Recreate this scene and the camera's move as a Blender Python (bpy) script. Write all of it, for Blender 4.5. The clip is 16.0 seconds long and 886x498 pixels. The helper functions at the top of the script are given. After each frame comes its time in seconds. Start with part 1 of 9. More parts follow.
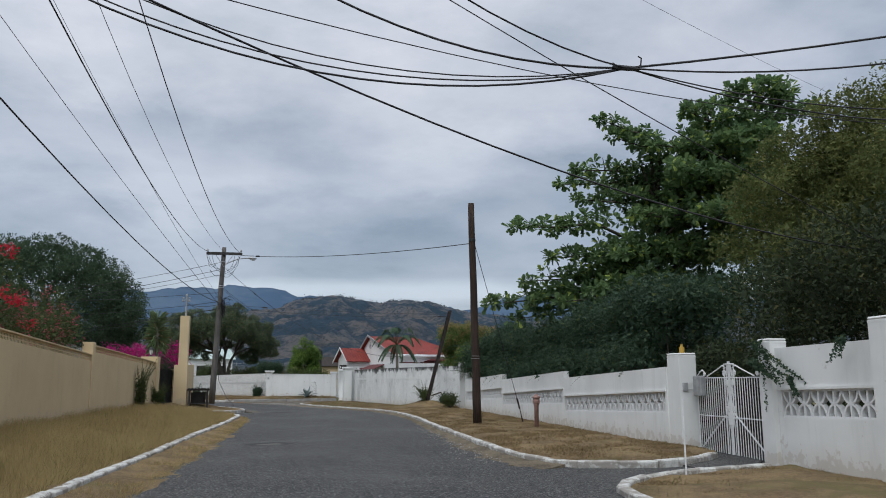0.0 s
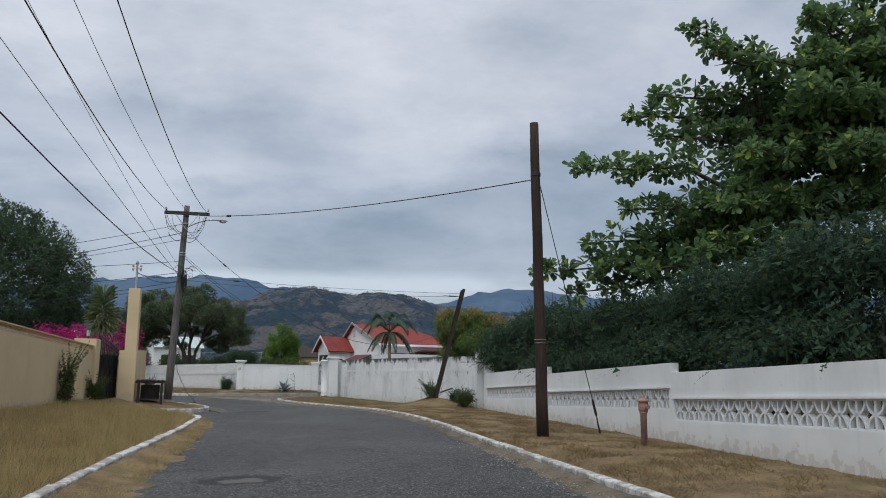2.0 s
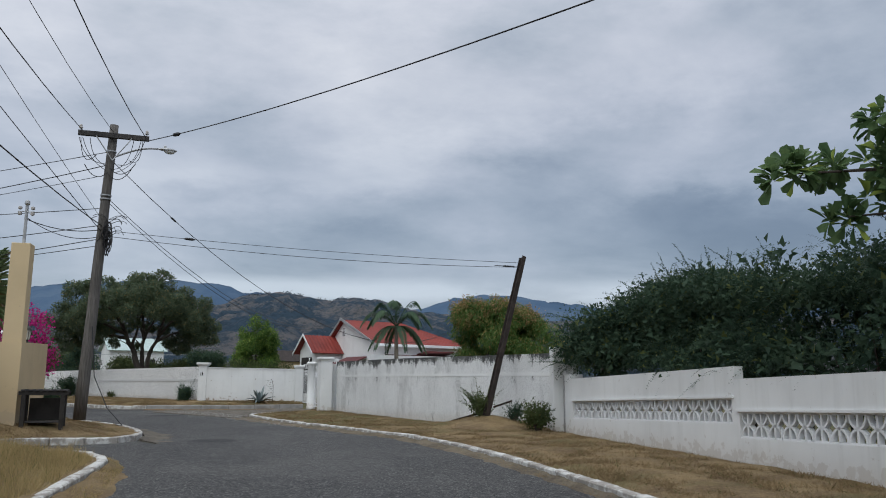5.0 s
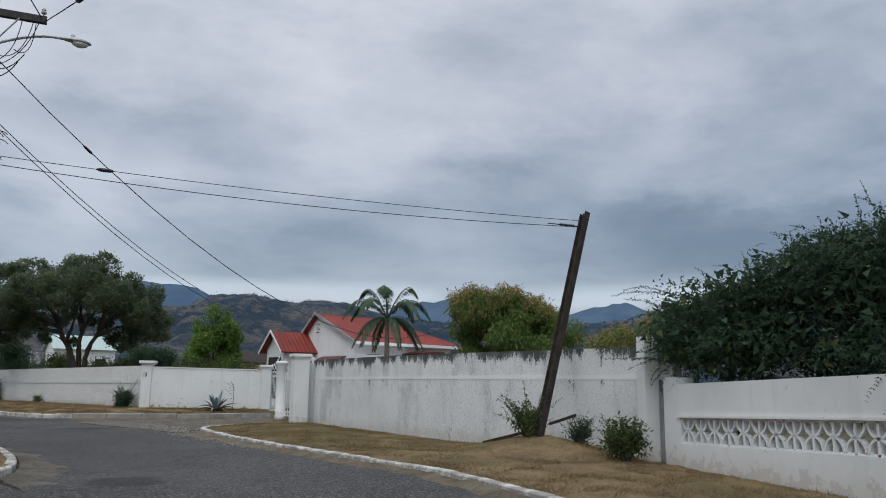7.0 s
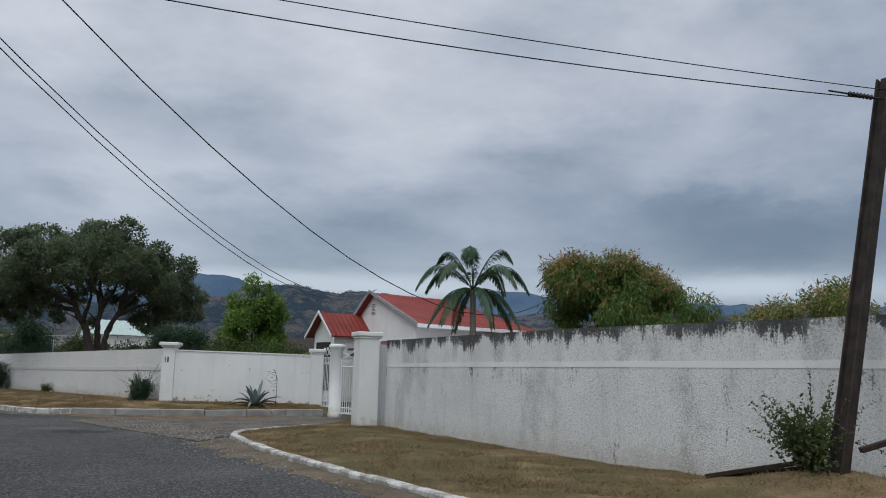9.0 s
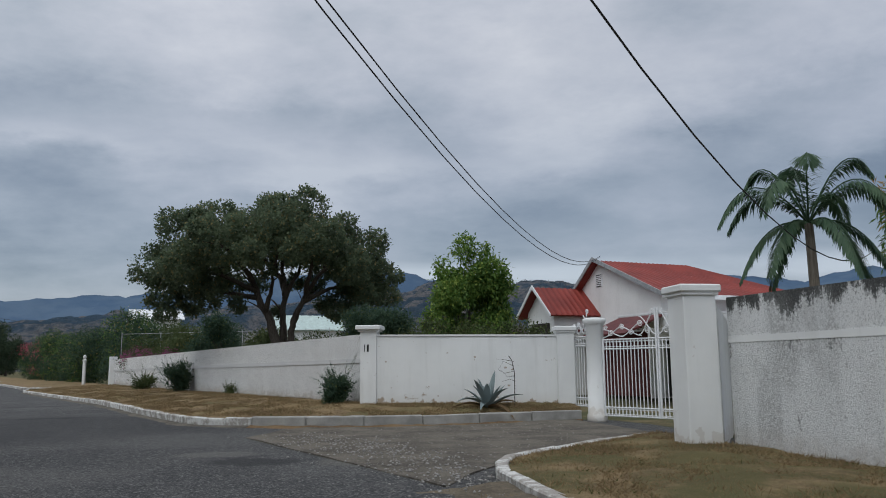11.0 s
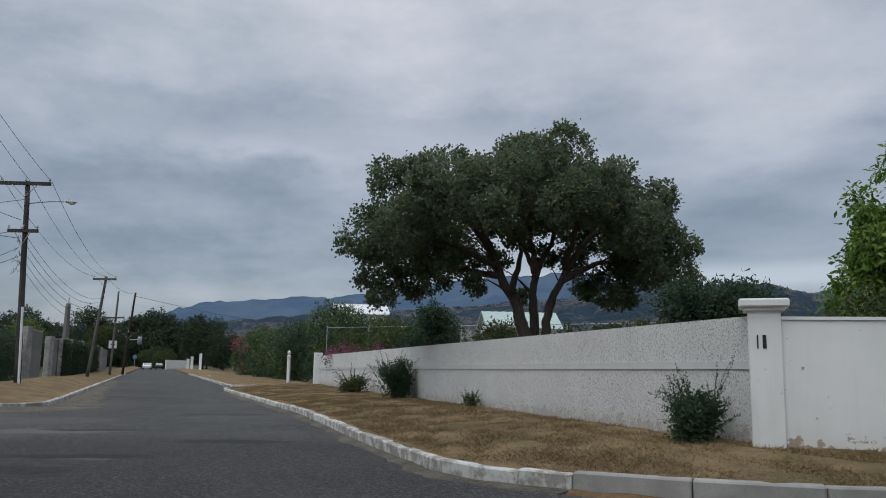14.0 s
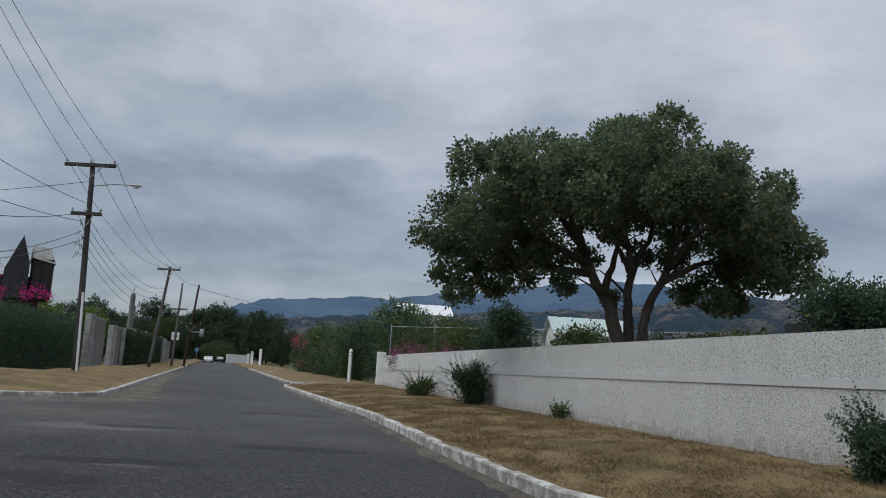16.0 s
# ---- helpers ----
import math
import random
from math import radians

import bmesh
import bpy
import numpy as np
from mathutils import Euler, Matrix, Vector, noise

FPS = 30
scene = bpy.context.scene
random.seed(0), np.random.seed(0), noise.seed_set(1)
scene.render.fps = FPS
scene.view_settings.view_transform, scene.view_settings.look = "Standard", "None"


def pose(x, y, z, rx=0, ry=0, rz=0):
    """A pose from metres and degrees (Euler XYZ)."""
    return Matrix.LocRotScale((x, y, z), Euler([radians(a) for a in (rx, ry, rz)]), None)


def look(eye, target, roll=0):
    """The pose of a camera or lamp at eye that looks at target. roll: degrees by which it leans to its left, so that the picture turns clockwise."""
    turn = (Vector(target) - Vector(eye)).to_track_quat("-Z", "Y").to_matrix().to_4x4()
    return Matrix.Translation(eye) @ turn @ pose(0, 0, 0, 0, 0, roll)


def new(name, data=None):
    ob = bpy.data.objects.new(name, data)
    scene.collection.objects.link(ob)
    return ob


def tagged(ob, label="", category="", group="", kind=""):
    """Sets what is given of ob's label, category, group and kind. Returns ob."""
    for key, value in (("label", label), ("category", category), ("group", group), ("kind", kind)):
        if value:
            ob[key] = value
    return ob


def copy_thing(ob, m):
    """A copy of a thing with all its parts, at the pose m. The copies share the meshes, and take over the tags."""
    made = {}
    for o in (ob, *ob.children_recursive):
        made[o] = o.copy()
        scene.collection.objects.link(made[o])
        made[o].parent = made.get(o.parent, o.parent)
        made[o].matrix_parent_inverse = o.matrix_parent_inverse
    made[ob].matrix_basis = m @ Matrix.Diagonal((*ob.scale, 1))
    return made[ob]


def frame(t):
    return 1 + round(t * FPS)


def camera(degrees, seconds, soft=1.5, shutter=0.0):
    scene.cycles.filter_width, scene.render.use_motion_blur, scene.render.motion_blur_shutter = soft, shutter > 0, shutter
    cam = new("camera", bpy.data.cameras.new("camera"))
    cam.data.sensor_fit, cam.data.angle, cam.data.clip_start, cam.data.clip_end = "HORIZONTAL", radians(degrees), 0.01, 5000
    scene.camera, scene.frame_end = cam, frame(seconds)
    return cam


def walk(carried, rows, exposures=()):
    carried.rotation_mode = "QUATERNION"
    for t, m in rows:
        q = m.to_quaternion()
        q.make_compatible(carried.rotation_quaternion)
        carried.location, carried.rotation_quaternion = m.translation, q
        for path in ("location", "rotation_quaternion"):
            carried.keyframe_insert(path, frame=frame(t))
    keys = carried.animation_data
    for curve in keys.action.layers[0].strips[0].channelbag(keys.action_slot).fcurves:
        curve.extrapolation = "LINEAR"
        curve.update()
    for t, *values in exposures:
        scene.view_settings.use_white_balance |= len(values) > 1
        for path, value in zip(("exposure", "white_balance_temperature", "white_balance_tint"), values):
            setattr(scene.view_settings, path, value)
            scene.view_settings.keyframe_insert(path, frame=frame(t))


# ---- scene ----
cam = camera(58.5, 16.0, 1.0)
METRES, EYE, TILT, LEAN, TURN = 57.692, 1.5, 0.0, 0.0, -11.0
ROWS = [
    (0.0, 0.0, 0.0, 0.0, 0.04, 9.56, 0.22),
    (0.5, -0.009, 0.0365, 0.0003, 0.78, 9.62, -0.01),
    (1.0, -0.0174, 0.0724, 0.0004, -0.12, 9.67, -0.54),
    (1.5, -0.025, 0.1083, 0.0005, -0.94, 9.35, -0.36),
    (2.0, -0.0318, 0.1442, 0.0001, -1.96, 9.11, -0.47),
    (2.5, -0.0383, 0.1801, 0.0002, -3.02, 9.35, -1.0),
    (3.0, -0.0448, 0.2154, 0.0004, -3.46, 9.47, -0.89),
    (3.5, -0.0512, 0.2506, 0.0004, -2.63, 9.41, -0.81),
    (6.0, -0.0764, 0.4214, -0.0003, -5.18, 9.6, 0.07),
    (6.5, -0.08, 0.455, -0.0004, -5.82, 9.56, 0.04),
    (7.0, -0.0843, 0.4887, 0.0002, -6.16, 9.88, -0.77),
    (7.5, -0.0882, 0.5227, 0.0005, -6.39, 10.02, -1.21),
    (8.0, -0.0926, 0.5568, 0.0, -6.04, 10.02, -1.35),
    (8.5, -0.098, 0.5921, -0.0001, -5.63, 9.67, -1.18),
    (9.0, -0.1053, 0.6277, -0.0005, -3.31, 9.22, -1.33),
    (9.5, -0.1135, 0.664, -0.0009, 0.5, 8.99, -0.62),
    (12.0, -0.184, 0.8316, -0.002, 15.17, 8.25, -0.04),
    (12.5, -0.2018, 0.8599, -0.0012, 18.3, 8.42, -0.56),
    (13.0, -0.2182, 0.8844, -0.0013, 20.24, 8.3, -0.85),
    (13.5, -0.2318, 0.9031, -0.001, 21.91, 8.48, -1.4),
    (14.0, -0.2414, 0.9161, -0.001, 23.06, 8.53, -0.89),
    (14.5, -0.2484, 0.9248, -0.001, 24.05, 8.59, -0.98),
    (15.0, -0.2542, 0.9318, -0.0007, 24.81, 8.66, -1.07),
    (15.5, -0.2606, 0.939, -0.0008, 25.64, 8.6, -1.53),
    (16.0, -0.2688, 0.9473, -0.0015, 27.01, 8.68, -3.27),
]
walk(cam, [(t, pose(0, 0, EYE, TILT, LEAN, TURN) @ pose(METRES * x, METRES * y, METRES * z, 90 + pitch, roll, yaw)) for t, x, y, z, yaw, pitch, roll in ROWS], [(0.0, 0.0), (3.5, -0.02), (6.0, -0.05), (9.0, -0.16), (12.0, -0.23), (16.0, -0.22)])

# ---- light ----
world = bpy.data.worlds.new("overcast_sky")
scene.world = world
world.use_nodes = True
wt = world.node_tree
wt.nodes.clear()


def wn(kind, **kw):
    n = wt.nodes.new(kind)
    for k, v in kw.items():
        n.inputs[k].default_value = v
    return n


def wmath(op, a, b=None, clamp=False):
    n = wt.nodes.new("ShaderNodeMath")
    n.operation, n.use_clamp = op, clamp
    for i, v in enumerate((a, b)):
        if v is None:
            continue
        if isinstance(v, (int, float)):
            n.inputs[i].default_value = v
        else:
            wt.links.new(v, n.inputs[i])
    return n.outputs[0]


def wramp(fac, stops):
    n = wt.nodes.new("ShaderNodeValToRGB")
    els = n.color_ramp.elements
    while len(els) < len(stops):
        els.new(0.5)
    for e, (p, c) in zip(els, stops):
        e.position, e.color = p, (*c, 1)
    wt.links.new(fac, n.inputs[0])
    return n.outputs[0]


def wmix(fac, a, b, blend="MIX"):
    n = wt.nodes.new("ShaderNodeMix")
    n.data_type, n.blend_type = "RGBA", blend
    if isinstance(fac, (int, float)):
        n.inputs[0].default_value = fac
    else:
        wt.links.new(fac, n.inputs[0])
    for i, v in ((6, a), (7, b)):
        if isinstance(v, tuple):
            n.inputs[i].default_value = (*v, 1)
        else:
            wt.links.new(v, n.inputs[i])
    return n.outputs[2]


sky = wt.nodes.new("ShaderNodeTexSky")
sky.sky_type, sky.sun_disc = "NISHITA", False
sky.sun_elevation, sky.sun_rotation = radians(55), radians(200)
coord = wt.nodes.new("ShaderNodeTexCoord")
sep = wt.nodes.new("ShaderNodeSeparateXYZ")
wt.links.new(coord.outputs["Generated"], sep.inputs[0])
up = wmath("MAXIMUM", sep.outputs[2], 0.0)
den = wmath("ADD", up, 0.22)
flat = wt.nodes.new("ShaderNodeCombineXYZ")
wt.links.new(wmath("DIVIDE", sep.outputs[0], den), flat.inputs[0])
wt.links.new(wmath("DIVIDE", sep.outputs[1], den), flat.inputs[1])


def cloud(scale, detail, shift, rough=0.55, dist=0.0):
    m = wt.nodes.new("ShaderNodeMapping")
    m.inputs["Location"].default_value = shift
    m.inputs["Rotation"].default_value = (0, 0, radians(-12))
    m.inputs["Scale"].default_value = (0.9, 1.05, 1)
    wt.links.new(flat.outputs[0], m.inputs[0])
    n = wn("ShaderNodeTexNoise", Scale=scale, Detail=detail, Roughness=rough, Distortion=dist)
    wt.links.new(m.outputs[0], n.inputs["Vector"])
    return n.outputs[0]


big = cloud(0.55, 3.0, (3.1, 0.7, 0), 0.5)
small = cloud(1.9, 8.0, (1.0, 5.0, 0), 0.56, 0.2)
puff = wn("ShaderNodeTexNoise", Scale=5.5, Detail=8.0, Roughness=0.6)
pm = wt.nodes.new("ShaderNodeMapping")
pm.inputs["Scale"].default_value = (1, 1, 2.3)
wt.links.new(coord.outputs["Generated"], pm.inputs[0])
wt.links.new(pm.outputs[0], puff.inputs["Vector"])
# the large cloud masses: azimuth to the left, elevation, half widths in degrees, lighter or darker
warp_a = wn("ShaderNodeTexNoise", Scale=7.0, Detail=5.0, Roughness=0.55)
wt.links.new(coord.outputs["Generated"], warp_a.inputs["Vector"])
sway = wmath("MULTIPLY", wmath("SUBTRACT", warp_a.outputs[0], 0.5), 9.0)
lift = wmath("MULTIPLY", wmath("SUBTRACT", puff.outputs[0], 0.5), 5.0)
azim = wmath("ADD", wmath("MULTIPLY", wmath("ARCTAN2", wmath("MULTIPLY", sep.outputs[0], -1.0), sep.outputs[1]), 57.2958), sway)
elev = wmath("ADD", wmath("MULTIPLY", wmath("ARCSINE", sep.outputs[2]), 57.2958), lift)
masses = None
for az_, el_, wa_, we_, amp_ in ((-20, 15.0, 5.5, 1.9, -0.62), (-14, 12.6, 8, 1.7, -0.30), (-26.5, 17.3, 3.5, 1.5, -0.30), (-44, 24, 8, 3, -0.2), (-34, 25.5, 8, 2, -0.08), (-39, 10.6, 9, 2.4, -1.15), (-30, 12.0, 7, 1.5, -0.5), (-33, 21.3, 6.5, 2.6, 0.42), (-13, 19.5, 8, 3.0, 0.18), (-7, 14.2, 5, 0.9, 0.25), (4, 14.0, 6, 1.1, 0.40), (-9, 10.2, 13, 1.4, -0.28), (11.3, 11.8, 1.6, 0.7, -0.30), (24.5, 15.0, 6, 0.8, 0.40), (33, 12.4, 10, 1.7, -0.40), (30, 17.8, 9, 1.1, -0.15), (36, 5.0, 16, 4.5, -0.42), (8, 21.0, 8, 2.4, 0.22), (39, 21.5, 8, 2.5, 0.05), (-36, 6.9, 5, 0.9, 0.6), (12, 17.5, 8, 1.0, -0.22)):
    qa = wmath("DIVIDE", wmath("SUBTRACT", azim, az_), wa_)
    qe = wmath("DIVIDE", wmath("SUBTRACT", elev, el_), we_)
    g_ = wmath("MULTIPLY", wmath("EXPONENT", wmath("MULTIPLY", wmath("ADD", wmath("MULTIPLY", qa, qa), wmath("MULTIPLY", qe, qe)), -1.0)), amp_ * 0.17)
    masses = g_ if masses is None else wmath("ADD", masses, g_)
tone = wmath("ADD", wmath("ADD", wmath("MULTIPLY", big, 0.20), wmath("MULTIPLY", small, 0.30)), wmath("MULTIPLY", puff.outputs[0], 0.22))
tone = wmath("ADD", wmath("ADD", tone, 0.145), masses)
clouds = wramp(tone, [(0.32, (0.175, 0.208, 0.262)), (0.405, (0.262, 0.298, 0.352)), (0.465, (0.368, 0.402, 0.452)), (0.525, (0.475, 0.497, 0.548)), (0.60, (0.61, 0.623, 0.66))])
zen = wramp(up, [(0.0, (0.60, 0.635, 0.69)), (0.12, (0.62, 0.655, 0.705)), (0.24, (0.765, 0.79, 0.82)), (0.40, (1.08, 1.075, 1.065)), (0.75, (1.75, 1.7, 1.65)), (1.0, (2.1, 2.0, 1.9))])
bank = wmath("MULTIPLY", wramp(wmath("ADD", up, wmath("MULTIPLY", lift, 0.0045)), [(0.092, (0, 0, 0)), (0.106, (1, 1, 1)), (0.116, (1, 1, 1)), (0.130, (0, 0, 0))]), wramp(cloud(1.1, 5.0, (8.0, 2.0, 0)), [(0.36, (0.15, 0.15, 0.15)), (0.54, (1, 1, 1))]))
there = wramp(wmath("ADD", wmath("MULTIPLY", azim, 0.01), 0.5), [(0.05, (0.4, 0.4, 0.4)), (0.14, (1, 1, 1)), (0.53, (1, 1, 1)), (0.62, (0, 0, 0))])
bank = wmath("MULTIPLY", bank, there)
clouds = wmix(wmath("MULTIPLY", bank, 0.62), clouds, (0.90, 0.92, 0.95))
cover = wmix(1.0, clouds, zen, "MULTIPLY")
side = wramp(wmath("ADD", wmath("MULTIPLY", sep.outputs[0], 0.5), 0.5), [(0.1, (1.24, 1.23, 1.21)), (0.28, (1.19, 1.185, 1.175)), (0.45, (1.12, 1.115, 1.11)), (0.60, (1.05, 1.05, 1.05)), (0.74, (1.0, 1.005, 1.02)), (0.88, (0.96, 0.98, 1.01))])
cover = wmix(1.0, cover, side, "MULTIPLY")
both = wmix(0.97, sky.outputs[0], cover)
back = wn("ShaderNodeBackground", Strength=1.0)
wt.links.new(both, back.inputs[0])
wout = wt.nodes.new("ShaderNodeOutputWorld")
wt.links.new(back.outputs[0], wout.inputs[0])

sun = new("sun", bpy.data.lights.new("sun", "SUN"))
sun.data.energy, sun.data.angle, sun.data.color = 1.3, radians(50), (0.94, 1.0, 0.985)
sun.matrix_world = look((0, 0, 50), (17, 30, 0))
scene.view_settings.exposure = 0.0

# ---- materials ----


class Nodes:
    """A small writer of node materials in world coordinates."""

    def __init__(self, name):
        self.m = bpy.data.materials.new(name)
        self.m.use_nodes = True
        self.t = self.m.node_tree
        self.t.nodes.clear()
        self.geo = self.t.nodes.new("ShaderNodeNewGeometry")
        self.pos = self.geo.outputs["Position"]
        self.isl = self.geo.outputs["Random Per Island"]
        self.obj = self.t.nodes.new("ShaderNodeObjectInfo").outputs["Random"]

    def link(self, v, s):
        if isinstance(v, (int, float)):
            s.default_value = v
        elif isinstance(v, tuple):
            s.default_value = (*v, 1) if len(v) == 3 and s.type == "RGBA" else v
        else:
            self.t.links.new(v, s)

    def noise(self, scale, detail=4.0, rough=0.55, stretch=None, dist=0.0, vec=None):
        n = self.t.nodes.new("ShaderNodeTexNoise")
        n.inputs["Scale"].default_value, n.inputs["Detail"].default_value = scale, detail
        n.inputs["Roughness"].default_value, n.inputs["Distortion"].default_value = rough, dist
        v = vec or self.pos
        if stretch:
            m = self.t.nodes.new("ShaderNodeMapping")
            m.inputs["Scale"].default_value = stretch
            self.t.links.new(v, m.inputs[0])
            v = m.outputs[0]
        self.t.links.new(v, n.inputs["Vector"])
        return n.outputs[0]

    def voronoi(self, scale, feature="F1", stretch=None):
        n = self.t.nodes.new("ShaderNodeTexVoronoi")
        n.feature = feature
        n.inputs["Scale"].default_value = scale
        v = self.pos
        if stretch:
            m = self.t.nodes.new("ShaderNodeMapping")
            m.inputs["Scale"].default_value = stretch
            self.t.links.new(v, m.inputs[0])
            v = m.outputs[0]
        self.t.links.new(v, n.inputs["Vector"])
        return n.outputs[0]

    def math(self, op, a, b=0.0, clamp=False):
        n = self.t.nodes.new("ShaderNodeMath")
        n.operation, n.use_clamp = op, clamp
        self.link(a, n.inputs[0])
        self.link(b, n.inputs[1])
        return n.outputs[0]

    def span(self, v, lo, hi):
        n = self.t.nodes.new("ShaderNodeMapRange")
        n.interpolation_type = "SMOOTHSTEP"
        self.link(v, n.inputs[0])
        n.inputs[1].default_value, n.inputs[2].default_value = lo, hi
        return n.outputs[0]

    def mix(self, f, a, b, blend="MIX"):
        n = self.t.nodes.new("ShaderNodeMix")
        n.data_type, n.blend_type = "RGBA", blend
        self.link(f, n.inputs[0])
        self.link(a, n.inputs[6])
        self.link(b, n.inputs[7])
        return n.outputs[2]

    def axis(self, i, v=None):
        n = self.t.nodes.new("ShaderNodeSeparateXYZ")
        self.t.links.new(v or self.pos, n.inputs[0])
        return n.outputs[i]

    def bump(self, h, strength, dist=0.01, normal=None):
        n = self.t.nodes.new("ShaderNodeBump")
        n.inputs["Strength"].default_value, n.inputs["Distance"].default_value = strength, dist
        self.t.links.new(h, n.inputs["Height"])
        if normal:
            self.t.links.new(normal, n.inputs["Normal"])
        return n.outputs[0]

    def done(self, color, rough=0.8, normal=None, metal=0.0, spec=0.5, trans=0.0):
        p = self.t.nodes.new("ShaderNodeBsdfPrincipled")
        self.link(color, p.inputs["Base Color"])
        self.link(rough, p.inputs["Roughness"])
        p.inputs["Metallic"].default_value = metal
        p.inputs["Specular IOR Level"].default_value = spec
        if normal:
            self.t.links.new(normal, p.inputs["Normal"])
        out = self.t.nodes.new("ShaderNodeOutputMaterial")
        if trans:
            tr = self.t.nodes.new("ShaderNodeBsdfTranslucent")
            self.link(color, tr.inputs[0])
            mx = self.t.nodes.new("ShaderNodeMixShader")
            mx.inputs[0].default_value = trans
            self.t.links.new(p.outputs[0], mx.inputs[1])
            self.t.links.new(tr.outputs[0], mx.inputs[2])
            self.t.links.new(mx.outputs[0], out.inputs[0])
        else:
            self.t.links.new(p.outputs[0], out.inputs[0])
        return self.m


def plain(name, c, rough=0.7, var=0.25, scale=3.0, bump=0.2, metal=0.0, fine=60.0, spec=0.4):
    n = Nodes(name)
    a = tuple(v * (1 - var) for v in c)
    b = tuple(min(v * (1 + var), 0.95) for v in c)
    col = n.mix(n.span(n.noise(scale, 6), 0.3, 0.7), a, b)
    col = n.mix(n.math("MULTIPLY", n.span(n.noise(fine, 3), 0.45, 0.75), 0.3), col, tuple(v * 0.6 for v in c))
    return n.done(col, rough, n.bump(n.noise(fine, 4), bump, 0.004), metal, spec)


def leafy(name, dark, light, odd=None, share=0.06, rough=0.7, trans=0.28, scale=0.5):
    n = Nodes(name)
    tone_ = n.math("ADD", n.math("MULTIPLY", n.isl, 0.5), n.math("MULTIPLY", n.span(n.noise(scale * 2.2, 4, 0.6), 0.32, 0.68), 0.5))
    col = n.mix(tone_, dark, light)
    col = n.mix(n.math("MULTIPLY", n.span(n.noise(scale, 3), 0.35, 0.7), 0.4), col, tuple((a * 0.7 + b * 0.5) for a, b in zip(dark, light)))
    if odd:
        f = n.math("FRACT", n.math("MULTIPLY", n.isl, 17.31))
        col = n.mix(n.math("LESS_THAN", f, share), col, odd)
    return n.done(col, rough, None, 0, 0.2, trans)


def painted_wall(name, c, dirt, tex=0.0, black=0.0, foot=0.0, base_z=0.1, pits=0.35):
    """Old masonry paint: blotches, streaks that run down from the top, flaking low down, rough-cast relief."""
    n = Nodes(name)
    col = n.mix(n.span(n.noise(0.7, 5), 0.35, 0.7), c, tuple(v * 0.9 for v in c))
    streak = n.span(n.noise(3.0, 7, 0.65, (1, 1, 0.12)), 0.5, 0.78)
    col = n.mix(n.math("MULTIPLY", streak, 0.28), col, dirt)
    z = n.axis(2)
    if black:
        run = n.noise(2.2, 9, 0.75, (1, 1, 0.26))
        fleck = n.noise(26, 4, 0.7)
        top_ = n.span(z, base_z + 1.75, base_z + 2.42)
        under = n.math("MULTIPLY", n.span(z, base_z + 0.9, base_z + 1.62), n.math("SUBTRACT", 1.0, n.span(z, base_z + 1.66, base_z + 1.70)))
        drive = n.math("ADD", n.math("MULTIPLY", top_, 0.225), n.math("MULTIPLY", under, 0.06))
        mould = n.span(n.math("ADD", n.math("ADD", n.math("MULTIPLY", run, 0.75), n.math("MULTIPLY", fleck, 0.25)), drive), 0.60, 0.68)
        col = n.mix(n.math("MULTIPLY", mould, black), col, (0.065, 0.068, 0.067))
        soot = n.math("MULTIPLY", n.span(n.noise(0.9, 7, 0.65, (1, 1, 0.5)), 0.50, 0.64), n.span(fleck, 0.34, 0.60))
        col = n.mix(n.math("MULTIPLY", soot, 0.55 * black), col, (0.26, 0.265, 0.26))
    if foot:
        low = n.math("SUBTRACT", 1.0, n.span(z, base_z, base_z + 0.5))
        flake = n.math("MULTIPLY", n.span(n.math("ADD", n.noise(5.0, 7, 0.6), n.math("MULTIPLY", low, 0.26)), 0.66, 0.70), foot)
        col = n.mix(flake, col, (0.33, 0.27, 0.21))
        col = n.mix(n.math("MULTIPLY", low, 0.30), col, (0.46, 0.39, 0.31))
    h = n.noise(120, 3)
    nb = n.bump(h, 0.25, 0.003)
    if tex:
        v = n.noise(36, 6, 0.70, None, 0.8)
        nb = n.bump(v, tex, 0.035, nb)
        col = n.mix(n.math("MULTIPLY", n.math("SUBTRACT", 1.0, n.span(v, 0.41, 0.48)), pits), col, tuple(x * 0.26 for x in c))
        col = n.mix(n.math("MULTIPLY", n.span(n.noise(60, 4, 0.7), 0.56, 0.66), pits * 0.7), col, tuple(x * 0.42 for x in c))
    return n.done(col, 0.85, nb, 0, 0.25)


M = {}
M["white_wall"] = painted_wall("white_painted_masonry", (0.74, 0.75, 0.745), (0.42, 0.42, 0.40), 0, 0, 0.30, 0.05)
M["white_wall_low"] = painted_wall("white_masonry_flaking_low", (0.74, 0.75, 0.745), (0.42, 0.42, 0.40), 0, 0, 1.0, 0.26)
M["rough_wall"] = painted_wall("rough_cast_white_masonry", (0.80, 0.81, 0.81), (0.31, 0.31, 0.30), 0.9, 1.0, 0.12, 0.10, 0.42)
M["rough_wall_clean"] = painted_wall("rough_cast_clean_masonry", (0.735, 0.735, 0.725), (0.52, 0.49, 0.45), 0.9, 0.10, 0.40, 0.34, 0.8)
M["band"] = painted_wall("smooth_grey_white_band", (0.56, 0.56, 0.56), (0.42, 0.41, 0.39))
M["cream_wall"] = painted_wall("cream_painted_masonry", (0.60, 0.47, 0.29), (0.38, 0.31, 0.2), 0, 0, 0.25, 0.45)
M["grey_wall"] = painted_wall("bare_concrete_wall", (0.20, 0.195, 0.185), (0.12, 0.12, 0.11), 0, 0.3, 0.3, 0.1)
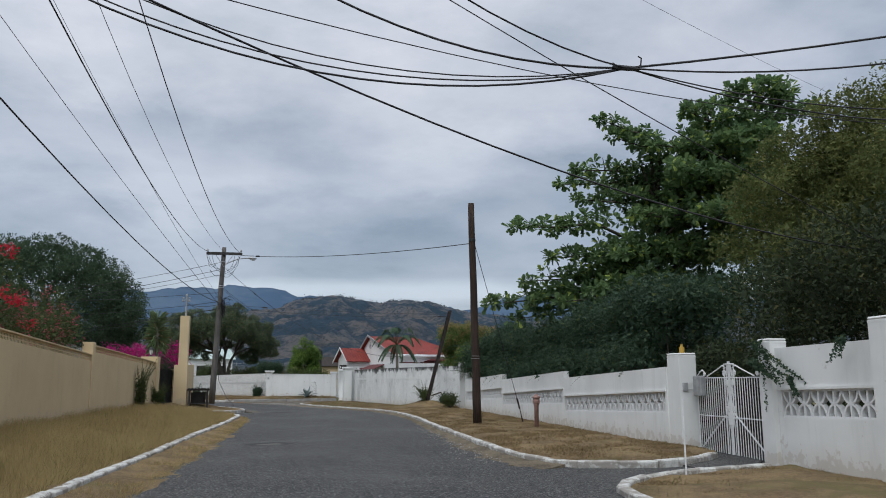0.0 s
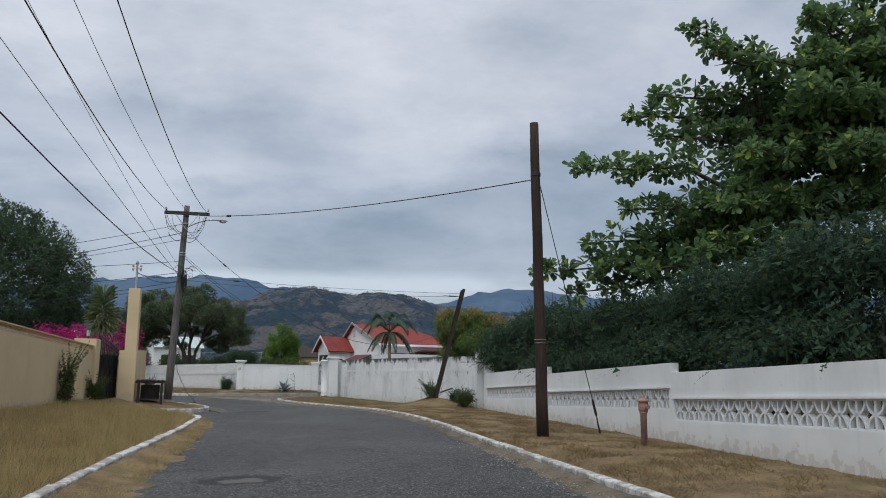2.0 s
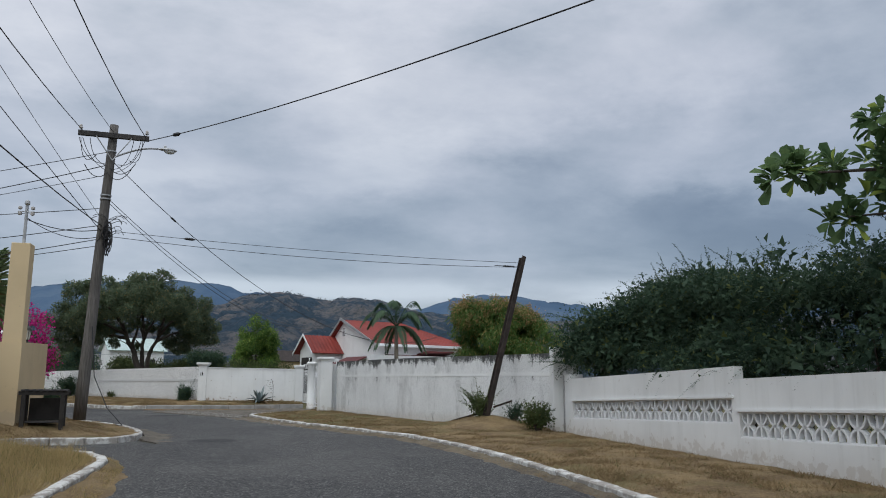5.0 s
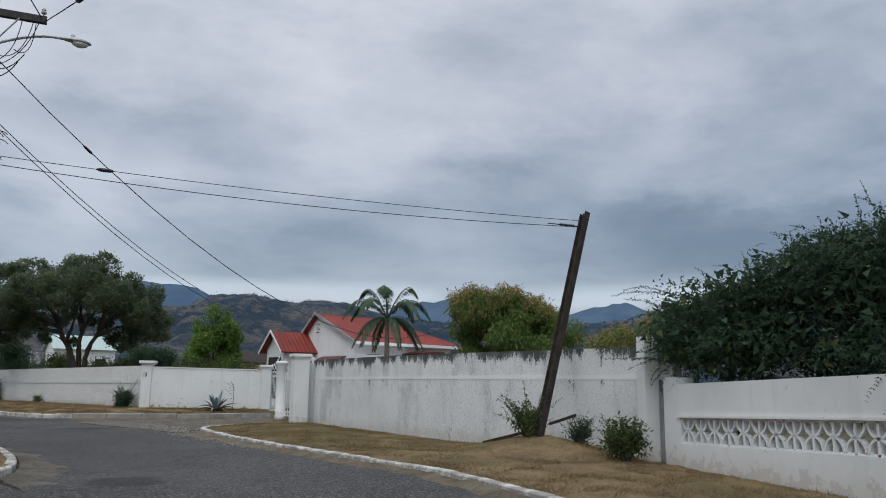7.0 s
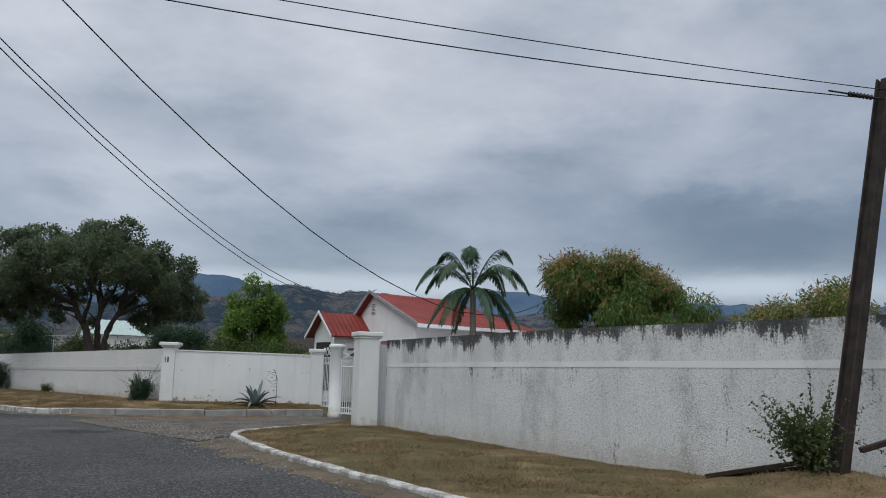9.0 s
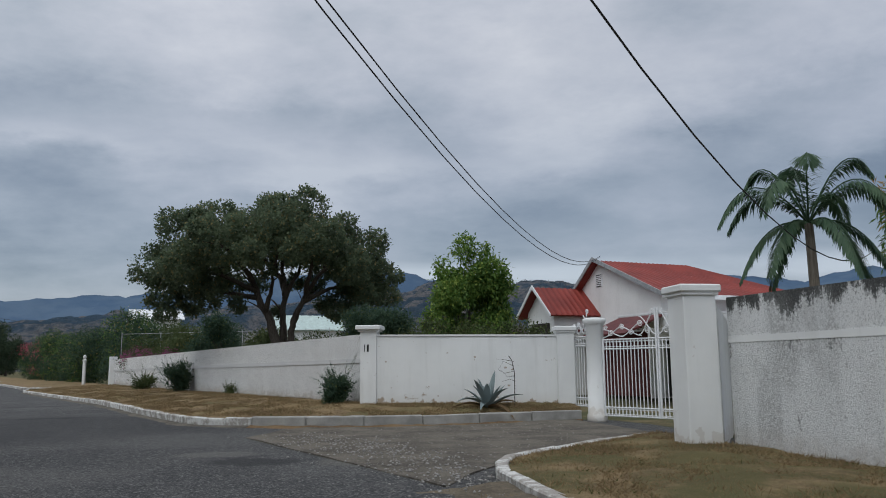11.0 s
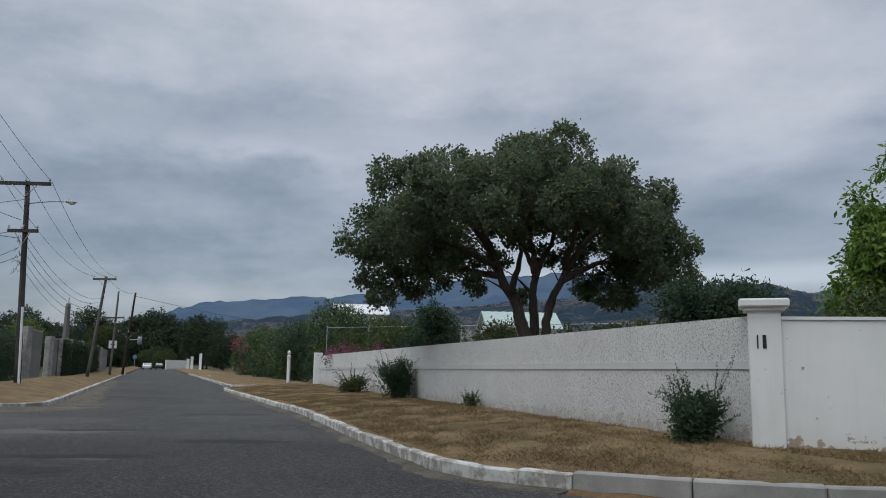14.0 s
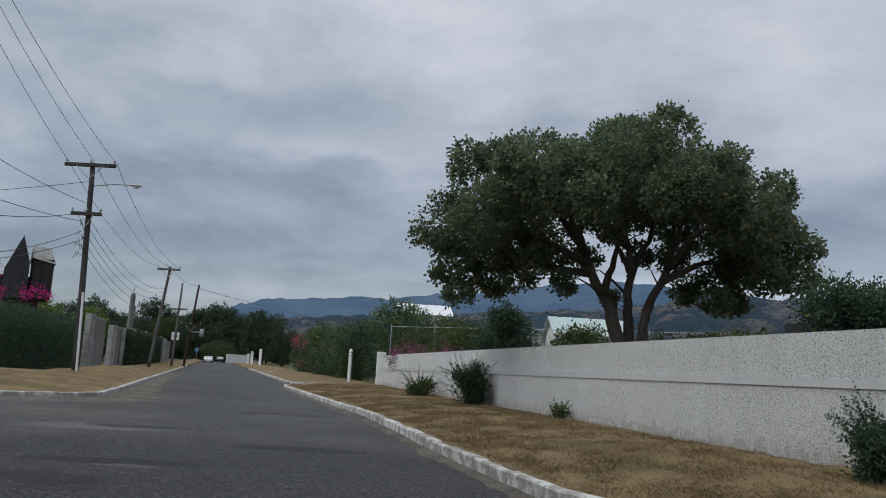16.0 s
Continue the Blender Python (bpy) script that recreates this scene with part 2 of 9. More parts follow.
M["house_wall"] = painted_wall("white_rough_cast_house_wall", (0.80, 0.80, 0.79), (0.55, 0.54, 0.52), 0.12, 0.0, 0.0, 0.1, 0.12)
M["white_paint"] = plain("white_gloss_paint", (0.72, 0.73, 0.74), 0.5, 0.05, 4, 0.1)
M["black_metal"] = plain("black_painted_iron", (0.015, 0.015, 0.016), 0.45, 0.3)
M["rust"] = plain("rusty_dark_steel", (0.030, 0.022, 0.019), 0.85, 0.5, 5, 0.4)
M["galv"] = plain("galvanised_steel", (0.38, 0.39, 0.4), 0.5, 0.2, 6, 0.15, 0.5)
M["cable"] = plain("black_cable_sheath", (0.02, 0.02, 0.022), 0.6, 0.2)
M["hydrant"] = plain("faded_red_brown_paint", (0.26, 0.155, 0.135), 0.8, 0.3, 6, 0.4)
# near black, for dark timber and windows and for painted shade in openings
M["dark_void"] = plain("dark_timber_and_painted_shade", (0.03, 0.027, 0.025), 0.9, 0.3)
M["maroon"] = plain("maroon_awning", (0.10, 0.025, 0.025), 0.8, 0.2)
M["glass_lamp"] = plain("lamp_glass", (0.55, 0.56, 0.55), 0.25, 0.05, 4, 0.0)
M["porcelain"] = plain("glazed_porcelain", (0.4, 0.38, 0.36), 0.3, 0.1)
M["stone_rubble"] = plain("loose_stone", (0.27, 0.26, 0.245), 0.9, 0.3, 9, 0.6)


def wood_mat(name, a, b):
    n = Nodes(name)
    g = n.noise(9, 8, 0.6, (4, 4, 0.25))
    col = n.mix(n.span(g, 0.3, 0.7), a, b)
    col = n.mix(n.math("MULTIPLY", n.span(n.noise(0.9, 4), 0.4, 0.7), 0.5), col, tuple(v * 0.55 for v in a))
    return n.done(col, 0.85, n.bump(n.noise(30, 6, 0.6, (4, 4, 0.15)), 0.6, 0.02), 0, 0.3)


M["pole_grey"] = wood_mat("weathered_grey_pole", (0.085, 0.078, 0.072), (0.17, 0.16, 0.15))
M["pole_brown"] = wood_mat("creosoted_brown_pole", (0.026, 0.018, 0.015), (0.062, 0.038, 0.029))
M["pole_dark"] = wood_mat("dark_weathered_pole", (0.040, 0.038, 0.038), (0.085, 0.080, 0.078))
M["bark"] = wood_mat("dark_bark", (0.045, 0.037, 0.030), (0.11, 0.092, 0.074))
M["bark_pale"] = wood_mat("pale_bark", (0.12, 0.10, 0.08), (0.24, 0.21, 0.17))


TAR_, DUST_, GRIT_ = (0.019, 0.0195, 0.021), (0.125, 0.117, 0.104), (0.15, 0.142, 0.13)
ROAD_SPOTS = ((-0.35, 20.6, 0.75, 0.5, 5, TAR_, 0.8), (-0.3, 20.5, 0.35, 0.2, 5, GRIT_, 0.7), (-0.25, 42.0, 0.7, 0.8, 0, TAR_, 0.7), (-3.4, 58.4, 0.8, 0.5, 20, GRIT_, 0.4), (-2.6, 57.4, 0.8, 0.6, 0, TAR_, 0.8), (-11.7, 65.6, 1.3, 0.45, 20, TAR_, 0.85), (-11.3, 65.3, 0.5, 0.2, 20, GRIT_, 0.8), (-11.4, 63.9, 0.9, 0.5, 10, TAR_, 0.6), (-15.1, 69.4, 1.6, 0.8, 20, GRIT_, 0.55), (-14.6, 69.9, 1.3, 0.35, 15, TAR_, 0.8), (-10.6, 68.6, 1.3, 0.5, 20, TAR_, 0.75), (-14.5, 76, 1.6, 0.6, 25, TAR_, 0.6), (-24.5, 86, 2.2, 0.8, 20, GRIT_, 0.5), (-24.0, 85.2, 1.6, 0.5, 20, TAR_, 0.6), (-17.5, 71.5, 2.6, 1.5, 40, DUST_, 0.28), (-20.5, 79, 1.2, 5.0, 28, DUST_, 0.35), (-10.5, 64.5, 8.0, 6.0, 30, TAR_, 0.42), (-23.5, 84, 3.0, 13.0, 32, TAR_, 0.3), (-0.6, 57.5, 1.2, 1.0, 30, DUST_, 0.5))


def asphalt(name="worn_asphalt", yard_shade=0.0):
    n = Nodes(name)
    col = n.mix(n.span(n.noise(0.35, 5), 0.35, 0.68), (0.031, 0.0325, 0.0335), (0.062, 0.0615, 0.060))
    col = n.mix(n.math("MULTIPLY", n.span(n.noise(1.9, 8, 0.7), 0.5, 0.72), 0.45), col, (0.088, 0.086, 0.082))
    col = n.mix(n.math("MULTIPLY", n.span(n.noise(0.5, 3, 0.5, (1, 0.35, 1)), 0.55, 0.60), 0.7), col, (0.024, 0.025, 0.0275))
    warp = n.noise(1.3, 5, 0.6)
    vor = n.t.nodes.new("ShaderNodeTexVoronoi")
    vor.feature = "DISTANCE_TO_EDGE"
    vor.inputs["Scale"].default_value = 0.42
    add = n.t.nodes.new("ShaderNodeVectorMath")
    add.operation = "ADD"
    n.t.links.new(n.pos, add.inputs[0])
    n.t.links.new(warp, add.inputs[1])
    n.t.links.new(add.outputs[0], vor.inputs["Vector"])
    crack = n.math("MULTIPLY", n.math("SUBTRACT", 1.0, n.span(vor.outputs[0], 0.003, 0.010)), n.span(n.noise(0.3, 4), 0.46, 0.58))
    col = n.mix(n.math("MULTIPLY", crack, 0.3), col, (0.016, 0.016, 0.017))
    col = n.mix(n.math("MULTIPLY", n.span(n.noise(9, 6, 0.75), 0.46, 0.66), 0.55), col, (0.098, 0.097, 0.094))
    col = n.mix(n.math("MULTIPLY", n.span(n.noise(3.5, 7, 0.7), 0.54, 0.70), 0.5), col, (0.026, 0.027, 0.029))
    col = n.mix(n.math("MULTIPLY", n.span(n.noise(2.3, 10, 0.82), 0.50, 0.58), 0.45), col, (0.094, 0.092, 0.088))
    col = n.mix(n.math("MULTIPLY", n.span(n.noise(1.4, 10, 0.82), 0.53, 0.60), 0.55), col, (0.027, 0.0275, 0.029))
    col = n.mix(n.math("MULTIPLY", n.span(n.noise(17, 5, 0.8), 0.53, 0.64), 0.7), col, (0.145, 0.142, 0.136))
    col = n.mix(n.math("MULTIPLY", n.span(n.noise(23, 5, 0.8), 0.53, 0.63), 0.8), col, (0.018, 0.018, 0.020))
    grit = n.noise(48, 4, 0.75)
    col = n.mix(n.math("MULTIPLY", n.span(grit, 0.50, 0.64), 0.7), col, (0.165, 0.165, 0.163))
    col = n.mix(n.math("MULTIPLY", n.span(n.noise(62, 3), 0.52, 0.66), 0.6), col, (0.016, 0.016, 0.018))
    cell = n.t.nodes.new("ShaderNodeTexVoronoi")
    cell.inputs["Scale"].default_value = 42.0
    n.t.links.new(n.pos, cell.inputs["Vector"])
    chip_ = n.t.nodes.new("ShaderNodeSeparateXYZ")
    n.t.links.new(cell.outputs["Color"], chip_.inputs[0])
    col = n.mix(n.math("MULTIPLY", n.span(chip_.outputs[0], 0.80, 0.90), 0.75), col, (0.20, 0.197, 0.19))
    col = n.mix(n.math("MULTIPLY", n.span(chip_.outputs[1], 0.62, 0.72), 0.8), col, (0.016, 0.016, 0.018))
    worn = n.math("MULTIPLY", n.span(n.noise(0.22, 4, 0.6), 0.50, 0.62), n.span(n.noise(30, 5, 0.8), 0.47, 0.60))
    col = n.mix(n.math("MULTIPLY", worn, 0.7), col, (0.135, 0.132, 0.126))
    # broken spots, tar repairs and dusty washes: x, y, half sizes, turn, colour, strength
    wob = n.t.nodes.new("ShaderNodeVectorMath")
    wob.operation = "MULTIPLY_ADD"
    wn_ = n.t.nodes.new("ShaderNodeTexNoise")
    wn_.inputs["Scale"].default_value, wn_.inputs["Detail"].default_value, wn_.inputs["Roughness"].default_value = 1.1, 7.0, 0.7
    n.t.links.new(n.pos, wn_.inputs["Vector"])
    n.t.links.new(wn_.outputs["Color"], wob.inputs[0])
    wob.inputs[1].default_value = (1.1, 1.1, 0)
    n.t.links.new(n.pos, wob.inputs[2])
    sx = n.t.nodes.new("ShaderNodeSeparateXYZ")
    n.t.links.new(wob.outputs[0], sx.inputs[0])
    for x, y, rx, ry, rz, c, k in ROAD_SPOTS:
        ca, sa = math.cos(radians(rz)), math.sin(radians(rz))
        dx, dy = n.math("SUBTRACT", sx.outputs[0], x + 0.55), n.math("SUBTRACT", sx.outputs[1], y + 0.55)
        u = n.math("DIVIDE", n.math("ADD", n.math("MULTIPLY", dx, ca), n.math("MULTIPLY", dy, sa)), rx)
        v = n.math("DIVIDE", n.math("SUBTRACT", n.math("MULTIPLY", dy, ca), n.math("MULTIPLY", dx, sa)), ry)
        d = n.math("ADD", n.math("MULTIPLY", u, u), n.math("MULTIPLY", v, v))
        col = n.mix(n.math("MULTIPLY", n.math("SUBTRACT", 1.0, n.span(n.math("ADD", d, n.math("MULTIPLY", n.noise(9.0, 5, 0.8), 0.9)), 0.85, 1.45)), k), col, c)
    # optional even darkening that paints shade into the asphalt
    if yard_shade:
        col = n.mix(yard_shade, col, (0.017, 0.0175, 0.019))
    nb = n.bump(grit, 0.7, 0.014)
    return n.done(col, 0.82, n.bump(n.noise(5, 5), 0.3, 0.02, nb), 0, 0.25)


M["asphalt"] = asphalt()


def earth(name, straw, soil, green=None, gshare=0.62, greener=None):
    n = Nodes(name)
    f = n.noise(1.1, 8, 0.65)
    col = n.mix(n.span(f, 0.38, 0.62), soil, straw)
    col = n.mix(n.math("MULTIPLY", n.span(n.noise(14, 6, 0.7), 0.42, 0.7), 0.6), col, tuple(v * 1.35 for v in straw))
    col = n.mix(n.math("MULTIPLY", n.span(n.noise(38, 4, 0.7), 0.5, 0.72), 0.6), col, tuple(v * 0.45 for v in soil))
    if green:
        col = n.mix(n.math("MULTIPLY", n.span(n.noise(0.45, 5, 0.6), gshare - 0.08, gshare + 0.06), 0.6), col, green)
    if greener:
        part_ = n.math("MULTIPLY", n.span(n.axis(1), greener[0], greener[1]), n.span(n.axis(0), -1.5, 0.5))
        patch = n.span(n.noise(0.8, 7, 0.65), 0.36, 0.56)
        col = n.mix(n.math("MULTIPLY", n.math("MULTIPLY", part_, patch), 0.75), col, (0.085, 0.085, 0.036))
    return n.done(col, 0.95, n.bump(n.noise(30, 6, 0.7), 0.9, 0.04), 0, 0.1)


M["dry_grass"] = earth("dry_grass_and_earth", (0.245, 0.180, 0.100), (0.145, 0.102, 0.062), (0.11, 0.105, 0.045), 0.60, (43.5, 48))
M["bare_earth"] = earth("bare_brown_earth", (0.21, 0.14, 0.078), (0.125, 0.08, 0.048))
M["dust"] = earth("dusty_grey_brown_earth", (0.185, 0.155, 0.115), (0.105, 0.088, 0.068))
M["field"] = earth("dry_open_ground", (0.17, 0.14, 0.08), (0.09, 0.08, 0.045), (0.05, 0.07, 0.03), 0.5)
M["gravel"] = earth("gravel_apron", (0.165, 0.148, 0.125), (0.095, 0.086, 0.074))
M["yellow"] = plain("faded_yellow_plastic", (0.42, 0.26, 0.04), 0.6, 0.2)
M["blue_paint"] = plain("faded_blue_sign_paint", (0.10, 0.2, 0.34), 0.6, 0.2)
# darker copy of the asphalt, shade painted in, for the yard
M["yard_shade"] = asphalt("asphalt_darkened_as_shade", 0.45)
M["concrete"] = plain("weathered_concrete", (0.29, 0.285, 0.27), 0.9, 0.25, 2.0, 0.5, 0, 45)


def kerb_mat():
    n = Nodes("whitewashed_kerb")
    f = n.math("ADD", n.noise(3.2, 9, 0.7), n.math("MULTIPLY", n.math("SUBTRACT", n.obj, 0.5), 0.06))
    col = n.mix(n.span(f, 0.43, 0.56), (0.60, 0.60, 0.58), (0.32, 0.30, 0.275))
    col = n.mix(n.math("MULTIPLY", n.span(n.noise(28, 5, 0.7), 0.55, 0.7), 0.45), col, (0.15, 0.14, 0.125))
    return n.done(col, 0.9, n.bump(n.noise(18, 6, 0.7), 0.7, 0.03), 0, 0.2)


M["kerb"] = kerb_mat()


def roof_red():
    n = Nodes("red_painted_metal_roof")
    col = n.mix(n.span(n.noise(0.8, 6), 0.3, 0.7), (0.155, 0.020, 0.015), (0.235, 0.034, 0.024))
    col = n.mix(n.math("MULTIPLY", n.span(n.noise(2.6, 7, 0.7, (1, 1, 0.5)), 0.58, 0.70), 0.65), col, (0.12, 0.04, 0.028))
    col = n.mix(n.math("MULTIPLY", n.span(n.noise(6, 3), 0.70, 0.74), 0.5), col, (0.42, 0.25, 0.22))
    return n.done(col, 0.6, n.bump(n.noise(20, 4), 0.15, 0.01), 0, 0.35)


M["roof_red"] = roof_red()
M["roof_white"] = plain("white_metal_roof", (0.70, 0.72, 0.74), 0.5, 0.05)
M["roof_green"] = plain("pale_green_metal_roof", (0.42, 0.52, 0.50), 0.5, 0.1)
M["roof_dark"] = plain("dark_shingle_roof", (0.03, 0.03, 0.033), 0.8, 0.3)


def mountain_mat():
    n = Nodes("scrub_hillside_haze_tinted")
    # scrub greens and browns, with the haze of distance painted in as blue
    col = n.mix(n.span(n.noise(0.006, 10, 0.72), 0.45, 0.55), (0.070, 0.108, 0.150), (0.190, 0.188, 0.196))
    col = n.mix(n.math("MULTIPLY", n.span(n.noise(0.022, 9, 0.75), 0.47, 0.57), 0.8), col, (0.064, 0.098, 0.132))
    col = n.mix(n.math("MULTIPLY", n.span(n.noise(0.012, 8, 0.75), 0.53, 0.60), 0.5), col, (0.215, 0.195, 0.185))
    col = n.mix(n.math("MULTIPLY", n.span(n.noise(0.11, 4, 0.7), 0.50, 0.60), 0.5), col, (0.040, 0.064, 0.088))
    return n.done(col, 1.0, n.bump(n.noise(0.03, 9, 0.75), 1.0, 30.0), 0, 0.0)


# ridge leaves also carry painted haze: blue over green
M["hill_leaf"] = plain("ridge_foliage_haze_tinted", (0.045, 0.072, 0.096), 1.0, 0.3, 0.02, 0.0)
M["hill"] = mountain_mat()


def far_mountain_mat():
    n = Nodes("forested_range_haze_tinted")
    # aerial haze put into the base colour, hence the strong blue
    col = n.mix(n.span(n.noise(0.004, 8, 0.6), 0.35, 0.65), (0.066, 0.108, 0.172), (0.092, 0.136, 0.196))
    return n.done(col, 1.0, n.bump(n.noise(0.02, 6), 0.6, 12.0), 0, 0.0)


M["far_hill"] = far_mountain_mat()

M["leaf_almond"] = leafy("almond_leaf", (0.058, 0.116, 0.058), (0.182, 0.270, 0.108), (0.33, 0.42, 0.10), 0.06, 0.45, 0.5)
M["leaf_hedge"] = leafy("dark_hedge_leaf", (0.026, 0.056, 0.038), (0.070, 0.112, 0.066), (0.11, 0.135, 0.045), 0.05, 0.65, 0.4)
M["leaf_dark"] = leafy("dark_tree_leaf", (0.040, 0.074, 0.046), (0.086, 0.126, 0.068), (0.08, 0.10, 0.045), 0.05, 0.7, 0.45)
M["leaf_spread"] = leafy("evergreen_spreading_leaf", (0.080, 0.118, 0.078), (0.172, 0.212, 0.122), (0.26, 0.23, 0.11), 0.07, 0.5, 0.7, 0.9)
M["leaf_far"] = leafy("far_dark_leaf", (0.026, 0.046, 0.030), (0.062, 0.092, 0.052), (0.08, 0.09, 0.035), 0.05)
M["leaf_olive"] = leafy("olive_tree_leaf", (0.034, 0.056, 0.024), (0.100, 0.125, 0.044), (0.11, 0.11, 0.04), 0.06)
# green lowered to near black: the mass's inner shade is in the colour
M["leaf_shade"] = leafy("leaf_with_painted_shade", (0.020, 0.034, 0.020), (0.060, 0.076, 0.034), (0.10, 0.10, 0.04), 0.05, 0.7, 0.3)
M["leaf_garden"] = leafy("olive_garden_leaf", (0.064, 0.090, 0.034), (0.185, 0.206, 0.068), (0.25, 0.235, 0.08), 0.06, 0.7, 0.5)
M["leaf_mango"] = leafy("mango_leaf", (0.050, 0.110, 0.030), (0.160, 0.245, 0.066), (0.34, 0.27, 0.10), 0.12, 0.55, 0.45)
M["leaf_gold"] = leafy("mango_flush_leaf", (0.25, 0.165, 0.07), (0.42, 0.28, 0.14), (0.14, 0.18, 0.05), 0.25, 0.6, 0.4)
M["leaf_lime"] = leafy("yellow_green_leaf", (0.046, 0.110, 0.028), (0.185, 0.290, 0.060), (0.28, 0.36, 0.08), 0.14, 0.6, 0.45)
M["leaf_palm"] = leafy("palm_frond_leaf", (0.034, 0.078, 0.048), (0.110, 0.172, 0.096), None, 0, 0.5, 0.35)
M["leaf_yucca"] = leafy("yucca_leaf", (0.11, 0.17, 0.075), (0.27, 0.34, 0.18), (0.24, 0.2, 0.1), 0.08)
M["leaf_agave"] = leafy("grey_green_agave", (0.125, 0.165, 0.17), (0.22, 0.265, 0.265), None, 0, 0.6, 0.05)
M["leaf_brown"] = leafy("dead_brown_leaf", (0.10, 0.065, 0.035), (0.19, 0.13, 0.07))
M["petal_red"] = leafy("red_bougainvillea_bract", (0.42, 0.014, 0.035), (0.62, 0.04, 0.07), None, 0, 0.7, 0.35)
M["petal_pink"] = leafy("dusty_pink_bract", (0.30, 0.05, 0.09), (0.46, 0.12, 0.14), None, 0, 0.7, 0.35)
M["petal_purple"] = leafy("purple_pink_bract", (0.22, 0.05, 0.13), (0.36, 0.11, 0.22), None, 0, 0.7, 0.35)
M["petal_magenta"] = leafy("magenta_bougainvillea_bract", (0.40, 0.012, 0.16), (0.60, 0.04, 0.27), None, 0, 0.7, 0.35)
M["straw"] = leafy("dry_grass_blade", (0.25, 0.185, 0.085), (0.48, 0.375, 0.19), (0.15, 0.15, 0.055), 0.12, 0.9, 0.3)
M["straw_dark"] = leafy("matted_dead_grass", (0.150, 0.104, 0.058), (0.31, 0.228, 0.125), (0.11, 0.11, 0.045), 0.08, 0.9, 0.25)

# ---- building tools ----
UP = Vector((0, 0, 1))


def part(name, bm, material, parent=None, label="", smooth=False):
    """Links a bmesh as one mesh object, under a thing or a part."""
    me = bpy.data.meshes.new(name)
    if smooth:
        for f in bm.faces:
            f.smooth = True
    bm.to_mesh(me)
    bm.free()
    me.materials.append(M[material] if isinstance(material, str) else material)
    ob = new(name, me)
    if parent:
        ob.parent = parent
    if label:
        tagged(ob, label)
    return ob


def thing(name, label, category, at=(0, 0, 0), rz=0.0, group="", kind=""):
    ob = new(name)
    ob.matrix_world = pose(*at, 0, 0, rz)
    ob.empty_display_size = 0.2
    return tagged(ob, label, category, group, kind)


def setting(ob, label, category):
    return tagged(ob, label, category, "", "structure")


def add_box(bm, lo, hi, bevel=0.0, m=None):
    sub = bmesh.new()
    bmesh.ops.create_cube(sub, size=1)
    c = [(a + b) / 2 for a, b in zip(lo, hi)]
    s = [b - a for a, b in zip(lo, hi)]
    for v in sub.verts:
        v.co = Vector([v.co[i] * s[i] + c[i] for i in range(3)])
    if bevel:
        bmesh.ops.bevel(sub, geom=sub.edges[:], offset=bevel, segments=1, affect="EDGES")
    join(bm, sub, m)


def join(bm, sub, m=None):
    if m is not None:
        bmesh.ops.transform(sub, matrix=m, verts=sub.verts[:])
    table = {v: bm.verts.new(v.co) for v in sub.verts}
    for f in sub.faces:
        bm.faces.new([table[v] for v in f.verts])
    sub.free()


def box(lo, hi, bevel=0.0, m=None):
    bm = bmesh.new()
    add_box(bm, lo, hi, bevel, m)
    return bm


def add_tube(bm, pts, radii, seg=8, cap=True):
    """A tube along points; radii one number or one a point."""
    pts = [Vector(p) for p in pts]
    if isinstance(radii, (int, float)):
        radii = [radii] * len(pts)
    rings = []
    ref = Vector((0, 0, 1)) if abs((pts[-1] - pts[0]).normalized().z) < 0.9 else Vector((1, 0, 0))
    for i, p in enumerate(pts):
        d = (pts[min(i + 1, len(pts) - 1)] - pts[max(i - 1, 0)]).normalized()
        u = d.cross(ref).normalized()
        w = d.cross(u).normalized()
        rings.append([bm.verts.new(p + radii[i] * (math.cos(a) * u + math.sin(a) * w)) for a in [2 * math.pi * k / seg for k in range(seg)]])
    for a, b in zip(rings, rings[1:]):
        for k in range(seg):
            bm.faces.new((a[k], a[(k + 1) % seg], b[(k + 1) % seg], b[k]))
    if cap:
        bm.faces.new(rings[0][::-1])
        bm.faces.new(rings[-1])


def tube(pts, radii, seg=8):
    bm = bmesh.new()
    add_tube(bm, pts, radii, seg)
    bmesh.ops.recalc_face_normals(bm, faces=bm.faces[:])
    return bm


def add_lathe(bm, profile, seg=20, at=(0, 0, 0)):
    """A turned shape about the z axis from (radius, height) pairs."""
    rings = []
    for r, z in profile:
        rings.append([bm.verts.new((at[0] + r * math.cos(2 * math.pi * k / seg), at[1] + r * math.sin(2 * math.pi * k / seg), at[2] + z)) for k in range(seg)])
    for a, b in zip(rings, rings[1:]):
        for k in range(seg):
            bm.faces.new((a[k], a[(k + 1) % seg], b[(k + 1) % seg], b[k]))
    bm.faces.new(rings[0][::-1])
    bm.faces.new(rings[-1])


def lathe(profile, seg=20):
    bm = bmesh.new()
    add_lathe(bm, profile, seg)
    return bm


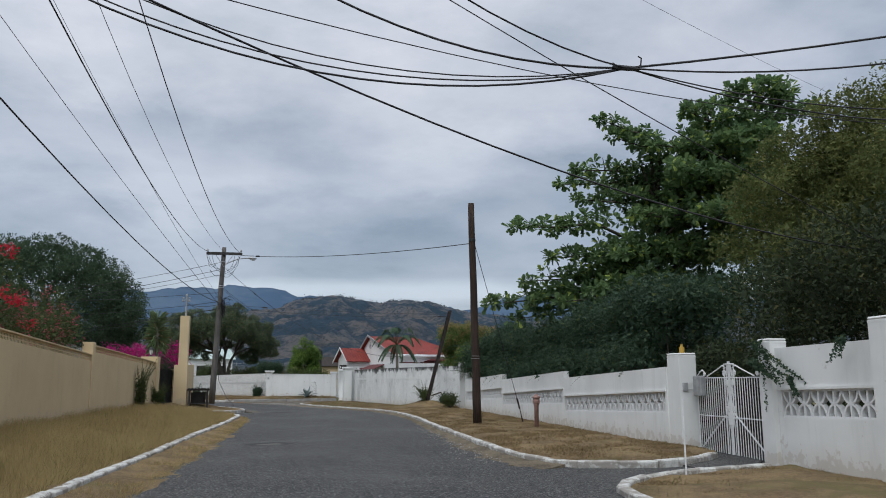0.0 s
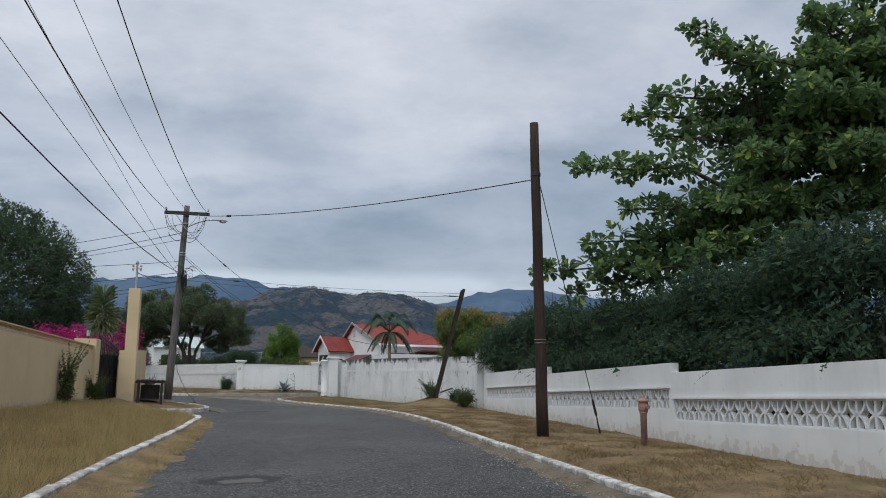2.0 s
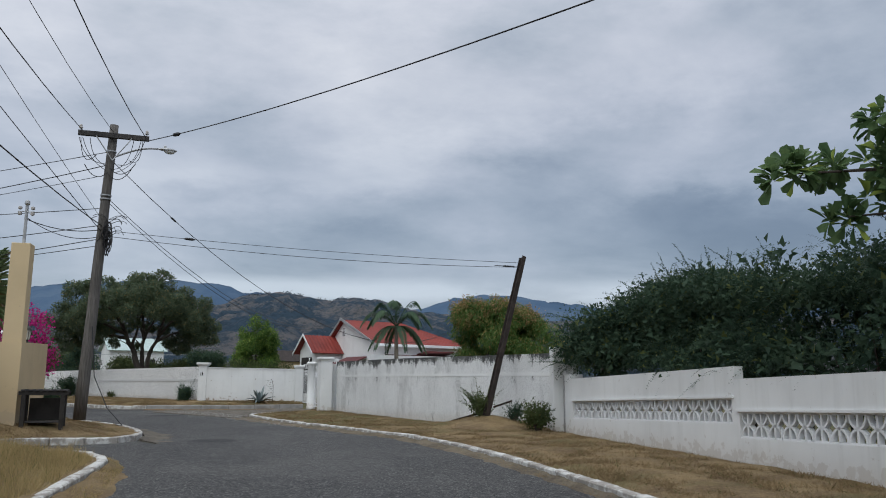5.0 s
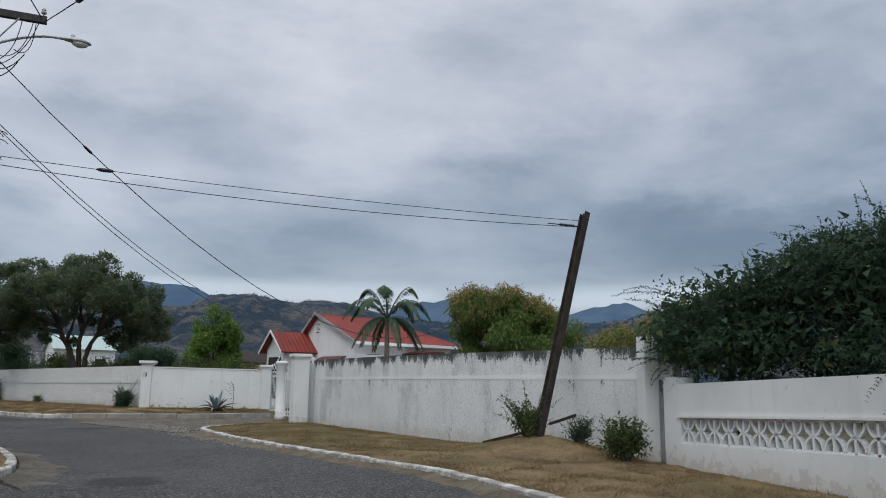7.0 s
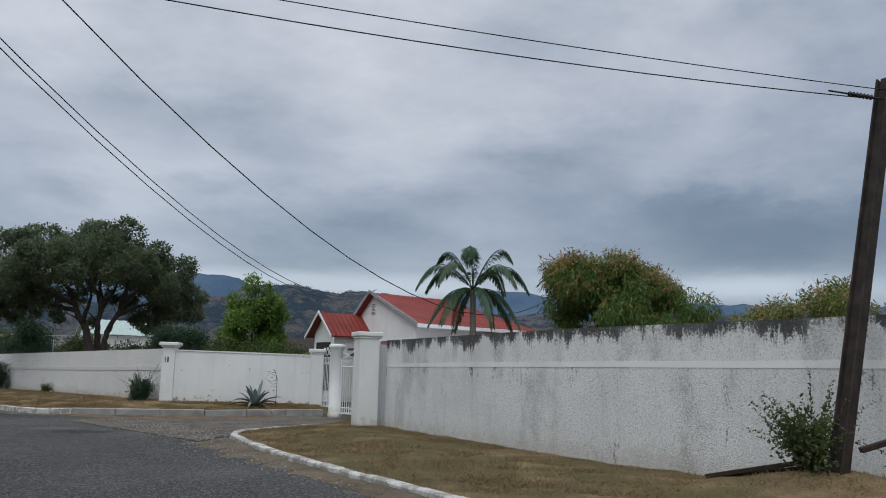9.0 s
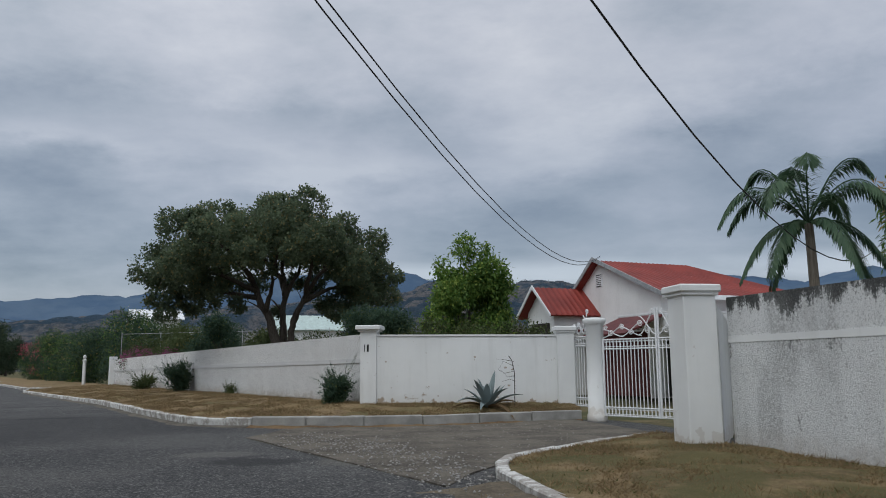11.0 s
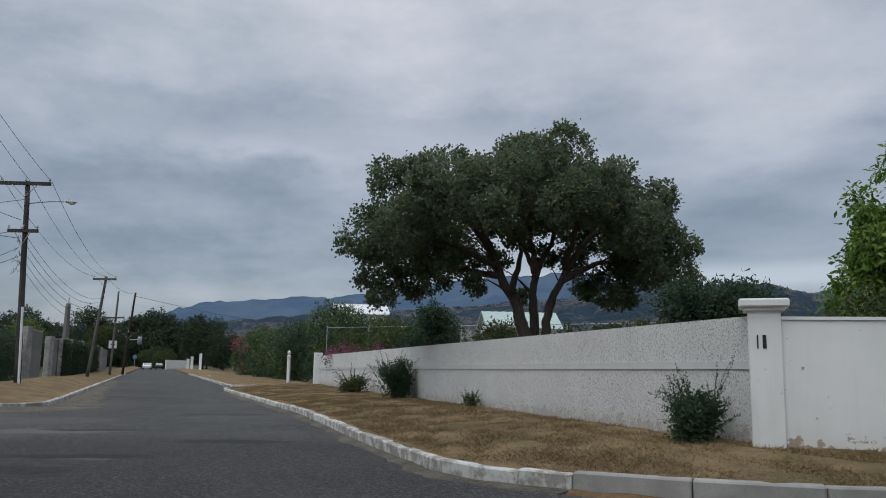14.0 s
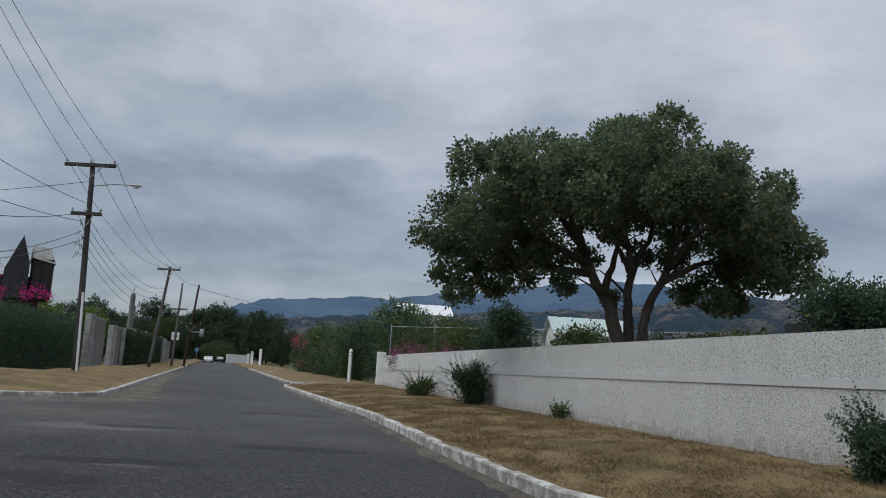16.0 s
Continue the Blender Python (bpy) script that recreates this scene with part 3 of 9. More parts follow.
def resample(path, step):
    """Points at even steps along a smooth curve through the path's points."""
    p = [Vector((*q, 0)) if len(q) == 2 else Vector(q) for q in path]
    fine = []
    for i in range(len(p) - 1):
        a, b, c, d = p[max(i - 1, 0)], p[i], p[i + 1], p[min(i + 2, len(p) - 1)]
        for k in range(12):
            t = k / 12
            fine.append(0.5 * (2 * b + (c - a) * t + (2 * a - 5 * b + 4 * c - d) * t * t + (3 * b - a - 3 * c + d) * t ** 3))
    fine.append(p[-1])
    run = [0.0]
    for a, b in zip(fine, fine[1:]):
        run.append(run[-1] + (b - a).length)
    n = max(2, round(run[-1] / step) + 1)
    out, j = [], 0
    for k in range(n):
        s = run[-1] * k / (n - 1)
        while j < len(run) - 2 and run[j + 1] < s:
            j += 1
        f = (s - run[j]) / max(run[j + 1] - run[j], 1e-9)
        out.append(fine[j].lerp(fine[j + 1], min(f, 1)))
    return out


def even(path, n):
    q = resample(path, 0.2)
    return [q[round(k * (len(q) - 1) / (n - 1))] for k in range(n)]


def sheet(side_a, side_b, n, across, height, rough=0.02, scale=1.3, inset=0.0):
    """A ground strip ruled between two lines, n rows along; height(x, y, f) with f from side a to side b. Its rim goes down below the road."""
    bm = bmesh.new()
    a, b = even(side_a, n), even(side_b, n)
    grid = []
    for p, q in zip(a, b):
        if inset:
            p = p + (q - p).normalized() * inset
        row = []
        for k in range(across + 1):
            f = k / across
            v = p.lerp(q, f)
            z = height(v.x, v.y, f) + rough * noise.fractal(Vector((v.x * scale, v.y * scale, 3.1)), 1.0, 2.0, 4)
            row.append(bm.verts.new((v.x, v.y, z)))
        grid.append(row)
    for r, s in zip(grid, grid[1:]):
        for k in range(across):
            bm.faces.new((r[k], s[k], s[k + 1], r[k + 1]))
    bmesh.ops.recalc_face_normals(bm, faces=bm.faces[:])
    if bm.faces[0].normal.z < 0:
        bmesh.ops.reverse_faces(bm, faces=bm.faces[:])
    rim = [e for e in bm.edges if e.is_boundary]
    ext = bmesh.ops.extrude_edge_only(bm, edges=rim)
    for v in ext["geom"]:
        if isinstance(v, bmesh.types.BMVert):
            v.co.z = -0.2
    return bm


def add_wall(bm, path, thick, base, top, cap=None):
    """A wall along a line, its face on the line and its thickness to the right of the way; base and top are heights or functions of the run from 0 to 1."""
    pts = [Vector((p[0], p[1], 0)) for p in path]
    fb = base if callable(base) else (lambda f: base)
    ft = top if callable(top) else (lambda f: top)
    n = len(pts)
    secs = []
    for i, p in enumerate(pts):
        d = (pts[min(i + 1, n - 1)] - pts[max(i - 1, 0)]).normalized()
        o = Vector((d.y, -d.x, 0)) * thick
        f = i / (n - 1)
        secs.append([bm.verts.new((p.x, p.y, fb(f))), bm.verts.new((p.x, p.y, ft(f))), bm.verts.new((p.x + o.x, p.y + o.y, ft(f))), bm.verts.new((p.x + o.x, p.y + o.y, fb(f)))])
    for a, b in zip(secs, secs[1:]):
        for k in range(4):
            bm.faces.new((a[k], b[k], b[(k + 1) % 4], a[(k + 1) % 4]))
    bm.faces.new(secs[0])
    bm.faces.new(secs[-1][::-1])
    bmesh.ops.recalc_face_normals(bm, faces=bm.faces[:])


def wall_mesh(path, thick, base, top):
    bm = bmesh.new()
    add_wall(bm, path, thick, base, top)
    return bm


def quick_mesh(name, verts, faces, material):
    """A mesh of equal faces from numpy arrays."""
    me = bpy.data.meshes.new(name)
    k = faces.shape[1]
    me.vertices.add(len(verts))
    me.vertices.foreach_set("co", verts.astype(np.float32).ravel())
    me.loops.add(faces.size)
    me.loops.foreach_set("vertex_index", faces.astype(np.int32).ravel())
    me.polygons.add(len(faces))
    me.polygons.foreach_set("loop_start", np.arange(0, faces.size, k, dtype=np.int32))
    me.update(calc_edges=True)
    me.materials.append(M[material])
    return me


def unit(v):
    return v / np.maximum(np.linalg.norm(v, axis=1, keepdims=True), 1e-9)


OVAL = np.array([(0, 0, 0), (0.42, 0.27, 0.08), (0.86, 0.42, 0.04), (1, 0, -0.08), (0.86, -0.42, 0.04), (0.42, -0.27, 0.08), (0.6, 0, -0.02)])
OVAL_F = np.array([(0, 6, 1), (1, 6, 2), (2, 6, 3), (3, 6, 4), (4, 6, 5), (5, 6, 0)])
DIAMOND = np.array([(0, 0, 0), (0.5, 0.5, 0.08), (1, 0, 0), (0.5, -0.5, 0.08)])
DIAMOND_F = np.array([(0, 1, 2, 3)])
CHIP = np.array([(0, 0.22, 0), (0.4, -0.6, 0.06), (1, 0.35, 0)])
CHIP_F = np.array([(0, 1, 2)])
BLADE = np.array([(0, 0.5, 0), (0, -0.5, 0), (1, 0, 0)])
BLADE_F = np.array([(0, 1, 2)])


def strew(at, axis, hint, length, width, shape=DIAMOND, faces=DIAMOND_F):
    """Leaf vertices and faces: at, axis and hint (n, 3), length and width (n,)."""
    axis = unit(axis)
    side = unit(np.cross(hint, axis))
    nor = np.cross(axis, side)
    v = at[:, None, :] + shape[None, :, 0, None] * axis[:, None, :] * length[:, None, None] + shape[None, :, 1, None] * side[:, None, :] * width[:, None, None] + shape[None, :, 2, None] * nor[:, None, :] * length[:, None, None]
    f = faces[None] + (np.arange(len(at)) * len(shape))[:, None, None]
    return v.reshape(-1, 3), f.reshape(-1, faces.shape[1])


def crown_points(clumps, tufts, per, spread, rng, flat=1.0, inner=0.12, floor=None):
    """Leaf places over uneven shells of clumps (x, y, z, rx, ry, rz): places, outward ways, tuft centres."""
    area = np.array([c[3] * c[4] + c[4] * c[5] + c[3] * c[5] for c in clumps])
    count = np.maximum(6, (tufts * area / area.sum())).astype(int)
    at, out, mid = [], [], []
    for c, n in zip(clumps, count):
        d = unit(rng.normal(size=(n, 3)))
        r = np.where(rng.random(n) < inner, rng.uniform(0.25, 0.8, n), rng.uniform(0.80, 1.06, n) + 0.06 * rng.normal(size=n) * (rng.random(n) < 0.3))
        p = np.array(c[:3]) + d * r[:, None] * np.array(c[3:6])
        q = np.repeat(p, per, axis=0)
        o = np.repeat(d, per, axis=0)
        at.append(q + rng.normal(size=q.shape) * spread * np.array((1, 1, flat)))
        out.append(o)
        mid.append(q)
    at, out, mid = np.concatenate(at), np.concatenate(out), np.concatenate(mid)
    if floor is not None:
        keep = at[:, 2] > floor
        at, out, mid = at[keep], out[keep], mid[keep]
    return at, out, mid


def foliage(name, clumps, tufts, per, spread, size, aspect, material, parent=None, seed=1, shape="chip", droop=0.0, flat=1.0, inner=0.12, rosette=False, label="", floor=None, deep=None):
    """A crown of many single leaves in tufts round clumps."""
    rng = np.random.default_rng(seed)
    at, out, mid = crown_points(clumps, tufts, per, spread, rng, flat, inner, floor)
    n = len(at)
    if rosette:
        axis = unit(at - mid) + 0.35 * out + np.array((0, 0, 0.15))
        at = mid + unit(at - mid) * 0.03
        hint = np.tile((0, 0, 1.0), (n, 1)) + 0.35 * rng.normal(size=(n, 3))
    else:
        axis = 0.7 * out + 0.9 * rng.normal(size=(n, 3)) - np.array((0, 0, droop))
        hint = 0.6 * out + np.array((0, 0, 0.6)) + 0.6 * rng.normal(size=(n, 3))
    ln = size * rng.uniform(0.65, 1.25, n)
    sh, fc = {"oval": (OVAL, OVAL_F), "diamond": (DIAMOND, DIAMOND_F), "chip": (CHIP, CHIP_F)}[shape]
    v, f = strew(at, axis, hint, ln, ln * aspect, sh, fc)
    if deep if deep is not None else (shape == "chip" and tufts > 600):
        # larger leaves deeper in the crown
        inside = [(*c[:3], c[3] * 0.74, c[4] * 0.74, c[5] * 0.74) for c in clumps]
        at, out, mid = crown_points(inside, max(40, int(tufts * 0.14)), 6, spread * 1.6, rng, flat, 0.3, floor)
        m = len(at)
        ln = size * 1.75 * rng.uniform(0.7, 1.2, m)
        v2, f2 = strew(at, rng.normal(size=(m, 3)), out + 0.5 * rng.normal(size=(m, 3)), ln, ln * 0.6, sh, fc)
        f = np.concatenate((f, f2 + len(v)))
        v = np.concatenate((v, v2))
    ob = new(name, quick_mesh(name, v, f, material))
    ob.parent = parent
    if label:
        tagged(ob, label)
    return ob


def lumps(clumps, n, seed, small=0.36, low=-0.5):
    """The clumps, each with n smaller ones budding from its upper surface."""
    rng = np.random.default_rng(seed)
    out = []
    for c in clumps:
        out.append((*c[:3], c[3] * 0.9, c[4] * 0.9, c[5] * 0.9))
        for _ in range(n):
            d = rng.normal(size=3)
            d /= np.linalg.norm(d)
            d[2] = max(d[2], low)
            k = small * rng.uniform(0.7, 1.25)
            out.append((c[0] + d[0] * c[3] * 0.85, c[1] + d[1] * c[4] * 0.85, c[2] + d[2] * c[5] * 0.85, c[3] * k, c[4] * k, c[5] * k))
    return out


def feathers(name, clumps, count, length, leaflets, size, aspect, material, parent, seed, flat=0.35, droop=0.25, inner=0.2):
    """Feathery foliage: short twigs set with two rows of small leaflets lying in one plane, over clumps."""
    rng = np.random.default_rng(seed)
    at, out, _ = crown_points(clumps, count, 1, 0.05, rng, 1.0, inner)
    n = len(at)
    way = out * np.array((1, 1, flat)) + rng.normal(size=(n, 3)) * np.array((0.55, 0.55, 0.22)) - np.array((0, 0, droop))
    way = unit(way)
    ups = np.tile((0, 0, 1.0), (n, 1)) + 0.25 * rng.normal(size=(n, 3))
    side = unit(np.cross(way, ups))
    ln = length * rng.uniform(0.6, 1.25, n)
    f = np.repeat(np.linspace(0.08, 1.0, leaflets), 2)
    sgn = np.tile((1.0, -1.0), leaflets)
    P = at[:, None, :] + way[:, None, :] * (ln[:, None] * f[None])[:, :, None] - np.array((0, 0, 1.0)) * (ln[:, None] * 0.30 * f[None] ** 2)[:, :, None]
    A = side[:, None, :] * sgn[None, :, None] + 0.55 * way[:, None, :] + 0.22 * rng.normal(size=(n, 2 * leaflets, 3))
    H = np.repeat(ups[:, None, :], 2 * leaflets, axis=1)
    L = (size * rng.uniform(0.7, 1.2, (n, 2 * leaflets)) * (1.1 - 0.5 * f[None])).ravel()
    v, fc = strew(P.reshape(-1, 3), A.reshape(-1, 3), H.reshape(-1, 3), L, L * aspect, CHIP, CHIP_F)
    ob = new(name, quick_mesh(name, v, fc, material))
    ob.parent = parent
    return ob


def branches(name, base, fork, tips, r0, material, parent, seed=1, seg=7, wander=0.25, twigs=0):
    """A trunk from base to fork and limbs from there to the tips, tapered and crooked, as one mesh."""
    rnd = random.Random(seed)
    bm = bmesh.new()
    base, fork = Vector(base), Vector(fork)

    def crooked(a, b, k, amt):
        out = [a]
        for i in range(1, k):
            f = i / k
            p = a.lerp(b, f)
            p.z += amt * 0.9 * math.sin(math.pi * f) * (b - a).length * 0.3
            out.append(p + Vector([rnd.uniform(-1, 1) * amt for _ in range(3)]))
        out.append(b)
        return out
    pts = crooked(base, fork, 4, wander * 0.35)
    add_tube(bm, pts, [r0 * (1.25 if i == 0 else 1 - 0.3 * i / 4) for i in range(5)], seg)
    for t in tips:
        t = Vector(t)
        start = fork.lerp(base, rnd.uniform(0, 0.18))
        limb = crooked(start, t, 6, wander)
        r = r0 * rnd.uniform(0.42, 0.58)
        add_tube(bm, limb, [r * (1 - 0.86 * i / 6) for i in range(7)], max(5, seg - 2))
        for k in range(twigs):
            s = limb[rnd.choice((3, 4, 5))]
            e = s + Vector((rnd.uniform(-1, 1), rnd.uniform(-1, 1), rnd.uniform(-0.2, 0.9))) * (t - start).length * 0.35
            add_tube(bm, crooked(s, e, 3, wander * 0.4), [r * 0.3, r * 0.2, r * 0.12, r * 0.05], 4)
    return part(name, bm, material, parent, "", True)


def patches(spots, scale, seed):
    """Smooth random values from -1 to 1 over the ground."""
    g = np.random.default_rng(seed).uniform(-1, 1, (64, 64))
    p = spots[:, :2] * scale
    i = np.floor(p).astype(int)
    f = p - i
    f = f * f * (3 - 2 * f)
    a, b = i % 64, (i + 1) % 64
    return (g[a[:, 0], a[:, 1]] * (1 - f[:, 0]) + g[b[:, 0], a[:, 1]] * f[:, 0]) * (1 - f[:, 1]) + (g[a[:, 0], b[:, 1]] * (1 - f[:, 0]) + g[b[:, 0], b[:, 1]] * f[:, 0]) * f[:, 1]


def blades(name, spots, hgt, wid, lean, material, seed=1):
    """Grass: one blade for each (x, y, z)."""
    rng = np.random.default_rng(seed)
    n = len(spots)
    axis = np.column_stack((rng.normal(size=n) * lean, rng.normal(size=n) * lean, np.ones(n)))
    hint = rng.normal(size=(n, 3)) * np.array((1, 1, 0.1))
    tuft = patches(spots, 0.9, seed) + 0.8 * patches(spots, 3.1, seed + 1) - 0.15
    ln = hgt * rng.uniform(0.35, 1.3, n) * np.clip(1.0 + 0.35 * tuft, 0.6, 1.6)
    v, f = strew(spots, axis, hint, ln, wid * rng.uniform(0.6, 1.3, n), BLADE, BLADE_F)
    return new(name, quick_mesh(name, v, f, material))


def wire(a, b, sag, r=0.011, name="overhead_cable", label="black overhead cable slung between poles", steps=18, seg=4, wob=0.0):
    a, b = Vector(a), Vector(b)
    pts = []
    for i in range(steps + 1):
        f = i / steps
        p = a.lerp(b, f)
        p.z -= 4 * sag * f * (1 - f)
        if wob and 0 < i < steps:
            p += Vector((random.uniform(-wob, wob), random.uniform(-wob, wob), random.uniform(-wob, wob)))
        pts.append(p)
    ob = part(name, tube(pts, r, seg), "cable", None, "", True)
    return tagged(ob, label, "cable", "overhead cables")

# ---- ground, roads, verges ----


def smooth(v, lo, hi):
    f = min(max((v - lo) / (hi - lo), 0), 1)
    return f * f * (3 - 2 * f)


bm = bmesh.new()
rings = []
for r in (30, 90, 250, 700, 1500, 3000, 4600):
    rings.append([bm.verts.new((-10 + r * math.cos(2 * math.pi * k / 64), 50 + r * math.sin(2 * math.pi * k / 64), -0.16)) for k in range(64)])
bm.faces.new(rings[0])
for a, b in zip(rings, rings[1:]):
    for k in range(64):
        bm.faces.new((a[k], b[k], b[(k + 1) % 64], a[(k + 1) % 64]))
bmesh.ops.recalc_face_normals(bm, faces=bm.faces[:])
setting(part("ground", bm, "field"), "dry open ground of the gardens and plain", "ground")

ROAD_L = [(-7, -30), (-7, 0), (-7, 25), (-7.5, 41), (-12, 54), (-26, 68), (-31, 80), (-66, 137), (-135, 248), (-190, 336)]
ROAD_R = [(9.5, -30), (9.3, 0), (9.3, 25), (9.4, 42), (6.5, 55), (4.5, 66), (-2, 68.5), (-60, 160), (-124, 255), (-180, 344)]
bm = sheet(ROAD_L, ROAD_R, 220, 26, lambda x, y, f: 0.02 * math.sin(f * math.pi) - 0.01, 0.012, 0.6)
road = setting(part("road", bm, "asphalt"), "worn grey asphalt road with patches and cracks", "road")

# verge on the right of the first street, round the corner to the gateway of the red-roofed house
KERB_R = [(8.3, 14.6), (7.2, 13.6), (5.9, 13.35), (4.9, 13.75), (4.42, 15.4), (4.45, 18.5), (4.58, 22), (4.78, 26.5), (5.02, 31), (5.15, 34.5), (5.05, 38.5), (4.65, 41.8), (3.6, 45), (2.15, 49.4), (1.25, 52.8), (0.95, 54.6), (0.85, 55.6), (1.15, 56.8), (2.5, 58.5), (4.05, 60.1)]
EDGE_R = [(8.6, 16.6), (8.75, 18.5), (8.8, 20), (8.85, 22), (8.9, 24), (9.0, 27), (9.1, 31), (9.3, 37), (9.5, 41), (9.6, 43.2), (8.9, 45.6), (7.9, 47.9), (6.8, 50.3), (6.3, 51.6), (5.9, 53.2), (5.3, 55.0), (4.75, 56.8), (4.2, 58.9)]


def z_right(x, y, f):
    lump = 0.36 * math.exp(-(((x - 7.9) / 1.3) ** 2 + ((y - 44.9) / 1.5) ** 2))
    return 0.10 + 0.05 * math.sin(f * math.pi) - 0.02 * f + lump + 0.10 * smooth(y, 46, 58) * f


setting(part("verge", sheet(KERB_R, EDGE_R, 170, 22, z_right, 0.05, 1.3, 0.12), "dry_grass"), "dry mown grass verge with bare earth", "verge")

# near island by the first gate
KERB_N = [(4.7, -22), (4.5, 0), (4.35, 7), (4.3, 9.6), (4.6, 10.9), (5.4, 11.8), (6.6, 12.4), (8.2, 12.9)]
EDGE_N = [(9, -22), (8.9, 0), (8.85, 6), (8.8, 8), (8.8, 9.2), (8.75, 10.2), (8.7, 11.2), (8.65, 12.3)]
setting(part("verge", sheet(KERB_N, EDGE_N, 90, 14, lambda x, y, f: 0.03 + 0.04 * math.sin(f * 3), 0.05, 1.3, 0.12), "dry_grass"), "dry brown grass verge before the gateway", "verge")

# left verge with long grass
KERB_L = [(-3.4, -25), (-3.2, 0), (-2.98, 8), (-2.82, 12), (-2.62, 16), (-2.42, 22), (-2.1, 29), (-1.95, 34.5), (-2.0, 36.2), (-2.4, 37.4), (-3.5, 38.4), (-5.6, 39.3)]
EDGE_L = [(-6.35, -25), (-6.3, 0), (-6.3, 8), (-6.3, 12), (-6.3, 16), (-6.3, 21), (-6.3, 28), (-6.3, 32), (-6.3, 34.5), (-6.3, 36.5), (-6.3, 38), (-6.3, 40)]


def z_left(x, y, f):
    return 0.12 + 0.36 * smooth(f, 0.05, 1.0)


setting(part("verge", sheet(KERB_L, EDGE_L, 150, 16, z_left, 0.05, 1.3, 0.12), "dry_grass"), "long dry grass verge rising to the cream wall", "verge")

# corner verge with the lamp pole
KERB_P = [(-5.5, 41.2), (-4.2, 41.3), (-3.0, 41.3), (-2.4, 41.7), (-2.15, 42.6), (-2.3, 44.5), (-3.2, 47.5), (-5.2, 51.6), (-8.5, 56.5), (-13, 60.5)]
EDGE_P = [(-6.4, 42.6), (-6.3, 43.2), (-6.2, 43.8), (-6.1, 44.4), (-6.1, 45), (-6.3, 46.2), (-6.8, 48), (-8, 51), (-10.5, 55), (-14.5, 58.6)]


def z_pole(x, y, f):
    return 0.14 + 0.38 * smooth(f, 0.1, 0.8)


setting(part("verge", sheet(KERB_P, EDGE_P, 70, 14, z_pole, 0.05, 1.3, 0.12), "dry_grass"), "brown grass corner verge sloping up to the wall", "verge")

# verge along the walls of the corner house and the next ones
KERB_C = [(3.9, 65.1), (2.2, 64.55), (0.2, 64.0), (-1.8, 63.8), (-4.1, 64.25), (-5.75, 65.2), (-6.75, 66.7), (-8.45, 69.5), (-10.2, 72.6), (-12.8, 77.1), (-16.2, 82.2), (-20.6, 88.9), (-23.9, 94.0), (-24.9, 96.2), (-24.3, 97.6)]
EDGE_C = [(3.8, 66.2), (2.4, 66.2), (1.0, 66.3), (-0.3, 66.5), (-1.0, 66.7), (-1.8, 67.2), (-3.0, 69.1), (-5.6, 73.3), (-10.2, 81), (-15.2, 89.6), (-18.4, 95), (-19.6, 97.2), (-20.3, 98.4)]


def z_c(x, y, f):
    return 0.18 + 0.06 * smooth(x, -5.5, -3) - 0.04 * smooth(y, 72, 92) + (0.24 - 0.05 * smooth(x, -5.5, -3)) * f + 0.04 * math.sin(f * math.pi)


setting(part("verge", sheet(KERB_C, EDGE_C, 120, 16, z_c, 0.05, 1.3, 0.12), "dry_grass"), "dry grass verge beside the rough white wall", "verge")
KERB_E = [(-21.5, 101.3), (-23.6, 100.2), (-25.6, 99.6), (-27.0, 100.6), (-33, 110.2), (-45, 129.3), (-58, 150), (-90, 201), (-130, 265)]
EDGE_E = [(-20.9, 102.2), (-21.3, 102.8), (-21.9, 103.7), (-22.6, 104.8), (-28, 113.4), (-40, 132.5), (-53, 153.1), (-85, 204), (-125, 268)]
setting(part("verge", sheet(KERB_E, EDGE_E, 90, 8, lambda x, y, f: 0.16 + 0.1 * f, 0.04, 1.3, 0.12), "dry_grass"), "patchy brown grass verge under the hedge", "verge")
KERB_F = [(-33, 71.2), (-27, 71.6), (-23.6, 73.0), (-21.7, 74.9), (-21.2, 76.6), (-22.4, 79), (-30, 91.2), (-42, 110.4), (-60.5, 140), (-95, 195), (-135, 259)]
EDGE_F = [(-35, 76), (-31, 77), (-29, 78.5), (-28, 80), (-27.6, 81.2), (-28.6, 83.2), (-35.5, 94.6), (-47, 113.2), (-65.5, 143), (-100, 198.4), (-140, 262)]
setting(part("verge", sheet(KERB_F, EDGE_F, 110, 10, lambda x, y, f: 0.15 + (0.42 - 0.14 * smooth(y, 92, 108)) * smooth(f, 0.0, 0.9), 0.05, 1.3, 0.12), "dry_grass"), "patchy brown grass verge before hedge and walls", "verge")

# gateway aprons
bm = sheet([(3.6, 65.4), (0.5, 64.4), (-2.4, 64.2), (-3.6, 61.4)], [(4.6, 60.4), (2.4, 58.2), (0.9, 56.4), (0.2, 54.6)], 40, 20, lambda x, y, f: 0.026 + 0.03 * smooth(x, 1, 4), 0.02, 1.2)
setting(part("driveway", bm, "gravel"), "worn gravelly concrete apron before the gateway", "driveway")
bm = sheet([(7.0, 14.0), (7.8, 14.6), (8.84, 16.4)], [(7.0, 12.5), (7.8, 12.9), (8.84, 13.9)], 24, 12, lambda x, y, f: 0.026, 0.01, 1.2)
setting(part("driveway", bm, "asphalt"), "dark asphalt ramp to the white gate", "driveway")
# yard floor behind the gate, shade put into its colour
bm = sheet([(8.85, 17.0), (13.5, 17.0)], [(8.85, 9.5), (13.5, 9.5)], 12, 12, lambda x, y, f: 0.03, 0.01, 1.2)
setting(part("driveway", bm, "yard_shade"), "asphalt yard behind the gate, its shade painted dark", "driveway")


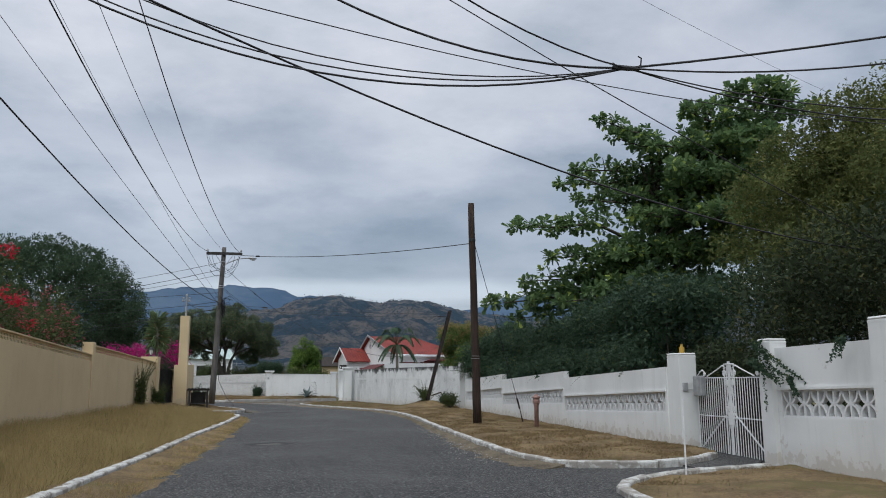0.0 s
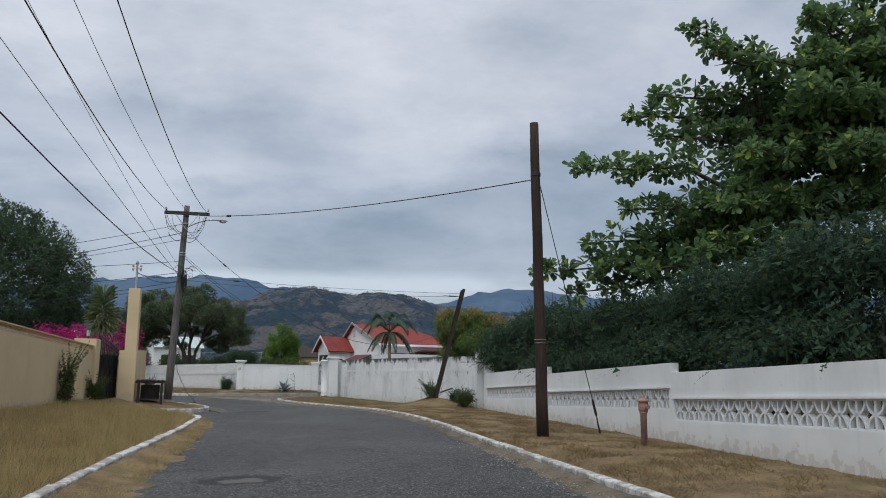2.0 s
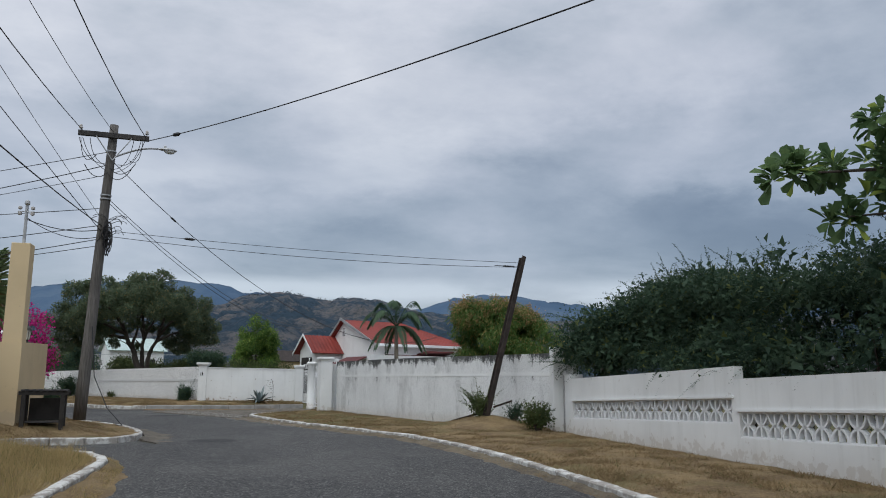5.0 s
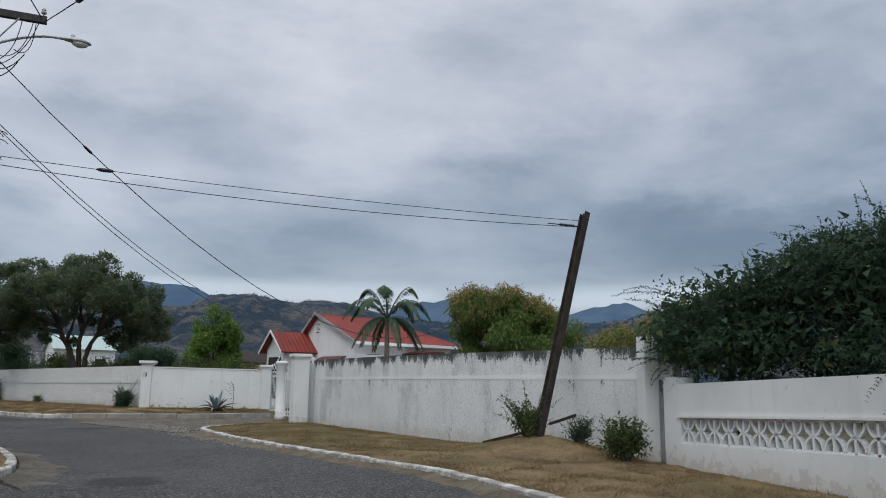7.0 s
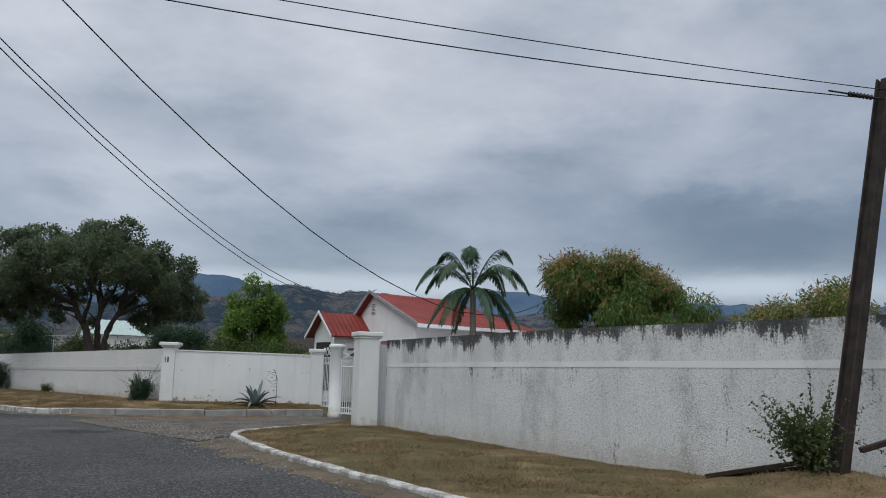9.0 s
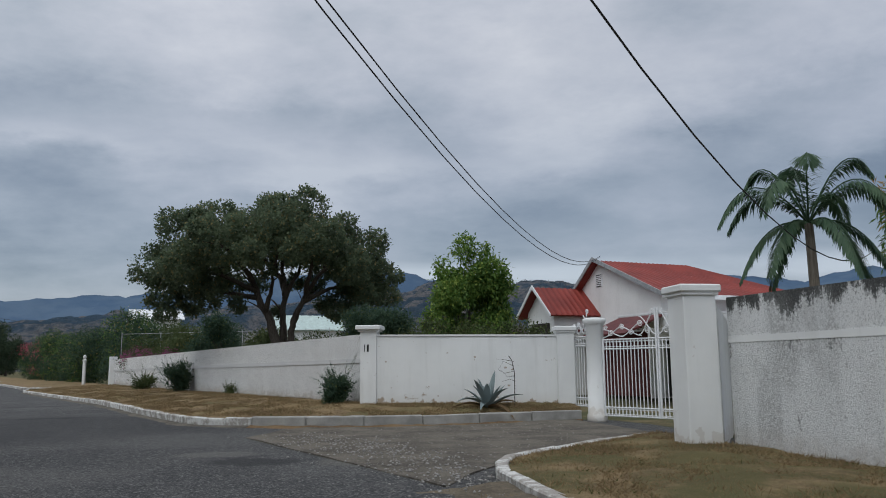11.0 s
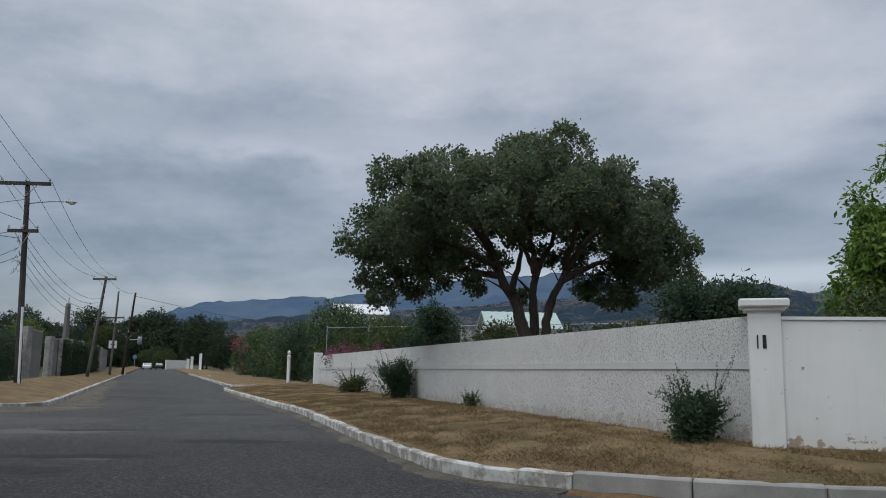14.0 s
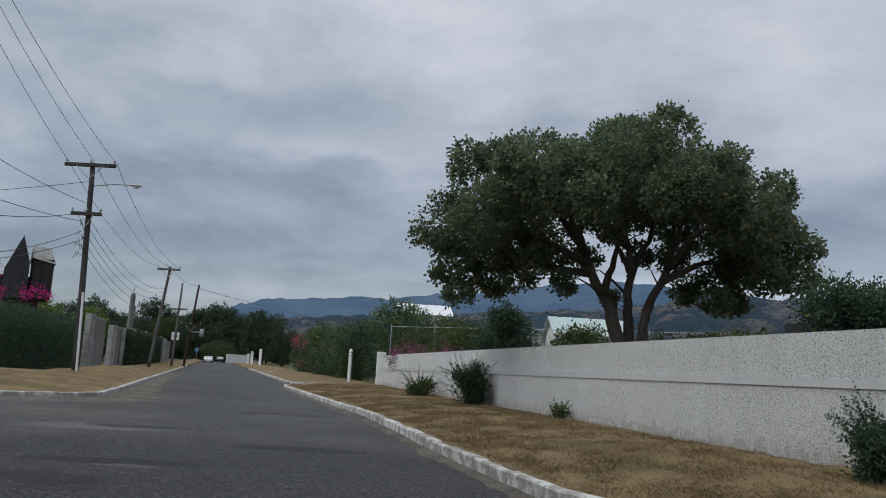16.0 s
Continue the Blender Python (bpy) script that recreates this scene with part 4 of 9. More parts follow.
def fringe(side_a, side_b, n, label, mat_="bare_earth", lift=0.06, rough=0.035):
    """Earth and litter washed against the kerb, thinning out over the road."""
    bm = sheet(side_a, side_b, n, 10, lambda x, y, f: 0.012 + lift * (1 - f) ** 1.3 - 0.02 * f, rough, 2.2)
    return setting(part("road_edge", bm, mat_), label, "road edge")


FR_L = [(-2.1, -25), (-2.0, 0), (-1.85, 8), (-1.75, 12), (-1.6, 16), (-1.45, 22), (-1.35, 29), (-1.45, 34.5), (-1.7, 36.4), (-2.2, 37.9)]
fringe([(x + 0.02, y) for x, y in KERB_L[:10]], FR_L, 160, "strip of dry grass and earth along the kerb", "dry_grass", lift=0.08)
FR_R0 = [(x - 0.05, y) for x, y in KERB_R[3:16]]
FR_R1 = [(x - w_, y - w_ * 0.3) for (x, y), w_ in zip(KERB_R[3:16], (0.5, 0.72, 0.62, 0.5, 0.36, 0.34, 0.36, 0.4, 0.42, 0.5, 0.6, 0.9, 1.1))]
fringe(FR_R0, FR_R1, 170, "strip of dusty earth along the kerb", "dust")
fringe([(-2.1, 42.2), (-2.1, 43.5), (-2.6, 46.0), (-3.6, 48.4)], [(-1.5, 41.0), (-1.2, 43.2), (-1.9, 46.2), (-3.3, 49.0)], 40, "pale dusty earth at the kerb corner", "gravel")
fringe([(-23.0, 73.2), (-21.7, 74.9), (-21.1, 76.6), (-22.3, 79), (-29.9, 91.2), (-41.9, 110.4)], [(-21.0, 71.6), (-19.4, 74.0), (-19.2, 76.8), (-20.6, 79.6), (-28.8, 91.4), (-41, 110.6)], 110, "gravelly pale edge of the road", "gravel", 0.05)


edge_c = [(x, y - 0.05) for x, y in KERB_C[4:13]]
fringe([(x, y - 0.02) for x, y in KERB_C[:5]], [(x - 0.1, y - w_) for (x, y), w_ in zip(KERB_C[:5], (0.2, 0.28, 0.22, 0.3, 0.25))], 60, "earth washed against the high kerb", "bare_earth", 0.04, 0.025)
fringe(edge_c, [(x - w_, y - w_ * 0.6) for (x, y), w_ in zip(edge_c, (0.25, 0.32, 0.22, 0.26, 0.2, 0.34, 0.24, 0.3, 0.25))], 150, "thin line of grit along the kerb", "gravel", 0.03, 0.02)


def stones(name, spots, size, mat_, label, seed):
    """Loose stones, too small to tell apart, as one mesh."""
    rng = np.random.default_rng(seed)
    tet = np.array([(1, 0, -0.5), (-0.5, 0.87, -0.5), (-0.5, -0.87, -0.5), (0.1, 0.1, 0.7), (0.6, 0.7, 0.1), (-0.7, 0.1, 0.2)])
    fc = np.array([(0, 4, 3), (4, 1, 3), (1, 5, 3), (5, 2, 3), (2, 0, 3), (0, 1, 4), (1, 2, 5), (0, 2, 1)])
    n = len(spots)
    s = size * rng.uniform(0.4, 1.4, n)
    a = rng.uniform(0, 6.28, n)
    c, d = np.cos(a)[:, None], np.sin(a)[:, None]
    x = tet[None, :, 0] * c - tet[None, :, 1] * d
    y = tet[None, :, 0] * d + tet[None, :, 1] * c
    v = np.stack((x * s[:, None], y * s[:, None] * 0.8, tet[None, :, 2] * s[:, None] * 0.7 + 0 * x), 2) + spots[:, None, :]
    f = fc[None] + (np.arange(n) * 6)[:, None, None]
    return tagged(new(name, quick_mesh(name, v.reshape(-1, 3), f.reshape(-1, 3), mat_)), label, "stones", "", "stuff")


rng = np.random.default_rng(19)
run = np.array([tuple(p) for p in even([(-2.6, 61.6), (-0.9, 58.6), (0.4, 55.4), (1.3, 52.4), (2.6, 48.6)], 60)])
q = run[rng.integers(0, 60, 1700)] + np.column_stack((rng.normal(size=1700) * 0.5, rng.normal(size=1700) * 0.6, np.full(1700, 0.035)))
stones("gravel", q, 0.022, "stone_rubble", "loose pale gravel at the mouth of the driveway", 20)
run = np.array([tuple(p) for p in even(FR_R1[1:5], 60)])
q = run[rng.integers(0, 60, 700)] + np.column_stack((rng.normal(size=700) * 0.3 + 0.2, rng.normal(size=700) * 0.3, np.full(700, 0.03)))
stones("gravel", q, 0.016, "stone_rubble", "loose gravel along the road edge", 21)
q = np.column_stack((rng.uniform(-1, 4, 500), rng.uniform(57, 64, 500), np.full(500, 0.055)))
stones("gravel", q[(q[:, 0] * 0.45 + 63.4 > q[:, 1]) & (q[:, 1] > 56 + q[:, 0] * 1.3)], 0.013, "stone_rubble", "scattered stones on the driveway apron", 22)


def kerb(path, top, name, label, seed=3, h=0.34, w=0.17, step=0.74, mat_="kerb"):
    """Kerb stones along a line, each a piece of its own, on its outer edge."""
    holder = setting(thing(name, label, "kerb"), label, "kerb")
    meshes = []
    for k in range(4):
        s = box((-step / 2, 0, -h), (step / 2, w, 0), 0.02)
        bmesh.ops.subdivide_edges(s, edges=[e for e in s.edges if abs(e.verts[0].co.x - e.verts[1].co.x) > step * 0.6], cuts=1)
        for v in s.verts:
            p = v.co * 6 + Vector((k * 7.7, 0, 0))
            v.co += Vector((0.4 * noise.noise(p), noise.noise(p + Vector((5, 0, 0))), noise.noise(p + Vector((0, 9, 0))))) * (0.008 if mat_ == "kerb" else 0.005)
        me = bpy.data.meshes.new("kerbstone")
        s.to_mesh(me)
        s.free()
        me.materials.append(M[mat_])
        meshes.append(me)
    rnd = random.Random(seed)
    pts = resample(path, step + 0.012)
    for a, b in zip(pts, pts[1:]):
        d = b - a
        c = (a + b) / 2
        ob = new("kerbstone", rnd.choice(meshes))
        ob.matrix_world = Matrix.LocRotScale((c.x, c.y, top(c.x, c.y) + rnd.uniform(-0.010, 0.008)), Euler((rnd.uniform(-0.035, 0.035), rnd.uniform(-0.012, 0.012), math.atan2(d.y, d.x) + rnd.uniform(-0.03, 0.03))), (d.length / (step + 0.02), 1, 1))
        ob.parent = holder
    return holder


kerb(KERB_R[::-1], lambda x, y: z_right(x, y, 0) + 0.03, "kerb", "whitewashed stone kerb with worn paint")
kerb(KERB_N[::-1], lambda x, y: 0.09, "kerb", "whitewashed curved kerb at the gateway")
kerb(KERB_L, lambda x, y: 0.15, "kerb", "whitewashed kerb along long dry grass", 5)
kerb(KERB_P[:8], lambda x, y: 0.16, "kerb", "whitewashed corner kerb, chipped", 6)
kerb(KERB_C[4:][::-1], lambda x, y: z_c(x, y, 0) + 0.02, "kerb", "whitewashed stone kerb along the dry verge", 7)
kerb(KERB_C[:5][::-1], lambda x, y: z_c(x, y, 0) + 0.025, "kerb", "high grey concrete kerb before the curved wall", 8, 0.45, 0.2, 1.3, "concrete")
kerb(KERB_E[:7][::-1], lambda x, y: 0.18, "kerb", "whitewashed kerb beside the hedge", 9, step=0.9)
kerb([(-27.2, 100.3), (-24.6, 103.2)], lambda x, y: 0.19, "kerb", "white kerb return at the hedge gateway", 12)
kerb([(-46.6, 132.6), (-42.4, 135.4)], lambda x, y: 0.19, "kerb", "white kerb return at a far gateway", 13)
kerb(KERB_F[:9], lambda x, y: 0.18, "kerb", "whitewashed kerb of the far street", 10, step=0.8)

# ---- boundary walls ----


def lerp(a, b, f):
    return a + (b - a) * f


def block_mesh():
    """One pierced block: two thick uprights at its sides, arcs that meet in the middle like two back-to-back goblets."""
    bm = bmesh.new()
    w, h, d = 0.40, 0.47, 0.09

    def bar(x0, z0, x1, z1, t=0.016):
        a, b = Vector((x0, 0, z0)), Vector((x1, 0, z1))
        n = (b - a).normalized()
        s = Vector((n.z, 0, -n.x)) * t
        vs = []
        for y in (0, d):
            vs.append([bm.verts.new(p + Vector((0, y, 0))) for p in (a - s, a + s, b + s, b - s)])
        for k in range(4):
            bm.faces.new((vs[0][k], vs[0][(k + 1) % 4], vs[1][(k + 1) % 4], vs[1][k]))
        bm.faces.new(vs[0])
        bm.faces.new(vs[1][::-1])
    bar(0, 0, 0, h, 0.022)
    bar(-w / 2, 0.014, w / 2, 0.014, 0.016)
    bar(-w / 2, h - 0.014, w / 2, h - 0.014, 0.016)
    bar(-w / 2 + 0.004, h * 0.9, -w / 2 + 0.004, h, 0.018)
    bar(-w / 2 + 0.004, 0, -w / 2 + 0.004, h * 0.1, 0.018)
    for sgn in (-1, 1):
        for half in (-1, 1):
            pts = []
            for k in range(6):
                a = math.pi / 2 * k / 5
                pts.append((sgn * (w / 2 - 0.02) * math.cos(a), h / 2 + half * (h / 2 - 0.02) * (1 - math.sin(a) * 0.98)))
            for p, q in zip(pts, pts[1:]):
                bar(*p, *q, 0.018)
    bmesh.ops.recalc_face_normals(bm, faces=bm.faces[:])
    me = bpy.data.meshes.new("pierced_block")
    bm.to_mesh(me)
    bm.free()
    me.materials.append(M["white_paint"])
    return me


BLOCK = block_mesh()


def pierced_wall(y0, y1, top0, top1, name, x_of, low0, low1, base=-0.25, thick=0.2):
    """A white wall with a run of pierced blocks between y0 and y1. It slopes from y0 to y1."""
    holder = setting(thing(name, "white painted wall with a band of pierced blocks", "wall"), "white painted wall with a band of pierced blocks", "wall")
    pad = 0.12
    ya, yb = y0 + pad, y1 - pad
    zl = lambda y: lerp(low0, low1, (y - y0) / (y1 - y0))
    zt = lambda y: lerp(top0, top1, (y - y0) / (y1 - y0))
    h = 0.47

    def slab(a, b, lo, hi, t=thick, off=0.0, nm="wall_panel", mat_="white_wall"):
        path = [(x_of(y) - off, y) for y in (a, (a + b) / 2, b)]
        g = lambda f: lerp(a, b, f)
        part(nm, wall_mesh(path, t, lambda f: lo(g(f)), lambda f: hi(g(f))), mat_, holder)
    slab(y0, y1, lambda y: base, zl)
    slab(y0, y1, lambda y: zl(y) + h, zt)
    slab(y0, ya, zl, lambda y: zl(y) + h)
    slab(yb, y1, zl, lambda y: zl(y) + h)
    slab(y0 + 0.03, y1 - 0.03, lambda y: zl(y) + h + 0.004, lambda y: zl(y) + h + 0.05, 0.04, 0.035, "ledge")
    n = round((yb - ya) / 0.40)
    step = (yb - ya) / n
    ang = math.atan2(x_of(y1) - x_of(y0), y1 - y0)
    slope = math.atan2(low1 - low0, y1 - y0)
    for k in range(n):
        y = ya + (k + 0.5) * step
        ob = new("pierced_block", BLOCK)
        ob.matrix_world = Matrix.Translation((x_of(y) + 0.03, y, zl(y))) @ pose(0, 0, 0, 0, 0, 90 - math.degrees(ang)) @ Matrix.Diagonal((step / 0.40, -1, 1, 1))
        shear = Matrix.Identity(4)
        shear[2][0] = math.tan(slope)
        ob.matrix_world = ob.matrix_world @ shear
        ob.parent = holder
    return holder


def xr(y):
    return float(np.interp(y, [16.7, 25, 34.1, 42], [8.52, 8.83, 9.24, 9.41]))


pierced_wall(17.1, 24.95, 1.83, 1.62, "wall_east_1", xr, 0.80, 0.56)
pierced_wall(24.95, 34.05, 1.84, 1.60, "wall_east_2", xr, 0.80, 0.52)
pierced_wall(34.05, 42.0, 1.84, 1.62, "wall_east_3", xr, 0.77, 0.52)


def pier(name, x0, y0, x1, y1, base, top, mat_, label, cap=0.0, rz=0.0, group="", capz=0.12):
    """A square gate pier, with a stepped cap where cap is given."""
    cx, cy = (x0 + x1) / 2, (y0 + y1) / 2
    wx, wy = abs(x1 - x0) / 2, abs(y1 - y0) / 2
    ob = thing(name, label, "gate pier", (cx, cy, base), rz, group)
    h = top - base
    part("shaft", box((-wx, -wy, 0), (wx, wy, h - (capz if cap else 0)), 0.012), mat_, ob)
    if cap:
        bm = box((-wx - cap * 0.5, -wy - cap * 0.5, h - capz - 0.05), (wx + cap * 0.5, wy + cap * 0.5, h - capz + 0.003), 0.01)
        add_box(bm, (-wx - cap, -wy - cap, h - capz), (wx + cap, wy + cap, h), 0.02)
        part("cap", bm, mat_, ob)
    return ob


pier("gate_pier", 8.57, 16.55, 9.0, 17.1, -0.25, 2.13, "white_wall", "tall white square gate pier at the pierced wall", 0.004, 0, "white gate piers", 0.05)
pier("wall_pier", 9.2, 42.75, 9.52, 43.05, -0.1, 2.57, "white_wall", "white pier where the rough-cast wall begins")
pier("wall_pier", 9.42, 42.0, 9.8, 42.45, -0.1, 1.75, "white_wall", "low white pier ending the pierced wall")

# near side of the first gateway
pier("gate_pier", 8.6, 13.12, 8.95, 13.5, -0.2, 2.27, "white_wall", "tall white square gate pier with creeper", 0.004, 0, "white gate piers", 0.05)
pierced_wall(10.55, 13.12, 2.12, 2.09, "wall_east_4", lambda y: 8.7, 0.92, 0.86)
pier("wall_pier", 8.58, 9.9, 9.05, 10.55, -0.2, 2.45, "white_wall", "tall white wall pier", 0.004, 0, "", 0.05)
setting(part("wall_east_5", wall_mesh([(8.7, -24), (8.7, 9.9)], 0.2, -0.2, 2.1), "white_wall"), "plain white painted wall", "wall")

# rough-cast wall that bends round the corner
CURVE_B = [(9.75, 42.6), (9.55, 44.0), (8.85, 45.8), (7.88, 47.9), (6.8, 50.3), (5.9, 53.1), (5.1, 56.0), (4.68, 57.4)]
PB = resample(CURVE_B, 0.6)
wb = setting(thing("wall_corner", "tall white rough-cast wall, streaked with black mould", "wall"), "tall white rough-cast wall, streaked with black mould", "wall")
TOPB = lambda f: lerp(2.42, 2.40, f)
part("wall_panel", wall_mesh(PB, 0.2, -0.2, lambda f: TOPB(f) - 0.70), "rough_wall", wb)
part("wall_panel", wall_mesh(PB, 0.2, lambda f: TOPB(f) - 0.60, TOPB), "rough_wall", wb)
part("band", wall_mesh([(p.x - 0.008, p.y) for p in PB], 0.205, lambda f: TOPB(f) - 0.70, lambda f: TOPB(f) - 0.60), "white_wall", wb, "smooth white band")
pier("gate_pier", 3.90, 57.25, 4.44, 57.8, -0.1, 2.60, "white_wall", "white capped gate pier ending the rough-cast wall", 0.07, 8, "white capped piers")

# curved smooth wall of the corner house
PD = resample([(3.45, 65.95), (2.0, 65.95), (0.5, 66.2), (-1.27, 66.47)], 0.4)
wd = setting(thing("wall_curved", "smooth white curved wall with flaking foot", "wall"), "smooth white curved wall with flaking foot", "wall")
part("wall_panel", wall_mesh(PD, 0.2, -0.1, lambda f: lerp(2.12, 2.18, f)), "white_wall_low", wd)
part("coping", wall_mesh([(p.x, p.y - 0.025) for p in PD], 0.25, lambda f: lerp(2.124, 2.184, f), lambda f: lerp(2.17, 2.23, f)), "white_wall", wd)
p12 = pier("gate_pier", -1.68, 66.45, -1.24, 66.95, -0.1, 2.48, "white_wall", "white capped corner pier with a house number", 0.115, -8, "white capped piers", 0.12)
pier("gate_pier", 3.45, 65.8, 3.9, 66.25, -0.1, 2.38, "white_wall", "white capped pier beside the small gate", 0.06, 0, "white capped piers")
# the number, as plain bars
for k, (dx, w_) in enumerate(((-0.10, 0.02), (-0.01, 0.05))):
    bm = box((dx - w_ / 2, -0.262, 1.88), (dx + w_ / 2, -0.246, 2.07), 0.004)
    part("number_bar", bm, "black_metal", p12, "dark bar")

# rough-cast wall up the far street
PC = resample([(-1.62, 67.0), (-8.1, 77.8), (-14.4, 88.4), (-20.5, 98.8)], 0.8)
wc = setting(thing("wall_street", "long white rough-cast wall with a plain band", "wall"), "long white rough-cast wall with a plain band", "wall")
TOPC = lambda f: lerp(2.27, 2.02, f)
MIDC = lambda f: lerp(1.49, 1.22, f)
part("wall_panel", wall_mesh(PC, 0.2, -0.1, MIDC), "rough_wall_clean", wc)
part("wall_panel", wall_mesh(PC, 0.2, lambda f: MIDC(f) + 0.12, TOPC), "rough_wall_clean", wc)
part("band", wall_mesh([(p.x - 0.02, p.y - 0.01) for p in PC], 0.215, MIDC, lambda f: MIDC(f) + 0.12), "band", wc, "smooth white band")
pier("wall_pier", -20.75, 98.55, -20.3, 99.0, 0.0, 2.2, "white_wall", "white end pier of the rough-cast wall", 0, 30)

# cream wall on the left, with a pierced top course
CREAM_BLOCK = None


def cream_block():
    bm = bmesh.new()
    w, h, d = 0.2, 0.2, 0.014
    for x0, x1 in ((-w / 2, -w / 2 + 0.014), (-0.007, 0.007)):
        add_box(bm, (x0, 0, 0), (x1, d, h))
    for z0, z1 in ((0, 0.022), (h / 2 - 0.011, h / 2 + 0.011), (h - 0.022, h)):
        add_box(bm, (-w / 2, 0.002, z0), (w / 2, d - 0.002, z1))
    me = bpy.data.meshes.new("lattice_block")
    bm.to_mesh(me)
    bm.free()
    me.materials.append(M["cream_wall"])
    return me


CREAM_BLOCK = cream_block()


def cream_run(name, y0, y1, top0, top1):
    holder = setting(thing(name, "cream painted wall with a pierced top course", "wall"), "cream painted wall with a pierced top course", "wall")
    zt = lambda f: lerp(top0, top1, f)
    part("wall_panel", wall_mesh([(-6.3, y1), (-6.3, (y0 + y1) / 2), (-6.3, y0)], 0.2, -0.2, lambda f: zt(1 - f) - 0.24), "cream_wall", holder)
    part("coping", wall_mesh([(-6.28, y1), (-6.28, (y0 + y1) / 2), (-6.28, y0)], 0.2, lambda f: zt(1 - f) - 0.035, lambda f: zt(1 - f)), "cream_wall", holder)
    n = round((y1 - y0) / 0.2)
    for k in range(n):
        f = (k + 0.5) / n
        ob = new("lattice_block", CREAM_BLOCK)
        ob.matrix_world = Matrix.Translation((-6.352, lerp(y0, y1, f), zt(f) - 0.238)) @ pose(0, 0, 0, 0, 0, 90) @ Matrix.Diagonal(((y1 - y0) / n / 0.2, -1, 1, 1))
        ob.parent = holder
    return holder


cream_run("wall_west_1", -25, 8, 3.15, 3.1)
cream_run("wall_west_2", 8, 27.7, 3.1, 2.45)
cream_run("wall_west_3", 28.05, 40.6, 2.76, 2.52)
pier("wall_pier", -6.6, 27.7, -6.26, 28.05, -0.2, 2.84, "cream_wall", "cream wall pier between two runs")
pier("gate_pier", -7.0, 40.6, -6.2, 41.4, -0.2, 2.78, "cream_wall", "cream square gate pier", group="cream piers")
# cream return with tall meter column
ret = thing("gate_wall", "cream gate wall with a tall meter column", "wall", (0, 0, 0))
part("wall_block", wall_mesh([(-5.06, 45.6), (-5.06, 42.7)], 0.65, -0.2, lambda f: lerp(2.5, 2.42, f)), "cream_wall", ret)
part("column", box((-5.53, 42.74, 2.38), (-5.08, 43.19, 4.94), 0.01), "cream_wall", ret, "tall cream meter column")
setting(part("wall_west_4", wall_mesh([(-16, 60.5), (-9.0, 52.5), (-6.05, 47.5), (-5.5, 45.6)], 0.2, -0.2, 2.3), "cream_wall"), "cream garden wall round the corner", "wall")

# far street: concrete walls on the left, the middle bays grown over
FAR_WALL = (((-39.5, 97.8), (-43.2, 103.8), 3.45, 0), ((-43.7, 105.2), (-45.5, 108.5), 3.1, 0), ((-45.5, 108.5), (-48.0, 113.0), 3.05, 1), ((-48.0, 113.0), (-51.0, 118.5), 3.15, 1), ((-51.0, 118.5), (-56.1, 127.0), 3.18, 1), ((-56.1, 127.0), (-61.5, 135.4), 3.15, 1), ((-61.5, 135.4), (-67.7, 145.0), 3.2, 0), ((-67.7, 145.0), (-82.7, 168.0), 3.2, 0))
for k, (a, b, top, green) in enumerate(FAR_WALL):
    lb = "grey concrete street wall grown over with dark creeper" if green else "bare grey concrete street wall with piers"
    ob = setting(thing("wall_far_%d" % (k + 1), lb, "wall"), lb, "wall")
    part("wall_panel", wall_mesh([b, a], 0.2, -0.1, top), "grey_wall", ob)
    part("coping", wall_mesh([b, a], 0.3, top + 0.004, top + 0.10), "concrete", ob)
    part("pillar", box((a[0] - 0.22, a[1] - 0.22, -0.1), (a[0] + 0.22, a[1] + 0.22, top + 0.16), 0.01), "concrete", ob)
    if green:
        va, vb = Vector((*a, 0)), Vector((*b, 0))
        m_ = int((vb - va).length / 0.5)
        o = Vector((0.853, 0.522, 0)) * 0.06
        cr = [(*(va.lerp(vb, (j + 0.5) / m_) + o + UP * z), 0.36, 0.36, 0.36) for j in range(m_) for z in (0.4, 0.9, 1.4, 1.9, 2.4, top - 0.28)]
        foliage("creeper", cr, 1500, 9, 0.06, 0.11, 0.6, "leaf_far", ob, 700 + k, flat=1.0, label="dark green clipped creeper")
cp = thing("concrete_pillar", "tall grey tapered concrete pillar above the street wall", "pillar", (-57.6, 125.0, 0), 32)
part("shaft", lathe([(0.45, 0), (0.45, 3.6), (0.42, 3.7), (0.32, 3.8), (0.24, 6.8), (0.28, 6.9), (0.18, 7.3)], 4), "grey_wall", cp)
part("rod", tube([(0, 0, 7.2), (0.05, 0, 7.9)], 0.05, 6), "galv", cp)
setting(part("wall_end", wall_mesh([(-105.4, 232), (-104.9, 222)], 0.2, -0.1, 2.2), "white_wall"), "white wall at the street's end", "wall")
for x_, y_, z_ in ((-98.2, 220.0, 3.0), (-94.4, 215.0, 3.5)):
    pier("gate_pier", x_ - 0.3, y_ - 0.3, x_ + 0.3, y_ + 0.3, -0.1, z_ - 0.5, "white_wall", "white gate pier far down the street", 0.08, 30, "far gate piers")
fg = thing("white_gate", "tall white barred gate far down the street", "gate", (-84.3, 200, 0), math.degrees(math.atan2(-22, 13.5)))
for k in range(16):
    part("bar", box((k * 0.6, -0.04, 0.1), (k * 0.6 + 0.12, 0.04, 3.4 - 0.12 * (k % 2)), 0.02), "white_paint", fg)
for z_ in (0.4, 3.2):
    part("rail", box((0, -0.06, z_), (9.2, 0.06, z_ + 0.16), 0.02), "white_paint", fg)

